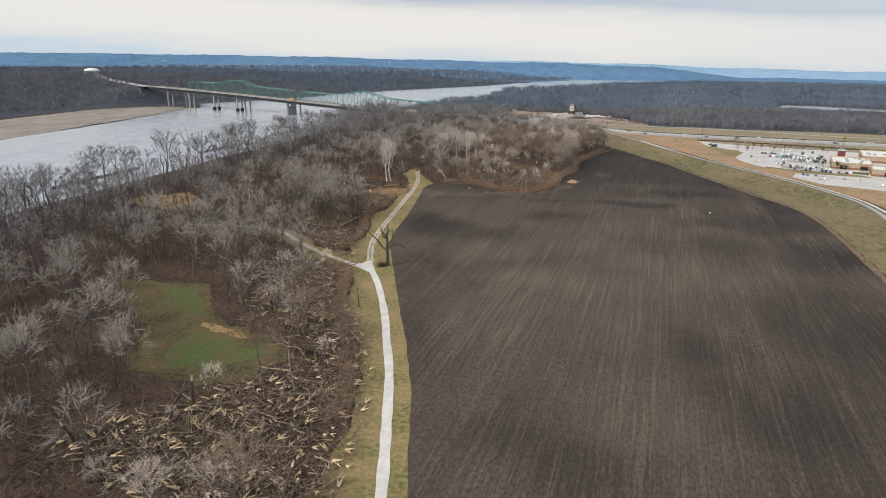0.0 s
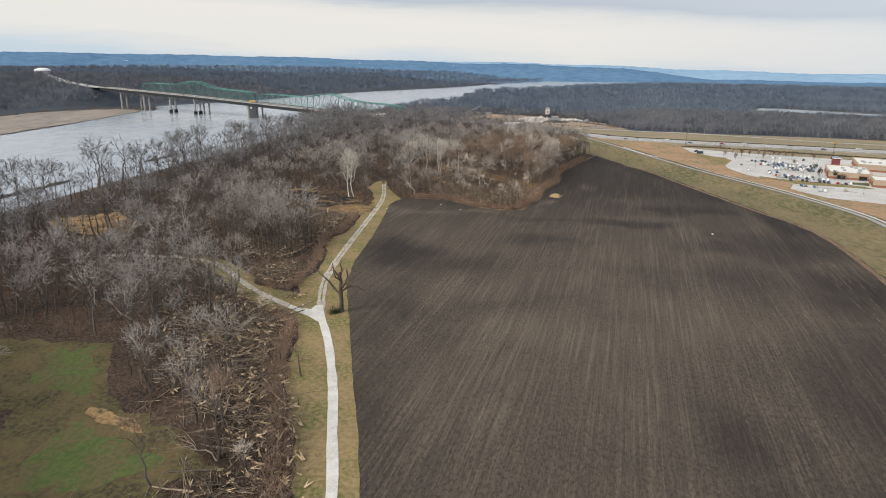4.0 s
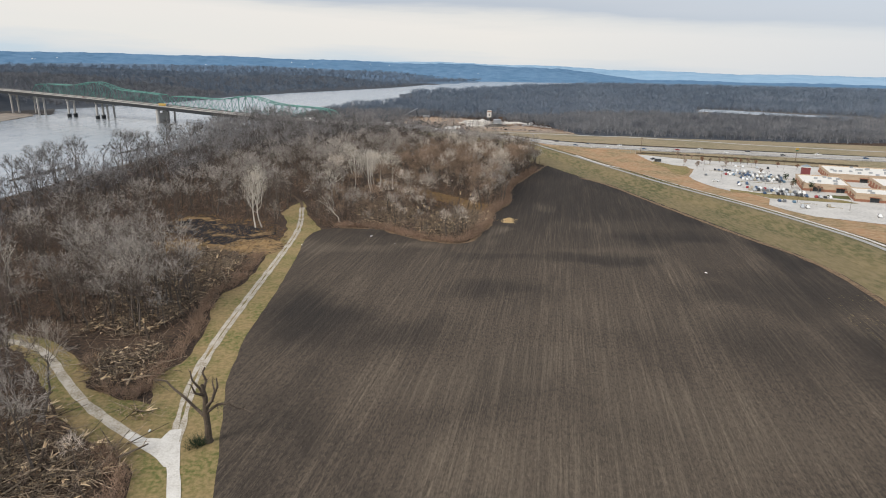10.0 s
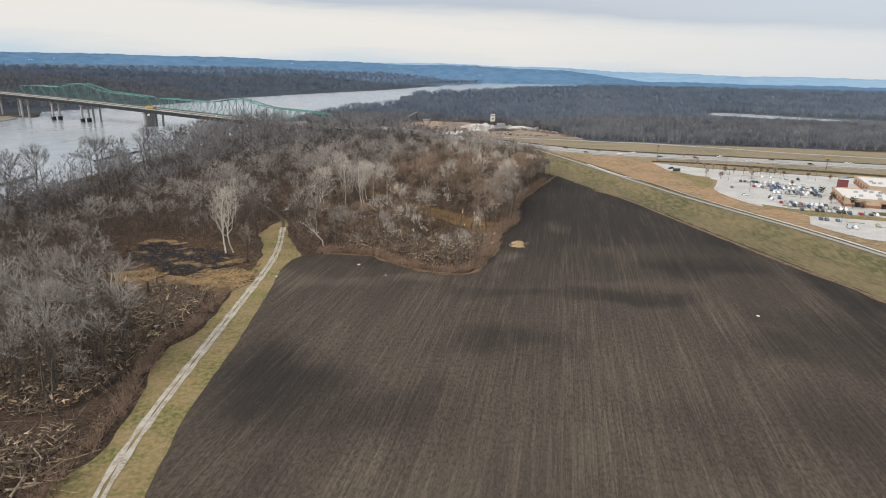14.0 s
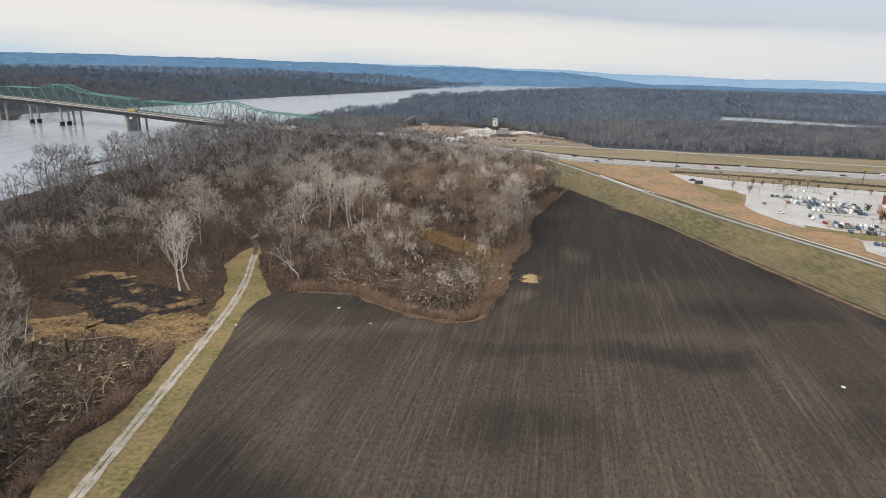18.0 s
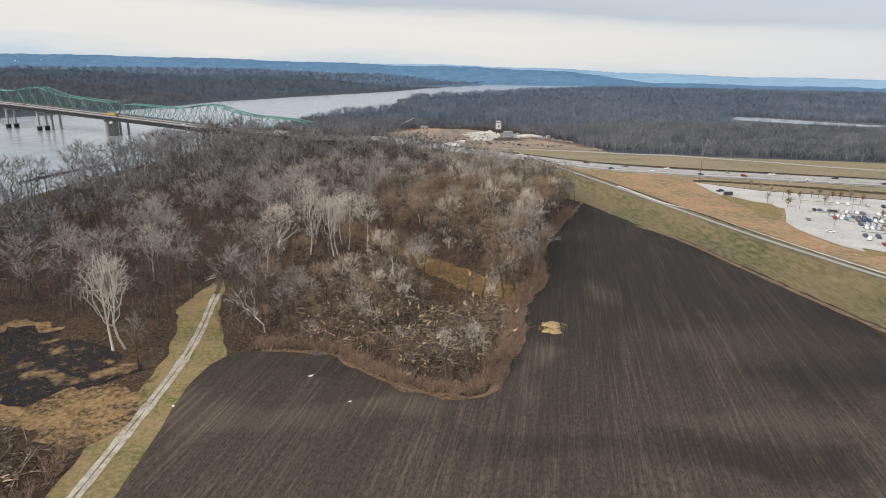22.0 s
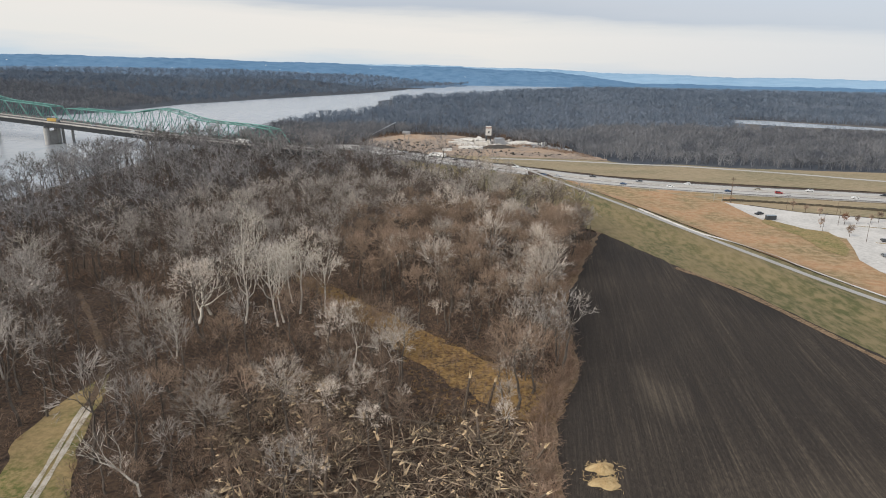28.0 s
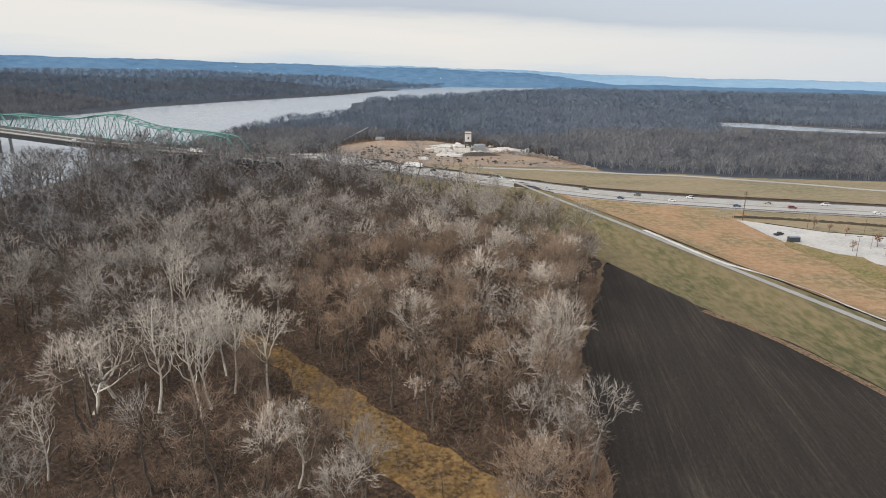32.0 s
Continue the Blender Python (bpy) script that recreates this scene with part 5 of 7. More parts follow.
for s in (-320, -256, -186, -124, 0, 140, 215, 285):
    foot = float(land(*at_bridge(s, 0, 0)[:2]))
    foot = WATER - 1 if foot < 0 else foot - 1
    g = float(deck_z(s))
    part("pier_cap", mesh_of("pier_cap", *prisms([at_bridge(s, 5.5, g - 5.2)], [at_bridge(s, 20.5, g - 5.2)], 1.5, 1.5, 4), M["concrete"]), girder_bridge)
    for o in (8, 18):
        bar(at_bridge(s, o, foot), at_bridge(s, o, g - 5), 1.5, M["concrete"], "pier_column", girder_bridge, 10)
    if s in (-186, -124):
        for o in (8, 18):
            bar(at_bridge(s, o, WATER - 1), at_bridge(s, o, WATER + 5), 3.0, M["dark_steel"], "pier_footing", girder_bridge, 12)
    if s == 0:
        for o in (6.5, 18.5):
            bar(at_bridge(s, o, WATER - 1), at_bridge(s, o, g - 6.5), 3.0, M["concrete"], "pier_shaft", girder_bridge, 12)
        v, f = box(-1.7, 1.7, -6, 6, WATER - 1, g - 9.5)
        w = np.array([*BRIDGE_AT, 0]) + v[:, :1] * wayv + (v[:, 1:2] + 12.5) * side + np.column_stack([0 * v[:, 2], 0 * v[:, 2], v[:, 2]])
        part("pier_wall", mesh_of("pier_wall", w, f, M["concrete"]), girder_bridge)
for s in (-290, -124, 0, 140, 285):
    g = float(deck_z(s))
    for o in (-10.5, 0.5):
        if s == -290 and o < 0:
            continue
        bar(at_bridge(s, o, WATER - 1), at_bridge(s, o, g - 1.2), 1.4, M["concrete"], "pier_column", truss_bridge, 10)


# ---- more materials ----
def plain(name, c, rough=0.6, metal=0.0, var=0.12, scale=1.0, **kw):
    d = tuple(max(0.0, v * (1 - var)) for v in c)
    u = tuple(min(1.0, v * (1 + var)) for v in c)
    return material(name, (c, d, u), (scale * 0.2, scale * 2.0), rough, 0.08, metal=metal, **kw)


P = {
    "fresh_wood": material("splintered_wood", ((0.78, 0.59, 0.36), (0.60, 0.42, 0.23), (0.86, 0.71, 0.49)), (0.5, 5.0), 0.8, 0.4),
    "bare_wood": material("weathered_bare_wood", ((0.40, 0.31, 0.215), (0.25, 0.19, 0.135), (0.54, 0.44, 0.32)), (0.5, 4.0), 0.9, 0.4, random_ob=0.3),
    "dead_bark": material("dead_bark", ((0.105, 0.08, 0.062), (0.055, 0.042, 0.034), (0.21, 0.165, 0.125)), (0.4, 4.0), 0.95, 0.6, random_ob=0.3),
    "grey_dead": material("weathered_wood", ((0.17, 0.125, 0.092), (0.065, 0.048, 0.037), (0.46, 0.37, 0.275)), (0.5, 1.6), 0.9, 0.3, island=0.5),
    "tyre": plain("black_rubber", (0.02, 0.02, 0.02), 0.8),
    "glass": plain("dark_car_glass", (0.02, 0.025, 0.03), 0.08, spec=0.6),
    "galv": plain("galvanised_steel", (0.42, 0.43, 0.44), 0.45, 0.7),
    "brown_pole": plain("rust_brown_steel", (0.12, 0.085, 0.065), 0.7),
    "tan_wall": plain("tan_stucco", (0.43, 0.33, 0.24), 0.9),
    "brick": plain("red_brown_brick", (0.27, 0.13, 0.085), 0.9),
    "roof": plain("white_roof_membrane", (0.70, 0.665, 0.61), 0.8, scale=0.3),
    "red_wall": plain("dull_red_panels", (0.20, 0.06, 0.06), 0.7),
    "slate": plain("blue_grey_roof", (0.22, 0.26, 0.29), 0.6),
    "white": plain("white_paint", (0.78, 0.77, 0.74), 0.6),
    "dark": plain("dark_grey_paint", (0.06, 0.065, 0.07), 0.6),
    "yellow": plain("yellow_paint", (0.45, 0.30, 0.09), 0.6),
    "sign_green": plain("green_sign", (0.04, 0.12, 0.07), 0.5),
    "hedge": material("dark_hedge", ((0.075, 0.062, 0.045), (0.05, 0.042, 0.032), (0.10, 0.085, 0.06)), (0.2, 1.5), bump=0.6),
    "rust_leaf": material("rusty_leaves", ((0.19, 0.085, 0.05), (0.12, 0.06, 0.04), (0.25, 0.13, 0.075)), (0.3, 2.0), bump=0, island=0.3),
    "evergreen": material("evergreen_needles", ((0.035, 0.055, 0.03), (0.025, 0.04, 0.022), (0.05, 0.07, 0.035)), (0.3, 2.0), bump=0, island=0.3),
    "rubble": material("pale_rubble", ((0.60, 0.565, 0.52), (0.43, 0.395, 0.35), (0.70, 0.67, 0.63)), (0.1, 1.0), bump=0.6, island=0.2),
    "vine": material("grape_tangle", ((0.27, 0.165, 0.105), (0.13, 0.082, 0.056), (0.38, 0.255, 0.17)), (0.2, 1.0), bump=0, island=0.35),
}


def paint_by_object():
    m = plain("car_paint", (0.5, 0.5, 0.5), 0.3, spec=0.5)
    t = m.node_tree
    info = t.nodes.new("ShaderNodeObjectInfo")
    r = t.nodes.new("ShaderNodeValToRGB")
    r.color_ramp.interpolation = "CONSTANT"
    tones = ((0.0, (0.70, 0.70, 0.69)), (0.26, (0.42, 0.44, 0.46)), (0.44, (0.035, 0.037, 0.04)), (0.62, (0.14, 0.15, 0.16)), (0.74, (0.05, 0.085, 0.15)), (0.88, (0.27, 0.025, 0.025)), (0.91, (0.36, 0.32, 0.25)), (0.96, (0.10, 0.17, 0.23)))
    while len(r.color_ramp.elements) < len(tones):
        r.color_ramp.elements.new(0.5)
    for e, (p, c) in zip(r.color_ramp.elements, tones):
        e.position, e.color = p, (*c, 1)
    t.links.new(info.outputs["Random"], r.inputs["Fac"])
    t.links.new(r.outputs["Color"], t.nodes["Principled BSDF"].inputs["Base Color"])
    return m


PAINT = paint_by_object()


# ---- fallen timber ----
def log_mesh(seed, length, radius, mat, sides=8, bent=0.05):
    r = np.random.default_rng(seed)
    n = 5
    x = np.linspace(0, length, n + 1)
    p = np.column_stack([x, np.cumsum(r.normal(0, bent * length / n, n + 1)), radius + 0.02 * x + np.abs(r.normal(0, 0.05, n + 1))])
    rad = radius * (1 - 0.55 * np.linspace(0, 1, n + 1))
    return prisms(p[:-1], p[1:], rad[:-1], rad[1:], sides), p, rad


def splinter(at, way, radius, length, seed):
    """A torn, pale end: a jagged crown of shards round one core."""
    r = np.random.default_rng(seed)
    n = 9
    way = np.asarray(way, float) / np.linalg.norm(way)
    u = np.cross(way, [0.3, 0.9, 0.2])
    u /= np.linalg.norm(u)
    w = np.cross(way, u)
    a = np.arange(n) * 2 * np.pi / n
    ring = np.asarray(at, float) + radius * (np.cos(a)[:, None] * u + np.sin(a)[:, None] * w) - way * 0.2
    tips = (ring + np.roll(ring, -1, axis=0)) / 2 + way * (length * r.uniform(0.1, 1.0, (n, 1)) ** 1.6) + r.normal(0, radius * 0.3, (n, 3))
    core = np.asarray(at, float) + way * length * 0.15
    k = np.arange(n)
    f = np.concatenate([np.stack([k, (k + 1) % n, n + k], 1), np.stack([k, n + k, np.full(n, 2 * n)], 1), np.stack([(k + 1) % n, np.full(n, 2 * n), n + k], 1)])
    return np.vstack([ring, tips, core[None]]), f


LOGS = []
for k, (ln, rd) in enumerate(((9, 0.32), (6, 0.28), (12, 0.38), (4.5, 0.25), (7.5, 0.22), (3.2, 0.34))):
    body, p, rad = log_mesh(200 + k, ln, rd, None)
    r = np.random.default_rng(260 + k)
    stubs = []
    for q in range(3):
        s = r.uniform(0.3, 1.0)
        a = np.array([np.interp(s * 5, range(6), p[:, c]) for c in range(3)])
        g = np.array([r.uniform(0.2, 1), r.normal(0, 0.8), r.uniform(0.1, 0.9)])
        g /= np.linalg.norm(g)
        stubs.append(spikes([a], [a + g * ln * r.uniform(0.15, 0.4)], [rd * 0.35]))
    torn = splinter(p[0], (-1, 0, 0.1), rd, rd * 4.5, 300 + k)
    LOGS.append((mesh_of("stem", *body, P["bare_wood"] if k in (1, 3, 4) else P["dead_bark"]), mesh_of("torn_end", *torn, P["fresh_wood"]), [mesh_of("branch_stub", *b, P["grey_dead"]) for b in stubs]))

DEBRIS = [(CLEARINGS[3], 95), (np.array([(-112, 238), (-96, 262), (-70, 258), (-66, 236), (-86, 215)], float), 22), (np.array([(-112, 300), (-90, 300), (-82, 345), (-84, 375), (-108, 380), (-122, 340)], float), 34), (CLEARINGS[5], 44), (np.array([(-98, 276), (-88, 268), (-79, 272), (-78, 284), (-86, 296), (-98, 290)], float), 16),
          (np.array([(-112, 364), (-92, 364), (-86, 382), (-98, 394), (-116, 386)], float), 16), (np.array([(-40, 440), (-20, 436), (-10, 470), (-30, 500), (-50, 480)], float), 14)]
r = np.random.default_rng(77)
for poly, n in DEBRIS:
    pts = scatter(poly, 2.0, n, lambda x, y: (to_line(x, y, ROAD_S) > 13) & (to_line(x, y, BRANCH) > 8))
    pts = pts[r.permutation(len(pts))[:n]]
    hz_ = land(pts[:, 0], pts[:, 1])
    for (x, y), z in zip(pts, hz_):
        k = int(r.integers(len(LOGS)))
        log = tagged(new("fallen_log"), "fallen dark tree trunk with a pale splintered end" if k != 5 else "short broken log with pale torn wood", "log", "storm-felled trees")
        log.matrix_world = pose(x, y, z - 0.05, r.uniform(-20, 20), r.uniform(-9, 2), r.uniform(0, 360)) @ Matrix.Scale(r.uniform(0.7, 1.15), 4)
        part("stem", LOGS[k][0], log)
        part("torn_end", LOGS[k][1], log, "pale splintered wood")
        for stub in LOGS[k][2]:
            part("branch_stub", stub, log)

# snapped trunks still standing
SNAPS = []
for k, (h, rd) in enumerate(((5.5, 0.42), (8.0, 0.44), (3.5, 0.5), (11.0, 0.42))):
    q = np.random.default_rng(400 + k)
    zz = np.linspace(0, h, 5)
    pp = np.column_stack([np.cumsum(q.normal(0, 0.08, 5)), np.cumsum(q.normal(0, 0.08, 5)), zz])
    rr = rd * (1 - 0.35 * zz / h)
    limbs = []
    for w in range(3):
        a = np.array([np.interp(q.uniform(0.4, 0.9) * h, zz, pp[:, c]) for c in range(3)])
        limbs.append(spikes([a], [a + [q.normal(0, 1.2), q.normal(0, 1.2), q.uniform(0.2, 1.8)]], [0.11]))
    SNAPS.append((mesh_of("trunk", *joined(prisms(pp[:-1], pp[1:], rr[:-1], rr[1:], 8), *limbs), P["dead_bark"]), mesh_of("splintered_top", *splinter(pp[-1], (0, 0, 1), rr[-1] * 1.1, 1.5 + 0.12 * h, 420 + k), P["fresh_wood"])))
SNAP_AREAS = [(CLEARINGS[3], 26), (np.array([(-120, 250), (-100, 240), (-84, 215), (-92, 190), (-108, 215)], float), 4), (np.array([(-118, 300), (-88, 296), (-84, 340), (-92, 380), (-122, 350)], float), 7), (CLEARINGS[5], 24), (np.array([(-44, 440), (-20, 436), (-8, 480), (-30, 500)], float), 6), (np.array([(-110, 366), (-92, 366), (-87, 384), (-98, 392), (-114, 386)], float), 10)]
for poly, n in SNAP_AREAS:
    pts = scatter(poly, 3.0, n + 50, lambda x, y: (to_line(x, y, ROAD_S) > 8) & (to_line(x, y, BRANCH) > 5))
    pts = pts[r.permutation(len(pts))[:n]]
    for (x, y), z in zip(pts, land(pts[:, 0], pts[:, 1])):
        k = int(r.integers(len(SNAPS)))
        stump = tagged(new("snapped_tree"), "snapped dark tree trunk with a pale splintered top", "tree", "snapped trees")
        stump.matrix_world = pose(x, y, z - 0.1, r.normal(0, 16), r.normal(0, 16), r.uniform(0, 360)) @ Matrix.Scale(r.uniform(0.4, 0.95), 4)
        part("trunk", SNAPS[k][0], stump)
        part("splintered_top", SNAPS[k][1], stump, "pale splintered wood")

# tangles of broken branches
def off_track(x, y):
    return (to_line(x, y, ROAD_S) > 5) & (to_line(x, y, BRANCH) > 5) & (to_line(x, y, ROAD_N) > 6)


tangle, poles_down = [], []
for k in range(4):
    q = np.random.default_rng(500 + k)
    n = 20
    az, el = q.uniform(0, 6.28, n), q.normal(0.3, 0.4, n)
    ln = q.uniform(1.6, 5.0, n)
    a = np.column_stack([q.normal(0, 1.6, (n, 2)), q.uniform(0.1, 1.5, n)])
    tangle.append(slivers(a, a + ln[:, None] * np.column_stack([np.cos(az) * np.cos(el), np.sin(az) * np.cos(el), np.maximum(np.sin(el), -0.05)]), q.uniform(0.02, 0.07, n)))
    n = 11
    az, el = q.uniform(0, 6.28, n), np.abs(q.normal(0.05, 0.22, n))
    ln = q.uniform(2.5, 9.0, n)
    a = np.column_stack([q.normal(0, 1.8, (n, 2)), q.uniform(0.1, 1.6, n)])
    b = a + ln[:, None] * np.column_stack([np.cos(az) * np.cos(el), np.sin(az) * np.cos(el), np.sin(el)])
    rd = q.uniform(0.05, 0.17, n)
    lean = np.column_stack([q.normal(0, 1.8, (7, 2)), np.zeros(7)])
    poles_down.append(joined(prisms(a, b, rd, rd * 0.5, 4), spikes(lean, lean + np.column_stack([q.normal(0, 0.8, (7, 2)), q.uniform(1.2, 3.6, 7)]), q.uniform(0.08, 0.2, 7))))
pts = np.vstack([scatter(p, 3.4, 600 + k, off_track) for k, (p, n) in enumerate(DEBRIS)])
plant("broken_branches", tangle, pts, r.uniform(0.6, 1.2, len(pts)), "tangled broken branches of storm-felled trees", "branches", P["grey_dead"], 61)
pts = np.vstack([scatter(p, 6.2, 620 + k, lambda x, y: off_track(x, y) & (to_line(x, y, ROAD_S) > 11)) for k, (p, n) in enumerate(DEBRIS)])
plant("felled_poles", poles_down, pts, r.uniform(0.6, 1.1, len(pts)), "crossed and leaning pieces of felled trees", "timber", material("felled_timber", ((0.12, 0.088, 0.064), (0.045, 0.034, 0.027), (0.46, 0.36, 0.25)), (0.35, 1.0), 0.9, 0.3, island=0.7, hard=0.11), 68)
pts = np.vstack([scatter(p, 3.8, 650 + k, off_track) for k, (p, n) in enumerate(DEBRIS)])
plant("debris_brush", [(v * [1, 1, 0.75], f) for v, f in shrub], pts, r.uniform(0.4, 0.9, len(pts)), "brown vines and brush among fallen timber", "undergrowth", P["vine"], 62)
chip = [spikes(np.array([[0, 0, 0.25], [0.2, 0.1, 0.3]]), np.array([[1.9, 0.2, 0.6], [1.2, 0.8, 0.9]]), np.array([0.22, 0.17]))]
pts = np.vstack([scatter(p, 2.9, 700 + k, off_track) for k, (p, n) in enumerate(DEBRIS)])
plant("wood_splinters", chip, pts, r.uniform(0.4, 1.7, len(pts)), "scattered pale splinters of torn wood", "wood", P["fresh_wood"], 63)


# ---- single trees that stand out ----
def lone_tree(name, seed, x, y, size, label, bark, twig, lean=(0, 0), turn=0, tall=20, **kw):
    a, b = grow(seed, tall=tall, split=True, **kw)
    t = tagged(new(name), label, "tree")
    t.matrix_world = pose(x, y, float(land(x, y)) - 0.1, lean[0], lean[1], turn) @ Matrix.Scale(size, 4)
    for q_, limb in enumerate(a):
        nm = "limb" if q_ else "trunk"
        part(nm, mesh_of(nm, *limb, bark), t)
    part("crown", mesh_of("crown", *b, twig), t)
    return t


# the big dead tree: stubby broken limbs, one long crooked limb, drooping twigs
big_dead = tagged(new("dead_tree"), "big dead dark tree with stubby broken limbs beside the track", "tree")
big_dead.matrix_world = pose(-52.2, 245.2, -0.1)
part("trunk", mesh_of("trunk", *tube(np.array([(0, 0, -0.3), (0, 0, 1.2), (0.1, 0, 4), (-0.1, 0.2, 7.5), (0.2, 0.1, 11), (-0.2, 0, 14.2)]), [1.15, 0.8, 0.68, 0.68, 0.52, 0.34], 10), P["dead_bark"]), big_dead)
DEAD_LIMBS = (((-0.3, 0, 6.5), (-2.2, 0.4, 8.2), (-4.0, -0.3, 11.2), (-6.4, 0.2, 13.0), (-8.0, 0.4, 14.8), (-10.2, 0, 15.3)), ((0.1, 0, 10.5), (-0.8, 0.3, 13), (-2.2, 0, 15.2), (-2.6, 0.4, 17.2)), ((0, 0.2, 13), (0.6, 0.5, 15), (0.1, 0.2, 17), (0.8, 0, 18.3)),
              ((0.2, 0, 9), (1.8, -0.8, 10.6), (2.6, -0.6, 13), (2.2, -0.3, 15.4)), ((0, 0.3, 8), (0.9, 2.2, 9.4), (1.8, 3.4, 12), (1.4, 4.2, 13.6)), ((0.2, 0, 7.4), (2.6, 0.4, 9.2), (5.0, 0.2, 9.6), (7.4, 0.6, 8.0)), ((0, -0.2, 11.8), (-1.2, -1.6, 13), (-1.6, -2.2, 15.4)))
for q_, line in enumerate(DEAD_LIMBS):
    line = np.array(line)
    part("limb", mesh_of("limb", *tube(line, np.linspace(0.36 if q_ else 0.42, 0.14, len(line)), 7), P["dead_bark"]), big_dead)
    qd = np.random.default_rng(960 + q_)
    n_ = 26 if q_ == 5 else 7
    a_ = line[qd.integers(1, len(line), n_)] + qd.normal(0, 0.25, (n_, 3))
    g_ = unit(qd.normal(0, 1, (n_, 3)) + (np.array([0.9, 0, -0.35]) if q_ == 5 else np.array([0, 0, 0.7])))
    part("twigs", mesh_of("twigs", *spikes(a_, a_ + g_ * qd.uniform(0.8, 3.6 if q_ == 5 else 2.0, (n_, 1)), qd.uniform(0.05, 0.12, n_)), P["dead_bark"]), big_dead)
tagged(new("ivy_bush", mesh_of("ivy_bush", *spread(*shrub[1], np.random.default_rng(31).normal(0, 0.9, (16, 3)) * [1, 1, 0] + [-53.9, 243.6, 0.0], np.arange(16) * 1.3, np.full(16, 0.8)), P["evergreen"])), "dark leafy bush at the foot of the dead tree", "bush")
lone_tree("dead_tree", 905, -51.6, 198.5, 0.85, "thin dead tree with few crooked limbs on the verge", P["dead_bark"], P["dead_bark"], tall=13, limbs=5, forks=2, sprays=2, twigs=2, wide=0.3, crook=2.0, thick=1.5)
lone_tree("clearing_tree", 906, -107.4, 155, 1.0, "dark bare tree at the edge of a green clearing", M["bark"], M["dark_twig"], tall=18, limbs=6, forks=4, sprays=4, twigs=5, wide=0.4, crook=1.8, stem=0.3)
lone_tree("clearing_tree", 907, -127, 170, 1.0, "grey bare tree beside a green clearing", M["bark"], M["twig"], tall=16, limbs=5, forks=4, sprays=4, twigs=6, wide=0.4, crook=1.4)
lone_tree("clearing_tree", 908, -66.7, 147.5, 1.0, "dark bare tree among storm-felled timber", M["bark"], M["dark_twig"], tall=19, limbs=5, forks=4, sprays=4, twigs=5, wide=0.3, crook=1.8)
lone_tree("dead_tree", 909, -53.8, 141.5, 1.0, "slender pale dead stem among felled timber", P["bare_wood"], P["bare_wood"], tall=15, limbs=3, forks=2, sprays=1, twigs=2, wide=0.12, crook=1.0)
lone_tree("bare_tree", 910, -81.5, 420.4, 1.0, "slender bare tree beside the burnt clearing", M["bark"], M["twig"], tall=17, limbs=5, forks=4, sprays=4, twigs=6, wide=0.2, stem=0.3)
SYC = [grow(920 + k, tall=h, limbs=l, forks=fk, sprays=sp, twigs=5, wide=w, twig_r=0.036, stem=c, thick=th, crook=cr, top=tp, split=True) for k, (h, l, w, c, th, cr, tp, fk, sp) in enumerate(((26, 16, 0.22, 0.26, 0.82, 1.7, 0.94, 3, 3), (25, 9, 0.30, 0.40, 0.9, 1.7, 0.8, 4, 4), (22, 7, 0.48, 0.14, 1.4, 2.4, 0.6, 4, 4)))]
SYC_MESH = [([mesh_of("limb" if k else "trunk", *w, M["white_bark"]) for k, w in enumerate(a)], mesh_of("crown", *b, M["white_twig"])) for a, b in SYC]
for x, y, k, s, lx, ly in ((-94.6, 432.5, 0, 1.0, 3, -4), (-91.8, 434, 0, 0.95, -2, 5), (-72, 531, 2, 0.9, 0, -22), (-70.5, 538.5, 2, 0.85, 6, 12), (-57.2, 531, 0, 0.92, 3, 4), (-46.3, 528.5, 0, 0.9, -2, -3), (-45.2, 532, 0, 0.85, 2, 3), (-41.5, 539.5, 1, 0.85, 2, -3), (-32.5, 536.5, 1, 0.85, 0, 5),
                         (-19.7, 501, 0, 0.62, 2, 3), (-69.7, 506, 0, 0.6, 3, 2), (-109.7, 494, 0, 0.75, 0, 3), (-46, 549, 0, 0.8, 0, 0), (-76, 596, 1, 0.8, 4, 4), (-65, 583, 0, 0.8, -4, 3), (7, 641, 2, 0.85, 8, 24), (-10.2, 588, 2, 0.6, 2, -12), (40, 672, 1, 0.7, 0, 4), (-90, 642, 1, 0.75, 0, 0),
                         (-140, 560, 1, 0.75, 3, 0), (22, 700, 2, 0.7, 4, 4), (-150, 330, 1, 0.7, 3, 3)):
    t = tagged(new("sycamore"), "pale white-barked bare sycamore standing out of the woods", "tree", "white sycamores")
    t.matrix_world = pose(x, y, float(land(x, y)) - 0.1, lx, ly, (x * 37) % 360) @ Matrix.Scale(1.18 * s, 4)
    for q_, limb in enumerate(SYC_MESH[k][0]):
        part("limb" if q_ else "trunk", limb, t)
    part("crown", SYC_MESH[k][1], t)
lone_tree("leaning_snag", 940, -122.5, 388, 1.0, "leaning pale dead trunk stripped of bark", M["white_bark"], M["white_twig"], lean=(0, 16), tall=15, limbs=3, forks=1, sprays=1, twigs=2, wide=0.12, stem=0.5)
lone_tree("leaning_snag", 941, -54.5, 447, 0.95, "pale half-fallen tree leaning over the wood's edge", M["white_bark"], M["white_twig"], lean=(-6, -34), turn=20, tall=19, limbs=6, forks=3, sprays=2, twigs=3, wide=0.28, stem=0.3, crook=1.6)
lone_tree("fallen_tree", 950, -80, 347, 0.8, "uprooted pale tree lying with its broken crown beside the lane", P["bare_wood"], P["grey_dead"], lean=(-50, -25), turn=30, tall=16, limbs=7, forks=3, sprays=3, twigs=4, wide=0.42, stem=0.25, crook=2.2)
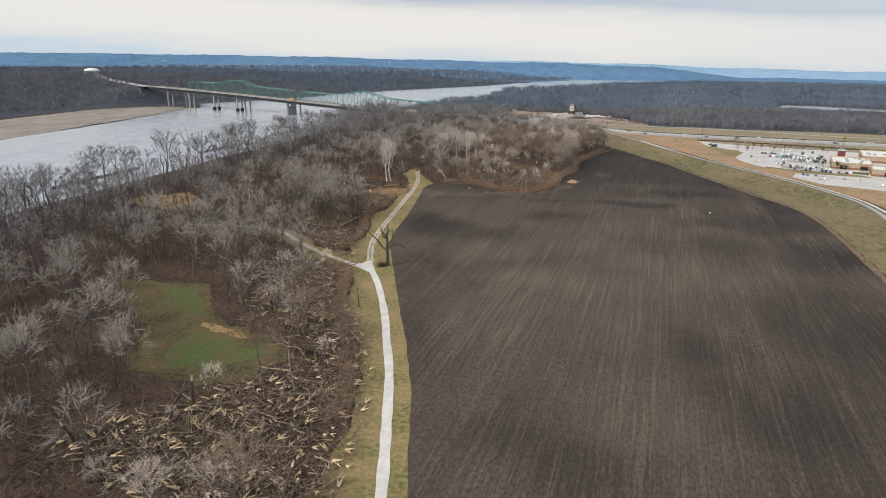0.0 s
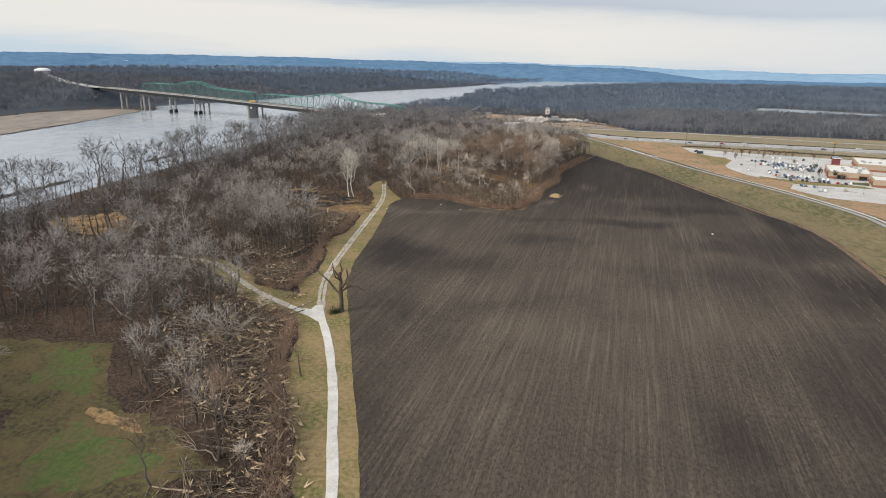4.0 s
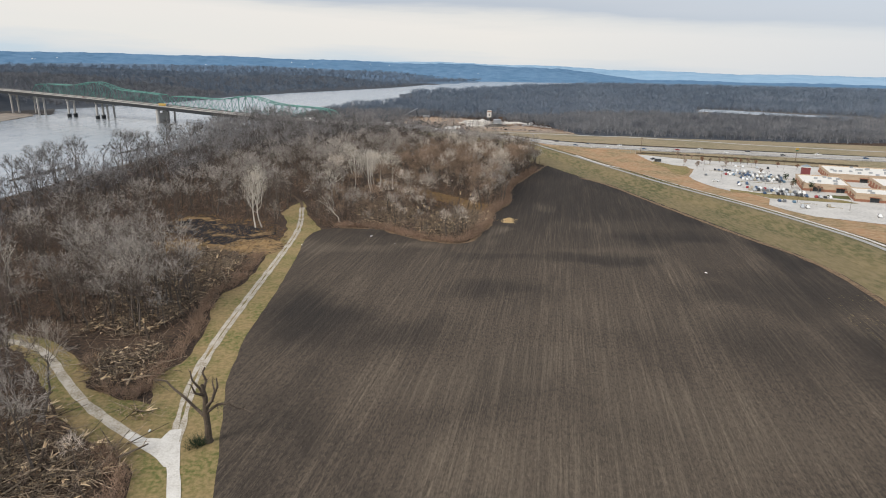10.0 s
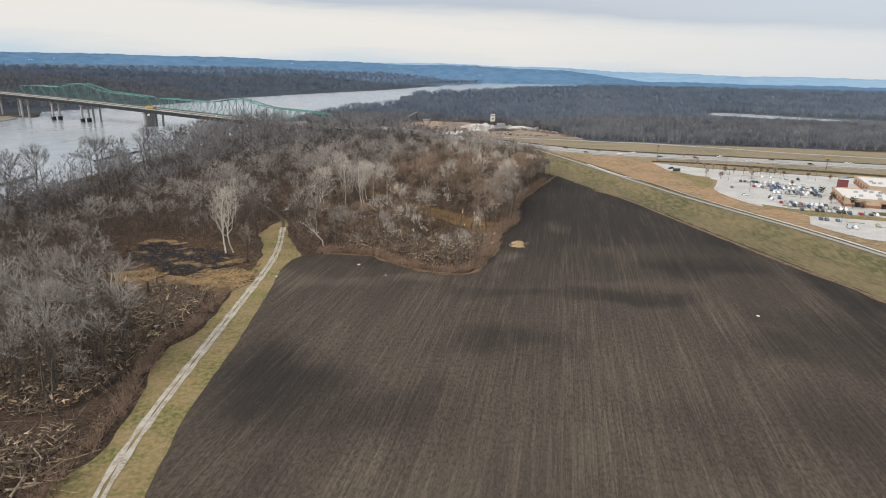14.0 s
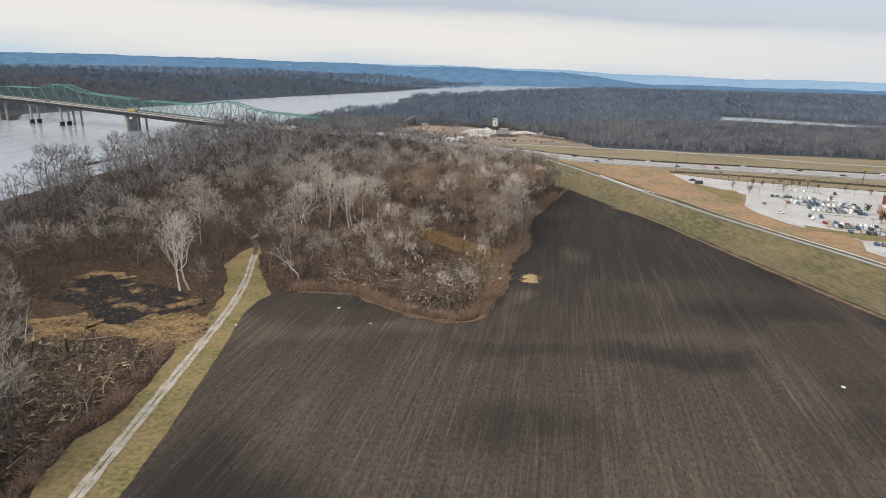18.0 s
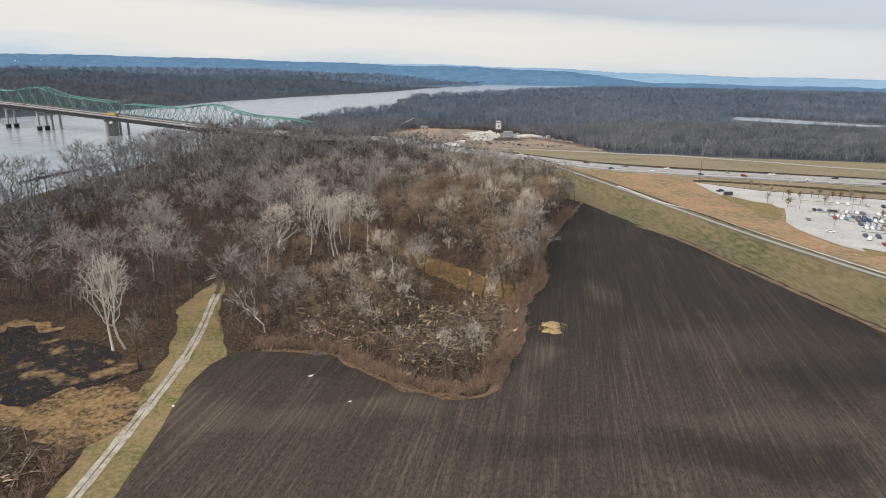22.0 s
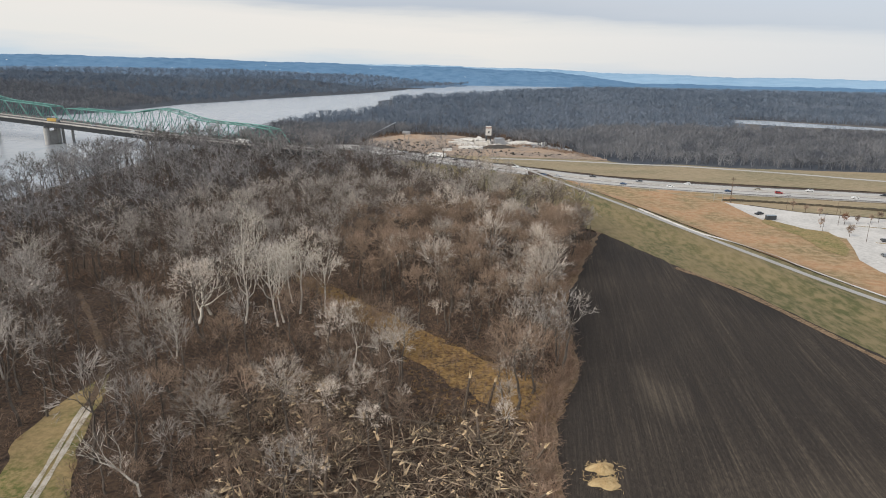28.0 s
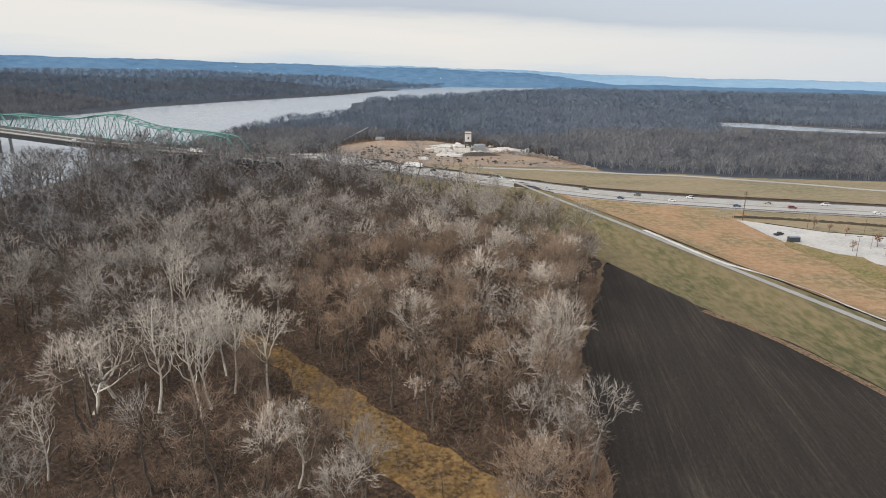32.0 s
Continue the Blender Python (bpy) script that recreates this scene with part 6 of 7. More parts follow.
lone_tree("fallen_tree", 951, -84, 358, 0.8, "half-fallen pale tree with bent limbs beside the lane", P["bare_wood"], P["grey_dead"], lean=(40, -35), turn=200, tall=14, limbs=7, forks=3, sprays=3, twigs=4, wide=0.45, stem=0.2, crook=2.4)
lone_tree("fallen_tree", 952, -87, 272, 0.75, "dark fallen tree across the grass at the fork", P["dead_bark"], P["dead_bark"], lean=(10, 82), turn=150, tall=17, limbs=7, forks=4, sprays=3, twigs=4, wide=0.3, stem=0.3, crook=1.6)
lone_tree("fallen_tree", 953, 4, 438, 0.8, "uprooted pale tree lying among splintered timber", P["bare_wood"], P["grey_dead"], lean=(60, 30), turn=80, tall=16, limbs=7, forks=3, sprays=3, twigs=4, wide=0.4, stem=0.3, crook=2.0)
lone_tree("fallen_tree", 954, -66, 178, 0.8, "uprooted tree lying in storm debris with bare limbs", P["bare_wood"], P["grey_dead"], lean=(65, -20), turn=10, tall=18, limbs=7, forks=3, sprays=3, twigs=4, wide=0.4, stem=0.3, crook=2.0)
lone_tree("fallen_tree", 955, -58, 160, 0.8, "toppled tree with broken pale limbs in storm debris", P["bare_wood"], P["grey_dead"], lean=(-58, 40), turn=120, tall=17, limbs=7, forks=3, sprays=3, twigs=4, wide=0.4, stem=0.25, crook=2.2)
for x, y, s in ((68.5, 723, 0.55), (73.7, 722, 0.6), (79, 705, 0.6), (39, 729, 0.9), (44, 708, 0.95), (52, 712, 0.8)):
    k = int(r.integers(len(TREES)))
    t = tagged(new("bare_tree"), "slender bare tree at the foot of the levee", "tree", "trees by the levee")
    t.matrix_world = pose(x, y, float(land(x, y)) - 0.1, 0, 0, r.uniform(0, 360)) @ Matrix.Scale(s, 4)
    part("trunk", TREE_MESH[k][0], t)
    part("crown", TREE_MESH[k][1], t)


# ---- field oddments ----
def mound(name, x, y, rx, ry, h, mat, label, category, seed=0, turn=0.0, parent=None):
    n, m = 28, 7
    v, f = [(0, 0, h)], []
    for k in range(1, m + 1):
        s = k / m
        for a in range(n):
            th = a * 2 * math.pi / n
            wob = 1 + 0.16 * math.sin(3 * th + seed) + 0.11 * math.sin(5 * th + 2 * seed)
            v.append((rx * s * wob * math.cos(th), ry * s * wob * math.sin(th), h * (1 - s**1.6) * (1 + 0.25 * math.sin(7 * th + 5 * s + seed)) - 0.05 * (k == m)))
    for a in range(n):
        f.append((0, 1 + a, 1 + (a + 1) % n))
        for k in range(m - 1):
            b0, b1 = 1 + k * n, 1 + (k + 1) * n
            f += [(b0 + a, b1 + a, b1 + (a + 1) % n), (b0 + a, b1 + (a + 1) % n, b0 + (a + 1) % n)]
    ob = tagged(new(name, mesh_of(name, v, f, mat, smooth=True)), label, category)
    ob.matrix_world = pose(x, y, max(0.1, float(land(x, y)) + 0.1), 0, 0, turn)
    return ob


for x, y, rx, ry, h, lab in ((36.7, 454.2, 3.0, 2.0, 1.2, "pale tan straw heap lying in the tilled field"), (36.2, 449.6, 3.2, 2.1, 0.7, "flattened pale straw heap beside a taller one")):
    heap = mound("straw_mound", x, y, rx, ry, h, M["pale_straw"], lab, "straw", x)
    qs = np.random.default_rng(int(y))
    a_ = np.column_stack([qs.normal(0, 0.55 * rx, 150), qs.normal(0, 0.55 * ry, 150), np.zeros(150)])
    a_[:, 2] = 0.75 * h * np.clip(1 - (a_[:, 0] / rx) ** 2 - (a_[:, 1] / ry) ** 2, 0, 1)
    part("loose_straw", mesh_of("loose_straw", *spikes(a_, a_ + np.column_stack([qs.normal(0, 0.7, (150, 2)), qs.uniform(0.05, 0.7, 150)]), np.full(150, 0.09)), M["pale_straw"]), heap)["kind"] = "stuff"
for x, y, s in ((-34.4, 418, 0.55), (108.3, 366.5, 0.45), (-22, 405, 0.25), (-67, 249, 0.35), (-64.8, 402, 0.3)):
    q = np.random.default_rng(int(abs(x * 10)))
    v, f = box(-s, s, -s * 0.6, s * 0.6, 0, s * 0.5)
    v = v * (1 + q.normal(0, 0.25, v.shape))
    v[:, 2] = np.maximum(v[:, 2], 0)
    ob = tagged(new("litter_bag", mesh_of("litter_bag", v, f, P["white"])), "crumpled white sheet of litter on the ground", "litter")
    ob.matrix_world = pose(x, y, 0.15, 0, 0, x * 31 % 180)
sheet("puddle", np.array([(-37.5, 431.5), (-36, 433.2), (-34, 432.6), (-33.5, 431.2), (-35.4, 430.6)], float), plain("puddle_water", (0.12, 0.12, 0.12), 0.05, spec=0.8), 0.14, 2, "shallow puddle at the field's edge", "puddle", flat=True)
weed = [spikes(np.zeros((4, 3)), np.array([[0.12, 0.5, 0.2], [-0.1, 0.35, 0.25], [0.1, -0.5, 0.2], [-0.15, -0.4, 0.22]]), np.full(4, 0.11))]
wx_ = []
for lane in range(9):
    q = np.random.default_rng(800 + lane)
    line = curve_through([(116 + 2.3 * lane, 196), (119.5 + 2.3 * lane, 217), (123 + 2.3 * lane, 238), (129 + 2.3 * lane, 270), (134 + 2.3 * lane, 302), (143 + 2 * lane, 343)], 0.4)
    gate = wavy(line[:, 1], line[:, 1] * 0 + 3.0 * lane, 3.5, lane) + q.normal(0, 0.5, len(line))
    wx_.append(line[gate > 0.35 + 0.25 * (lane % 3)] + q.normal(0, 0.16, (int((gate > 0.35 + 0.25 * (lane % 3)).sum()), 2)))
pts = np.vstack(wx_)
pts = pts[inside(pts[:, 0], pts[:, 1], FIELD)]
plant("field_weeds", weed, pts, np.random.default_rng(9).uniform(0.4, 0.9, len(pts)), "rows of pale dead weeds in the tilled field", "weeds", material("yellow_weeds", ((0.33, 0.26, 0.12), (0.22, 0.18, 0.08), (0.42, 0.34, 0.17)), (0.2, 1.0), bump=0), 64)

# tufts of dry grass in the clearings
tuft_g = [slivers(np.random.default_rng(5).normal(0, 0.5, (9, 3)) * [1, 1, 0], np.random.default_rng(6).normal(0, 0.7, (9, 3)) * [1, 1, 0] + [0, 0, 0.6], np.full(9, 0.06))]
pts = np.vstack([scatter(CLEARINGS[1], 2.2, 811), scatter(CLEARINGS[2], 1.9, 812)])
plant("grass_tufts", tuft_g, pts, r.uniform(0.4, 1.1, len(pts)), "tufts of dry tan grass in the clearings", "grass", M["straw"], 65)
pts = np.vstack([scatter(CLEARINGS[1], 4.2, 821), scatter(CLEARINGS[2], 2.5, 822)])
plant("clearing_brush", shrub, pts, r.uniform(0.3, 0.75, len(pts)), "low brown brush in the clearings", "undergrowth", M["brush"], 66)


# ---- vehicles ----
def lofted(profile, half_of, bevel=0.0):
    """A body from a side profile (x, z) and its half width at each point."""
    n = len(profile)
    v = [(x, -half_of(x, z), z) for x, z in profile] + [(x, half_of(x, z), z) for x, z in profile]
    bm = bmesh.new()
    bv = [bm.verts.new(p) for p in v]
    bm.faces.new(bv[:n])
    bm.faces.new(bv[n:][::-1])
    for k in range(n):
        q = (k + 1) % n
        bm.faces.new((bv[k], bv[k + n], bv[q + n], bv[q]))
    bmesh.ops.recalc_face_normals(bm, faces=bm.faces)
    return bm


def bm_mesh(name, bm, mat, smooth=False):
    me = bpy.data.meshes.new(name)
    bm.to_mesh(me)
    bm.free()
    me.materials.append(mat)
    return me


def wheel_mesh():
    v, f = prisms([(0, -0.11, 0)], [(0, 0.11, 0)], 0.33, 0.33, 12)
    caps = np.array([[0, k, k + 1] for k in range(1, 11)])
    return mesh_of("wheel", v, np.vstack([f, caps, caps + 12]), P["tyre"])


def car_meshes(kind):
    half = lambda x, z: 0.88 - 0.16 * max(0.0, z - 0.85) / 0.6
    if kind == "sedan":
        body = [(-2.25, 0.25), (2.25, 0.25), (2.3, 0.55), (2.15, 0.78), (1.0, 0.92), (0.3, 1.40), (-1.0, 1.43), (-1.75, 1.0), (-2.25, 0.95), (-2.3, 0.5)]
        glass = [(0.96, 0.94), (0.34, 1.37), (-1.0, 1.395), (-1.66, 1.0)]
    elif kind == "suv":
        body = [(-2.3, 0.3), (2.3, 0.3), (2.35, 0.65), (2.2, 0.95), (1.15, 1.05), (0.55, 1.68), (-2.0, 1.72), (-2.3, 1.1), (-2.35, 0.6)]
        glass = [(1.08, 1.08), (0.58, 1.64), (-1.95, 1.67), (-2.2, 1.12)]
    else:
        body = [(-2.75, 0.4), (2.75, 0.4), (2.8, 0.75), (2.65, 1.05), (1.4, 1.12), (0.85, 1.75), (-0.6, 1.78), (-0.75, 1.12), (-2.7, 1.1), (-2.8, 0.7)]
        glass = [(1.32, 1.15), (0.88, 1.71), (-0.58, 1.73), (-0.68, 1.16)]
    return bm_mesh("body", lofted(body, half), PAINT), bm_mesh("glasshouse", lofted(glass, lambda x, z: half(x, z) + 0.015), P["glass"]), glass


WHEEL = wheel_mesh()
KINDS = {}
for kind, words in (("sedan", "saloon car"), ("suv", "sport utility car"), ("pickup", "pickup truck")):
    b, g, _ = car_meshes(kind)
    proto = tagged(new("car"), f"parked {words} with dark windows", "car", "parked cars")
    part("body", b, proto)
    part("glasshouse", g, proto, "dark glass")
    for x in (-1.4, 1.45):
        for y in (-0.8, 0.8):
            part("wheel", WHEEL, proto, m=pose(x, y, 0.33))
    KINDS[kind] = proto
LOT_Z = 0.2
rv = np.random.default_rng(31)
used = set()


def place_car(x, y, turn, z=LOT_Z, label=None, group=None, kind=None):
    kind = kind or rv.choice(["sedan", "suv", "suv", "sedan", "pickup"])
    m = pose(x, y, z, 0, 0, turn)
    if kind not in used:
        used.add(kind)
        c = KINDS[kind]
        c.matrix_world = m
    else:
        c = copy_thing(KINDS[kind], m)
    if label:
        tagged(c, label, "car", group)
    return c


# rows of the car park run along u; v points away from the levee
U, V = np.array([0.93, -0.37]), np.array([0.37, 0.93])
LOT_ROWS = [(222, 634, 42, 0.8), (226, 618, 52, 0.9), (224, 611, 52, 0.92), (229, 596, 46, 0.95), (227, 589, 40, 0.92), (216, 572, 14, 0.4), (215, 556, 28, 0.95), (213, 548.5, 38, 0.95), (217, 536, 42, 0.85), (214, 511, 16, 0.5), (232, 499, 12, 0.4), (216, 494, 14, 0.35), (250, 470, 40, 0.3), (244, 462, 40, 0.35), (240, 656, 46, 0.3), (222, 676, 40, 0.08)]
for x0, y0, length, full in LOT_ROWS:
    for k in range(int(length / 2.75)):
        if rv.random() < full:
            p = np.array([x0, y0]) + U * (k * 2.75) + rv.normal(0, 0.12, 2)
            if not inside(np.array([p[0]]), np.array([p[1]]), np.array([(247, 548), (262, 511), (340, 480), (360, 640), (262, 604)], float))[0]:
                place_car(p[0], p[1], math.degrees(math.atan2(V[1], V[0])) + (180 if rv.random() < 0.5 else 0) + rv.normal(0, 1.5))
for x, y, a in ((206.5, 607, 70), (214, 566, 55), (203, 580, -35), (192.5, 690, 20), (232, 628, 10), (256, 600, 0)):
    place_car(x, y, a)

# vehicles on the highway
hp = HIGHWAY[:, :2]
hd_ = np.gradient(hp, axis=0)
hd_ /= np.linalg.norm(hd_, axis=1, keepdims=True)
hn_ = np.stack([-hd_[:, 1], hd_[:, 0]], axis=1)
for i, off in ((4, -9), (7, 9), (9, -5.5), (12, 5.5), (15, -9), (17, 9), (18, 5.5), (20, -9), (21, -5.5), (23, 9), (25, -9), (26, 5.5), (28, -5.5), (29, 9), (31, -9), (33, 5.5), (34, -5.5), (36, 9), (38, -9), (40, 5.5), (43, -9), (46, 9), (50, -5.5), (54, 9), (58, -9), (63, 5.5)):
    if i < len(hp):
        p = hp[i] + hn_[i] * off
        place_car(p[0], p[1], math.degrees(math.atan2(hd_[i, 1], hd_[i, 0])) + (180 if off > 0 else 0), HIGHWAY[i, 2] + 0.12, "car driving on the pale highway", "cars on the highway")
for s, o, a in ((60, 10, 0), (-40, 16, 180), (180, 15, 0), (-160, 10, 180), (240, 10, 0), (120, 16, 180)):
    q = at_bridge(s, o, float(deck_z(s)))
    place_car(q[0], q[1], math.degrees(math.atan2(wayv[1], wayv[0])) + a, q[2] + 0.02, "car crossing the river on the bridge", "cars on the bridge")


def lorry(x, y, z, turn, box_mat, label):
    t = tagged(new("lorry"), label, "truck")
    t.matrix_world = pose(x, y, z, 0, 0, turn)
    part("trailer", mesh_of("trailer", *box(-9, 4.2, -1.25, 1.25, 1.1, 4.0), box_mat), t)
    part("cab", bm_mesh("cab", lofted([(4.7, 0.5), (7.2, 0.5), (7.3, 1.5), (6.9, 2.6), (6.2, 3.2), (4.7, 3.4)], lambda x, z: 1.2), PAINT), t)
    part("chassis", mesh_of("chassis", *box(-8.8, 6.5, -0.5, 0.5, 0.6, 1.1), P["dark"]), t)
    for wx in (-8, -6.7, 3.2, 4.3, 6.3):
        for wy in (-1.05, 1.05):
            w = part("wheel", WHEEL, t)
            w.matrix_local = pose(wx, wy, 0.5) @ Matrix.Scale(1.5, 4)


i = 10
lorry(hp[i][0] + hn_[i][0] * 9, hp[i][1] + hn_[i][1] * 9, HIGHWAY[i, 2] + 0.12, math.degrees(math.atan2(hd_[i, 1], hd_[i, 0])) + 180, P["white"], "white articulated lorry on the highway")
q = at_bridge(10, 15.5, float(deck_z(10)))
lorry(q[0], q[1], q[2] + 0.02, math.degrees(math.atan2(wayv[1], wayv[0])), P["yellow"], "yellow articulated lorry crossing the bridge")
q = at_bridge(255, 15.5, float(deck_z(255)))
lorry(q[0], q[1], q[2] + 0.02, math.degrees(math.atan2(wayv[1], wayv[0])), P["white"], "white articulated lorry crossing the bridge")

# highway furniture
ribbon("median_barrier", HIGHWAY, 0.6, M["concrete"], 1.0, "grey concrete median barrier", "barrier", height=hz, drop=0.95)
for off in (-15.0, 15.0):
    ribbon("highway_shoulder", HIGHWAY, 2.6, M["asphalt"], 0.112, "darker asphalt shoulder of the highway", "road", height=hz, shift=off)
for off in (-3.6, 3.6):
    ribbon("lane_stain", HIGHWAY, 2.0, plain("tyre_worn_concrete", (0.24, 0.22, 0.20), 0.9), 0.108, "darker tyre-worn lane of the highway", "road", height=hz, shift=off)
for off in (-13.4, -1.6, 1.6, 13.4):
    ribbon("lane_line", HIGHWAY, 0.22, P["white"], 0.12, "painted white edge line of the highway", "road marking", height=hz, shift=off)


def pole(name, x, y, h, r0, mat, label, category="pole"):
    p = tagged(new(name), label, category)
    z = float(land(x, y))
    p.matrix_world = pose(x, y, z)
    part("shaft", mesh_of("shaft", *prisms([(0, 0, -0.3)], [(0, 0, h)], r0, r0 * 0.6, 8), mat), p)
    return p


p = pole("utility_pole", 190.8, 722, 16.5, 0.26, P["brown_pole"], "tall brown utility pole with cross-arms")
for k, h in enumerate((15.8, 14.9)):
    part("cross_arm", mesh_of("cross_arm", *box(-1.3, 1.3, -0.08, 0.08, h - 0.1, h + 0.1), P["brown_pole"]), p)
for x, y, h in ((187, 725, 6.5), (183.5, 729, 6.5), (152, 757, 4)):
    pole("sign_post", x, y, h, 0.14, P["galv"], "short grey post beside the highway")
p = pole("sign_pole", 317, 681, 13, 0.3, P["brown_pole"], "tall pole with a yellow and green sign", "sign")
part("sign_panel", mesh_of("sign_panel", *box(-1.2, 1.2, -0.2, 0.2, 11.4, 13.2), P["yellow"]), p, "yellow panel")
part("sign_panel", mesh_of("sign_panel", *box(-1.2, 1.2, -0.2, 0.2, 10.3, 11.2), P["sign_green"]), p, "green panel")
for x, y in ((214, 700), (238, 690), (222, 664), (252, 664), (214, 630), (240, 622), (212, 592), (236, 572), (222, 528), (222, 505), (243, 486), (262, 648), (285, 640), (206, 652)):
    l = pole("car_park_lamp", x, y, 9.5, 0.11, P["brown_pole"], "brown car park lamp post with twin heads", "lamp")
    l["group"] = "car park lamps"
    part("lamp_head", mesh_of("lamp_head", *box(-1.3, -0.5, -0.2, 0.2, 9.35, 9.55), P["dark"]), l)
    part("lamp_head", mesh_of("lamp_head", *box(0.5, 1.3, -0.2, 0.2, 9.35, 9.55), P["dark"]), l)
    part("arm", mesh_of("arm", *box(-0.6, 0.6, -0.05, 0.05, 9.4, 9.5), P["brown_pole"]), l)

# hedge behind the car park
hl = curve_through([(189, 729), (222, 720), (260, 706), (295, 690), (323, 678), (360, 660)], 1.5)
n = len(hl)
hv = np.random.default_rng(44)
rows_ = [np.column_stack([hl + [-0.7, -0.7], np.zeros(n)]), np.column_stack([hl + [-0.5, -0.5], 1.1 + hv.uniform(0, 0.6, n)]), np.column_stack([hl + [0.6, 0.6], 1.1 + hv.uniform(0, 0.6, n)]), np.column_stack([hl + [0.9, 0.9], np.zeros(n)])]
tagged(new("hedge", mesh_of("hedge", np.concatenate(rows_), [(a * n + i, (a + 1) * n + i, (a + 1) * n + i + 1, a * n + i + 1) for a in range(3) for i in range(n - 1)], P["hedge"])), "low dark clipped hedge between highway and car park", "hedge")


def small_tree(x, y, s, leaf, label, group):
    t = tagged(new("ornamental_tree"), label, "tree", group)
    t.matrix_world = pose(x, y, LOT_Z - 0.05, 0, 0, x * 53 % 360) @ Matrix.Scale(s, 4)
    q = np.random.default_rng(int(x * 10))
    part("trunk", mesh_of("trunk", *prisms([(0, 0, 0), (0, 0, 1.4)], [(0, 0, 1.4), (0.1, 0, 3.2)], [0.11, 0.08], [0.08, 0.03], 6), M["bark"]), t)
    n = 90
    d = q.normal(0, 1, (n, 3))
    d /= np.linalg.norm(d, axis=1, keepdims=True)
    a = np.array([0, 0, 2.9]) + d * q.uniform(0.2, 1.1, (n, 1)) * [1, 1, 1.2]
    part("crown", mesh_of("crown", *spikes(a, a + d * q.uniform(0.3, 0.8, (n, 1)), q.uniform(0.08, 0.2, n)), leaf), t)


for k, (x, y) in enumerate(((219, 702), (222, 694), (226, 687), (227.5, 667), (235, 668), (244, 670), (250, 672), (257.5, 669.5), (262, 668), (266, 664), (270, 658), (285.5, 651), (240, 648), (296, 640), (210, 660), (213, 641), (252, 612), (246, 556), (250, 550), (256, 541))):
    rusty = k in (3, 7, 8, 10, 11, 13)
    small_tree(x, y, 1.25 + 0.3 * (k % 3 == 0), P["rust_leaf"] if rusty else M["dark_twig"], "small ornamental tree with rusty leaves in the car park" if rusty else "small bare ornamental tree in the car park", "car park trees")
for x, y in ((247, 556), (252, 543), (254, 580)):
    small_tree(x, y, 1.7, P["evergreen"], "dark evergreen beside the shop wall", "evergreens by the shop")

# islands and drives of the car park
for x0, y0, length in ((220, 628, 26), (229, 604, 40), (222, 581, 30), (214, 542, 12), (226, 505, 10), (230, 663, 40), (236, 494, 9)):
    a = np.array([x0, y0]) - U * 2
    b = a + U * length
    isl = np.array([a, a + V * 1.6, b + V * 1.6, b])
    sheet("planted_island", isl, M["verge"], 0.24, 4, "narrow dry grass island in the car park", "grass")
    ring = np.array([a - U * 0.2 - V * 0.2, a - U * 0.2 + V * 1.8, b + U * 0.2 + V * 1.8, b + U * 0.2 - V * 0.2])
    sheet("island_kerb", ring, P["white"], 0.22, 4, "pale kerb round a car park island", "kerb")
sheet("lot_lawn", np.array([(190, 680), (200, 656), (208, 650), (206, 638), (198, 618), (188, 606), (184, 615), (188, 640), (184, 670)], float), M["verge"], 0.23, 5, "olive lawn between prairie and car park drive", "grass", noise_edge=0.5)
sheet("lawn_strip", np.array([(197, 540), (206, 536), (213, 520), (236, 513), (262, 505), (258, 516), (234, 527), (212, 540), (200, 551)], float), M["verge"], 0.22, 5, "strip of grass dividing the car park", "grass", noise_edge=0.3)
sheet("shop_lawn", np.array([(257, 533), (270, 530), (264, 518), (254, 524)], float), M["green"], 0.24, 4, "bright green lawn in front of the shop", "grass")
for x0, y0, length in [(r_[0] - 1.4, r_[1] + 2.6, r_[2]) for r_ in LOT_ROWS]:
    for k in range(0, int(length / 2.75) + 1):
        c = np.array([x0, y0]) + U * (k * 2.75)
        a, b = c - V * 5.0, c
        if k % 1 == 0 and inside(np.array([c[0]]), np.array([c[1]]), LOT)[0]:
            v = [(*(a - U * 0.07), 0), (*(a + U * 0.07), 0), (*(b + U * 0.07), 0), (*(b - U * 0.07), 0)]
            if k == 0:
                mark_v, mark_f = [], []
            n0 = len(mark_v)
            mark_v += [(p[0], p[1], 0.185) for p in v]
            mark_f.append((n0, n0 + 1, n0 + 2, n0 + 3))
    tagged(new("bay_lines", mesh_of("bay_lines", mark_v, mark_f, P["white"])), "painted white parking bay lines", "road marking", kind="structure")


# ---- shops ----
def on_lot(o, v):
    v = np.asarray(v, float)
    return np.column_stack([np.array(o)[None] + v[:, :1] * U + v[:, 1:2] * V, v[:, 2] + LOT_Z])


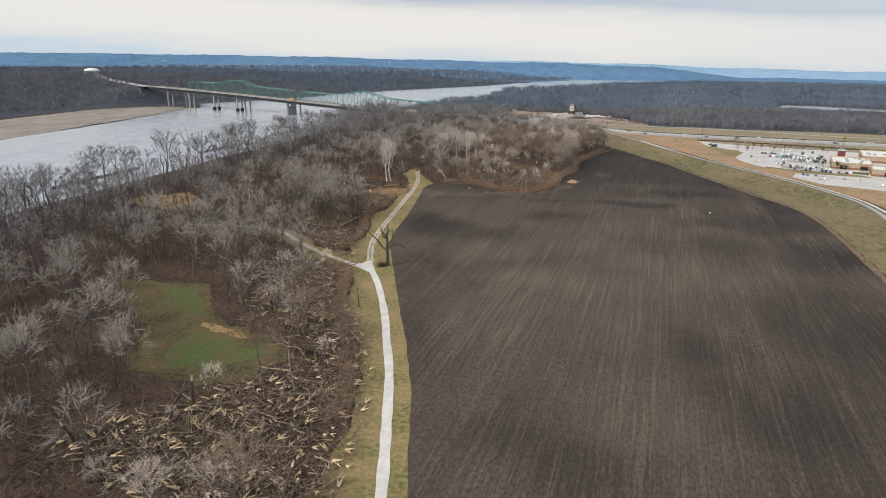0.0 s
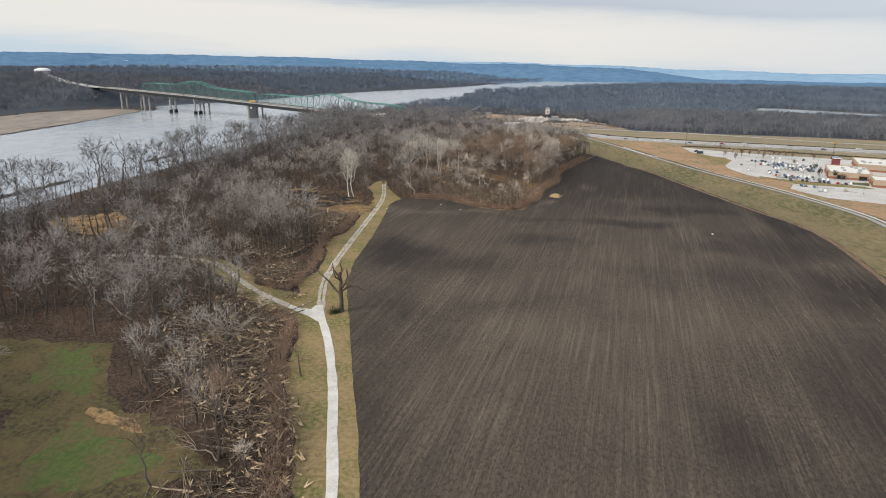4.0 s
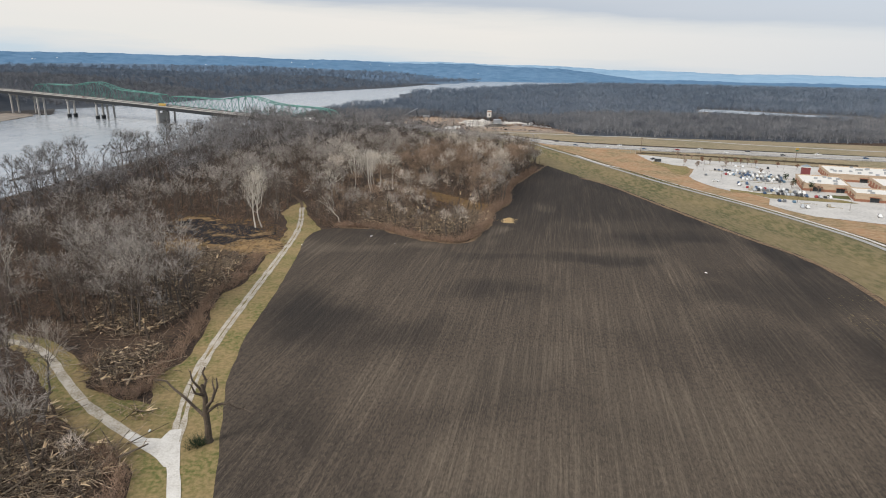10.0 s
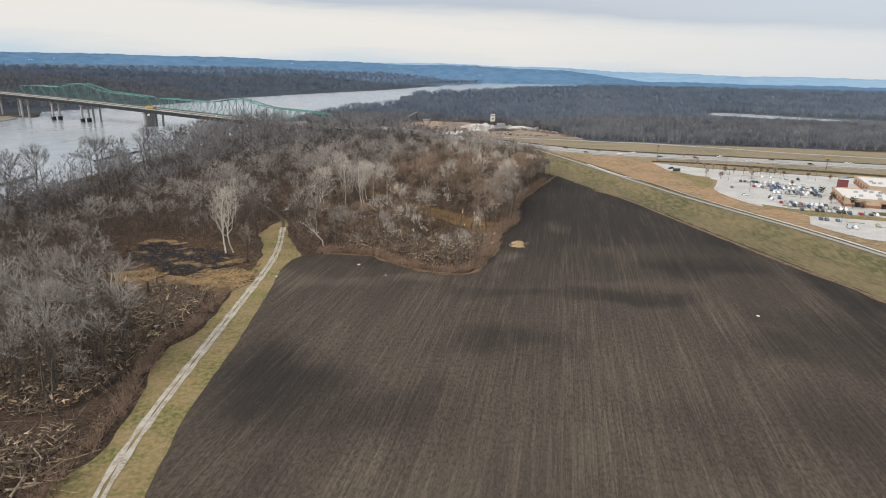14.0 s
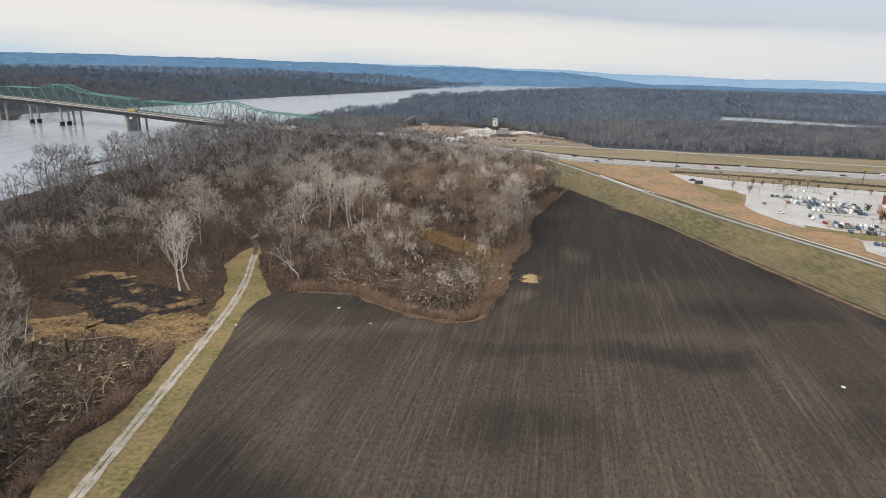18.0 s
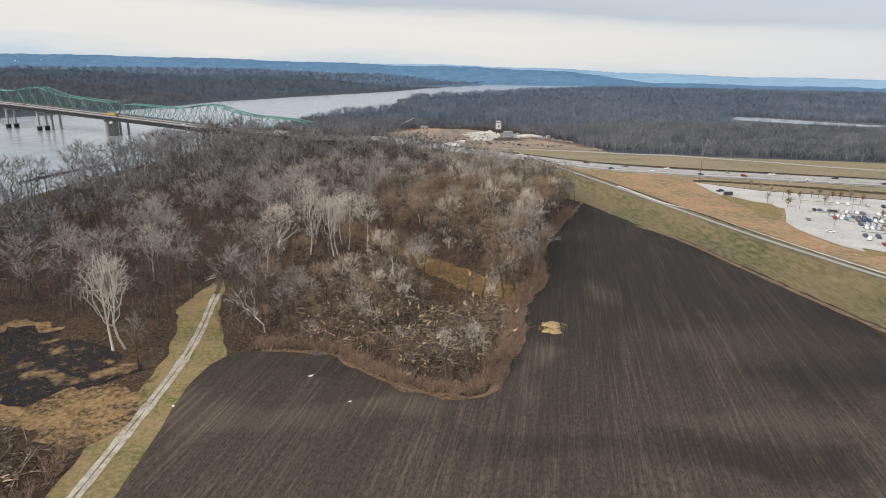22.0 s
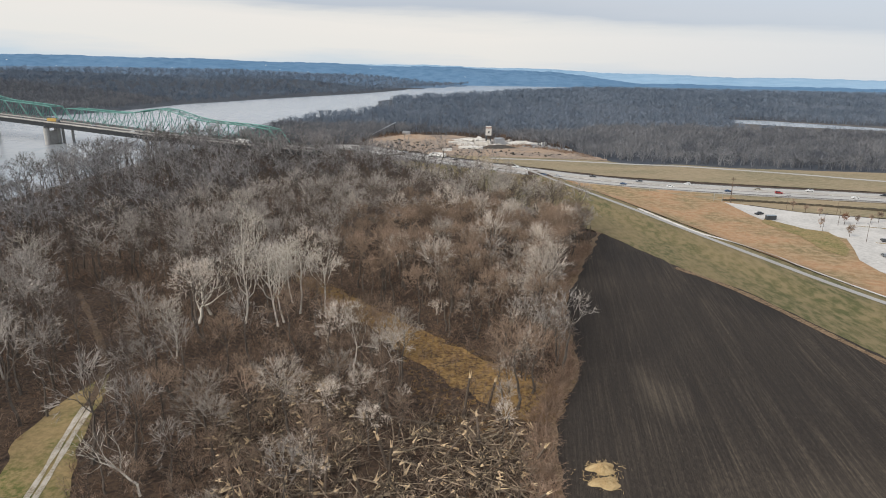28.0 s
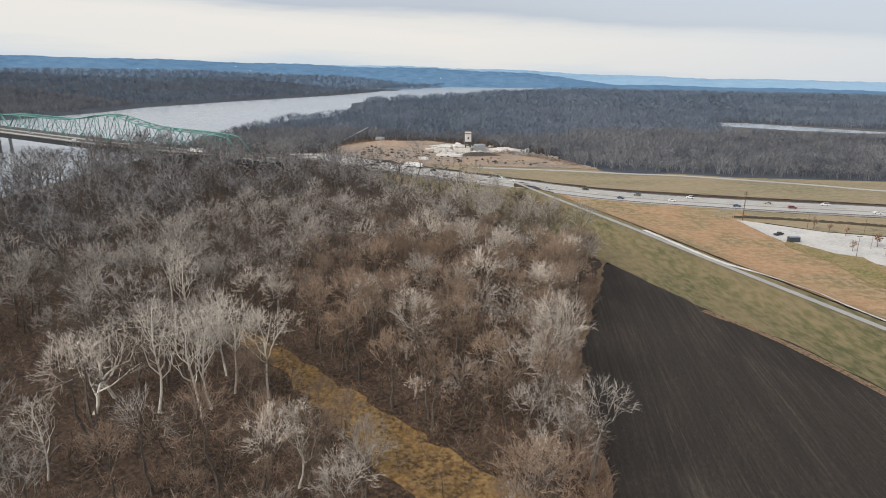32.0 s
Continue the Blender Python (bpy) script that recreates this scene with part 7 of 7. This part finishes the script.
def shop(origin, width, depth, h, label, doors, brick=True):
    s = tagged(new("shop_building"), label, "building", "shops")
    mk = lambda nm, b, mat, parent=s, lab="": part(nm, mesh_of(nm, on_lot(origin, b[0]), b[1], mat), parent, lab)
    mk("wall", box(0, width, 0, depth, -0.2, h), P["tan_wall"])
    mk("brick_base", box(-0.15, width + 0.15, -0.15, depth + 0.15, -0.2, 1.6), P["brick"], lab="red-brown brick base")
    mk("roof", box(0.4, width - 0.4, 0.4, depth - 0.4, h - 0.3, h + 0.05), P["roof"], lab="white flat roof")
    for b in (box(-0.2, width + 0.2, -0.2, 0.35, h - 0.6, h + 0.7), box(-0.2, width + 0.2, depth - 0.35, depth + 0.2, h - 0.6, h + 0.7), box(-0.2, 0.35, 0.35, depth - 0.35, h - 0.6, h + 0.7), box(width - 0.35, width + 0.2, 0.35, depth - 0.35, h - 0.6, h + 0.7)):
        mk("parapet", b, P["tan_wall"])
    q = np.random.default_rng(int(width * 10))
    for k in range(int(width * depth / 130)):
        x, y = q.uniform(3, width - 4), q.uniform(3, depth - 4)
        mk("roof_unit", box(x, x + 2.2, y, y + 1.6, h, h + 1.2), P["galv"], lab="grey rooftop unit")
    for x in doors:
        w = mk("shopfront", box(x, x + 5, -0.25, 0.1, -0.15, 2.9), P["dark"], lab="dark glazed shopfront")
        mk("pane", box(x + 0.25, x + 2.4, -0.3, -0.2, 0.1, 2.6), P["glass"], w)
        mk("pane", box(x + 2.6, x + 4.75, -0.3, -0.2, 0.1, 2.6), P["glass"], w)
        mk("canopy", box(x - 0.5, x + 5.5, -1.6, -0.2, 3.0, 3.35), P["brick"])
    for y in np.arange(5, depth - 4, 8.0):
        mk("wall_panel", box(-0.28, 0.0, y, y + 4, 1.8, h - 1.2), P["brick"], lab="brown recessed wall panel")
    return s


shop((250, 549), 28, 40, 4.7, "tan shop building with white flat roof and brick base", (6, 20))
shop((264, 514), 70, 22, 4.7, "long tan shop building with white roof and dark shopfronts", (8, 22, 40))
shop((292, 589), 100, 46, 5.0, "large shop hall with broad white flat roof", (20, 60))
shop((296, 536), 70, 36, 5.4, "broad tan shop hall behind the others with white roof", (20, 46))
tower = tagged(new("shop_tower"), "square dull red tower with a blue-grey hipped roof", "building")
tv, tf = box(-2.8, 2.8, -2.8, 2.8, -0.2, 9.2)
part("wall", mesh_of("wall", on_lot((277, 595), tv), tf, P["red_wall"]), tower)
part("cornice", mesh_of("cornice", on_lot((277, 595), box(-3.2, 3.2, -3.2, 3.2, 9.2, 9.7)[0]), tf, P["white"]), tower)
rv_ = np.array([(-3.2, -3.2, 9.7), (3.2, -3.2, 9.7), (3.2, 3.2, 9.7), (-3.2, 3.2, 9.7), (0, 0, 11.3)])
part("roof", mesh_of("roof", on_lot((277, 595), rv_), [(0, 1, 4), (1, 2, 4), (2, 3, 4), (3, 0, 4)], P["slate"]), tower, "blue-grey hipped roof")
sk = tagged(new("skip"), "dark steel waste container at the car park edge", "container")
part("body", mesh_of("body", np.array([192.5, 677.5, 0.2]) + box(-2.6, 2.6, -1.2, 1.2, 0, 2.4)[0], box(0, 1, 0, 1, 0, 1)[1], P["dark"]), sk)
part("lid", mesh_of("lid", np.array([192.5, 677.5, 0.2]) + box(-2.7, 2.7, -1.3, 1.3, 2.4, 2.55)[0], box(0, 1, 0, 1, 0, 1)[1], P["slate"]), sk)

# ---- demolished plant ----
plant_tower = tagged(new("silo_tower"), "tall pale concrete silo tower among rubble", "tower")
pc = np.array([69, 1028, 0.3])
part("shaft", mesh_of("shaft", pc + box(-2.9, 2.9, -2.9, 2.9, 9, 18.5)[0], box(0, 1, 0, 1, 0, 1)[1], P["rubble"]), plant_tower)
for a in (-2.4, 2.4):
    for b in (-2.4, 2.4):
        part("leg", mesh_of("leg", *prisms([pc + [a, b, -0.5]], [pc + [a, b, 9]], 0.5, 0.5, 6), P["dark"]), plant_tower)
part("opening", mesh_of("opening", pc + box(-0.8, 0.8, -3.05, -2.8, 11.5, 13.5)[0], box(0, 1, 0, 1, 0, 1)[1], P["dark"]), plant_tower)
for x, y, w, d, h, mat, nm, lab in ((60, 1012, 12, 8, 4, P["rubble"], "concrete_block", "broken pale concrete building remnant"), (80, 1022, 10, 9, 7, P["galv"], "plant_shed", "grey plant shed beside the silo"), (47, 985, 24, 9, 1.6, P["rubble"], "concrete_slab", "pale broken concrete slab"), (86, 1036, 6, 6, 9, P["brown_pole"], "hopper", "rusty steel hopper above the rubble"),
                                (40, 1030, 26, 8, 1.2, P["rubble"], "concrete_slab", "pale broken concrete slab"), (22, 962, 9, 3, 2.5, P["white"], "trailer", "white site trailer in the yard"), (-22, 1118, 10, 4, 3.4, P["galv"], "site_hut", "grey site hut at the edge of the trees"), (128, 1018, 5, 3, 3, P["white"], "trailer", "white site trailer by the woods")):
    q = np.random.default_rng(int(x + 500))
    v, f = box(-w / 2, w / 2, -d / 2, d / 2, 0, h)
    v = v * (1 + q.normal(0, 0.05, v.shape))
    v[:4, 2] = -0.3
    ob = tagged(new(nm, mesh_of(nm, v, f, mat)), lab, "rubble" if "concrete" in nm else "building")
    ob.matrix_world = pose(x, y, float(land(x, y)) + 0.3, 0, 0, q.uniform(-30, 30))
for x, y, rx, ry, h, mat, lab in ((55, 1062, 24, 9, 2.2, P["rubble"], "grey heap of crushed concrete"), (105, 1030, 26, 10, 2.4, P["rubble"], "long grey heap of crushed concrete"), (-10, 1085, 34, 12, 3, M["dirt"], "low tan earth heap"), (20, 1050, 20, 10, 2.2, M["dirt"], "low tan earth heap"), (75, 990, 20, 7, 3, M["rock"], "dark heap of scrap and soil"), (140, 935, 14, 5, 2.2, M["dirt"], "pale sand heap beside the yard")):
    mound("rubble_mound", x, y, rx, ry, h, mat, lab, "heap", x * 0.1)
q = np.random.default_rng(818)
part("platform", mesh_of("platform", pc + box(-2.9, 2.9, -2.9, 2.9, 4.6, 5.0)[0], box(0, 1, 0, 1, 0, 1)[1], P["dark"]), plant_tower)
part("rust_band", mesh_of("rust_band", pc + box(-2.95, 2.95, -2.95, 2.95, 16.6, 17.6)[0], box(0, 1, 0, 1, 0, 1)[1], P["brick"]), plant_tower, "rust-stained band")
for poly, n, big, mat, nm, lab in (([(30, 1030), (45, 985), (75, 1000), (112, 1018), (118, 1040), (60, 1072), (36, 1060)], 420, 2.2, P["rubble"], "concrete_rubble", "strewn pale chunks of broken concrete"),
                                   ([(100, 1000), (122, 985), (150, 962), (146, 990), (124, 1022), (112, 1024)], 130, 1.4, P["galv"], "scrap_pieces", "strewn grey scrap at the wood's edge"), ([(-50, 1000), (20, 955), (120, 925), (140, 940), (60, 985), (-30, 1060)], 160, 1.2, M["rock"], "dark_clods", "dark clods and scrap on the yard")):
    pts = scatter(np.array(poly, float), 1.5, n)
    pts = pts[q.permutation(len(pts))[:n]]
    bits = []
    for (x, y), z in zip(pts, land(pts[:, 0], pts[:, 1])):
        s_ = big * q.uniform(0.2, 1.0) ** 2 + 0.3
        v, f = box(-s_, s_, -s_ * 0.6, s_ * 0.6, -0.3, s_ * q.uniform(0.3, 1.1))
        a_ = q.uniform(0, 6.28)
        v = v * (1 + q.normal(0, 0.2, v.shape))
        bits.append((np.column_stack([x + v[:, 0] * math.cos(a_) - v[:, 1] * math.sin(a_), y + v[:, 0] * math.sin(a_) + v[:, 1] * math.cos(a_), v[:, 2] + z + 0.3]), f))
    tagged(new(nm, mesh_of(nm, *joined(*bits), mat)), lab, "rubble", kind="stuff")
pts = np.vstack([scatter(np.array(p, float), 2.6, 830 + k) for k, p in enumerate(([(58, 996), (62, 984), (112, 1002), (106, 1012)], [(-62, 1058), (-44, 1110), (0, 1113), (0, 1100), (-36, 1094)], [(110, 1012), (150, 950), (160, 920), (148, 925), (130, 965), (104, 1000)]))])
plant("yard_brush", shrub, pts, q.uniform(0.6, 1.3, len(pts)), "brown brush round the demolished plant", "undergrowth", M["brush"], 67)
conv = tagged(new("conveyor"), "slanting dark steel conveyor on trestles", "conveyor")
a, b = np.array([-62, 1092, 2.0]), np.array([-36, 1128, 13.0])
for o in (-0.8, 0.8):
    part("truss_rail", mesh_of("truss_rail", *prisms([a + [o, 0, 0]], [b + [o, 0, 0]], 0.35, 0.35), P["dark"]), conv)
part("belt", mesh_of("belt", *prisms([a + [0, 0, 0.4]], [b + [0, 0, 0.4]], 0.7, 0.7), P["galv"]), conv)
for s in (0.3, 0.6, 0.95):
    c = a + (b - a) * s
    for o in (-1.2, 1.2):
        part("leg", mesh_of("leg", *prisms([[c[0] + o, c[1], -0.3]], [c], 0.25, 0.25), P["dark"]), conv)

# ---- river things ----
for (x0, y0), (x1, y1) in (((-318, 384), (-312, 474)), ((-308, 566), (-302, 630)), ((-300, 708), (-286, 798))):
    n = 40
    s = np.linspace(0, 1, n)
    q = np.random.default_rng(int(y0))
    c = np.column_stack([x0 + (x1 - x0) * s, y0 + (y1 - y0) * s])
    w = 2.6 * np.minimum(1, 8 * np.minimum(s + 0.03, 1.03 - s)) * (1 + q.normal(0, 0.12, n))
    v = np.concatenate([np.column_stack([c[:, 0] + w * k, c[:, 1] + q.normal(0, 0.5, n), WATER - 0.6 + z * (1 + q.normal(0, 0.15, n))]) for k, z in ((-1.5, 0), (-0.6, 1.5), (0.5, 1.6), (1.5, 0))])
    tagged(new("rock_dike", mesh_of("rock_dike", v, [(a * n + i, (a + 1) * n + i, (a + 1) * n + i + 1, a * n + i + 1) for a in range(3) for i in range(n - 1)], M["rock"])), "low dark rock dike along the river", "dike", "river dikes")
dome = tagged(new("domed_building"), "white domed building on the far bluff", "building")
dx, dy = -1180.0, 1622.0
dz = float(land(dx, dy)) + 4
ring_n = 24
dv, df = [], []
for k in range(6):
    el = k / 5 * math.pi / 2
    for a in range(ring_n):
        th = a * 2 * math.pi / ring_n
        dv.append((dx + 19 * math.cos(el) * math.cos(th), dy + 19 * math.cos(el) * math.sin(th), dz + 6 + 7 * math.sin(el)))
df = [(k * ring_n + a, k * ring_n + (a + 1) % ring_n, (k + 1) * ring_n + (a + 1) % ring_n, (k + 1) * ring_n + a) for k in range(5) for a in range(ring_n)]
part("dome", mesh_of("dome", dv, df, P["white"], smooth=True), dome, "white dome")
part("wall", mesh_of("wall", *prisms([(dx, dy, dz - 8)], [(dx, dy, dz + 6)], 18.4, 18.4, 24), P["galv"]), dome)
ribbon("approach_road", APPROACH, 18, M["concrete"], 0.0, "pale road climbing the far bluff from the bridge", "road", height=APPROACH[:, 2], drop=1.0)

# ---- far houses on the hills ----
q = np.random.default_rng(515)
bv_, bf_ = box(-9, 9, -5, 5, -3, 6)
rv_ = np.array([(-9.5, -5.5, 6), (9.5, -5.5, 6), (9.5, 5.5, 6), (-9.5, 5.5, 6), (-9.5, 0, 10), (9.5, 0, 10)], float)
bf_ = np.asarray(bf_)
HOUSE_MESH = mesh_of("far_house", *joined((np.asarray(bv_), np.concatenate([bf_[:, :3], bf_[:, [0, 2, 3]]])), (rv_, np.array([(0, 1, 5), (0, 5, 4), (2, 3, 4), (2, 4, 5), (0, 4, 3), (1, 2, 5)]))), P["white"])
for k in range(30):
    az, d = q.uniform(-33, 4), 3700 + q.uniform(-330, -80)
    top = np.interp(az, [-35, -22, -12, -4, 3], [116, 110, 97, 84, 77])
    z = -5 + (top + 5) * np.interp(d - 3700, [-500, -250, 0], [0, 0.55, 1]) - 1
    house = tagged(new("far_house", HOUSE_MESH), "tiny white house on the hazy hills", "house", "houses on the far hills")
    house.matrix_world = pose(d * math.sin(radians(az)), 200 + d * math.cos(radians(az)), z, 0, 0, q.uniform(0, 360)) @ Matrix.Scale(q.uniform(0.15, 0.38), 4)
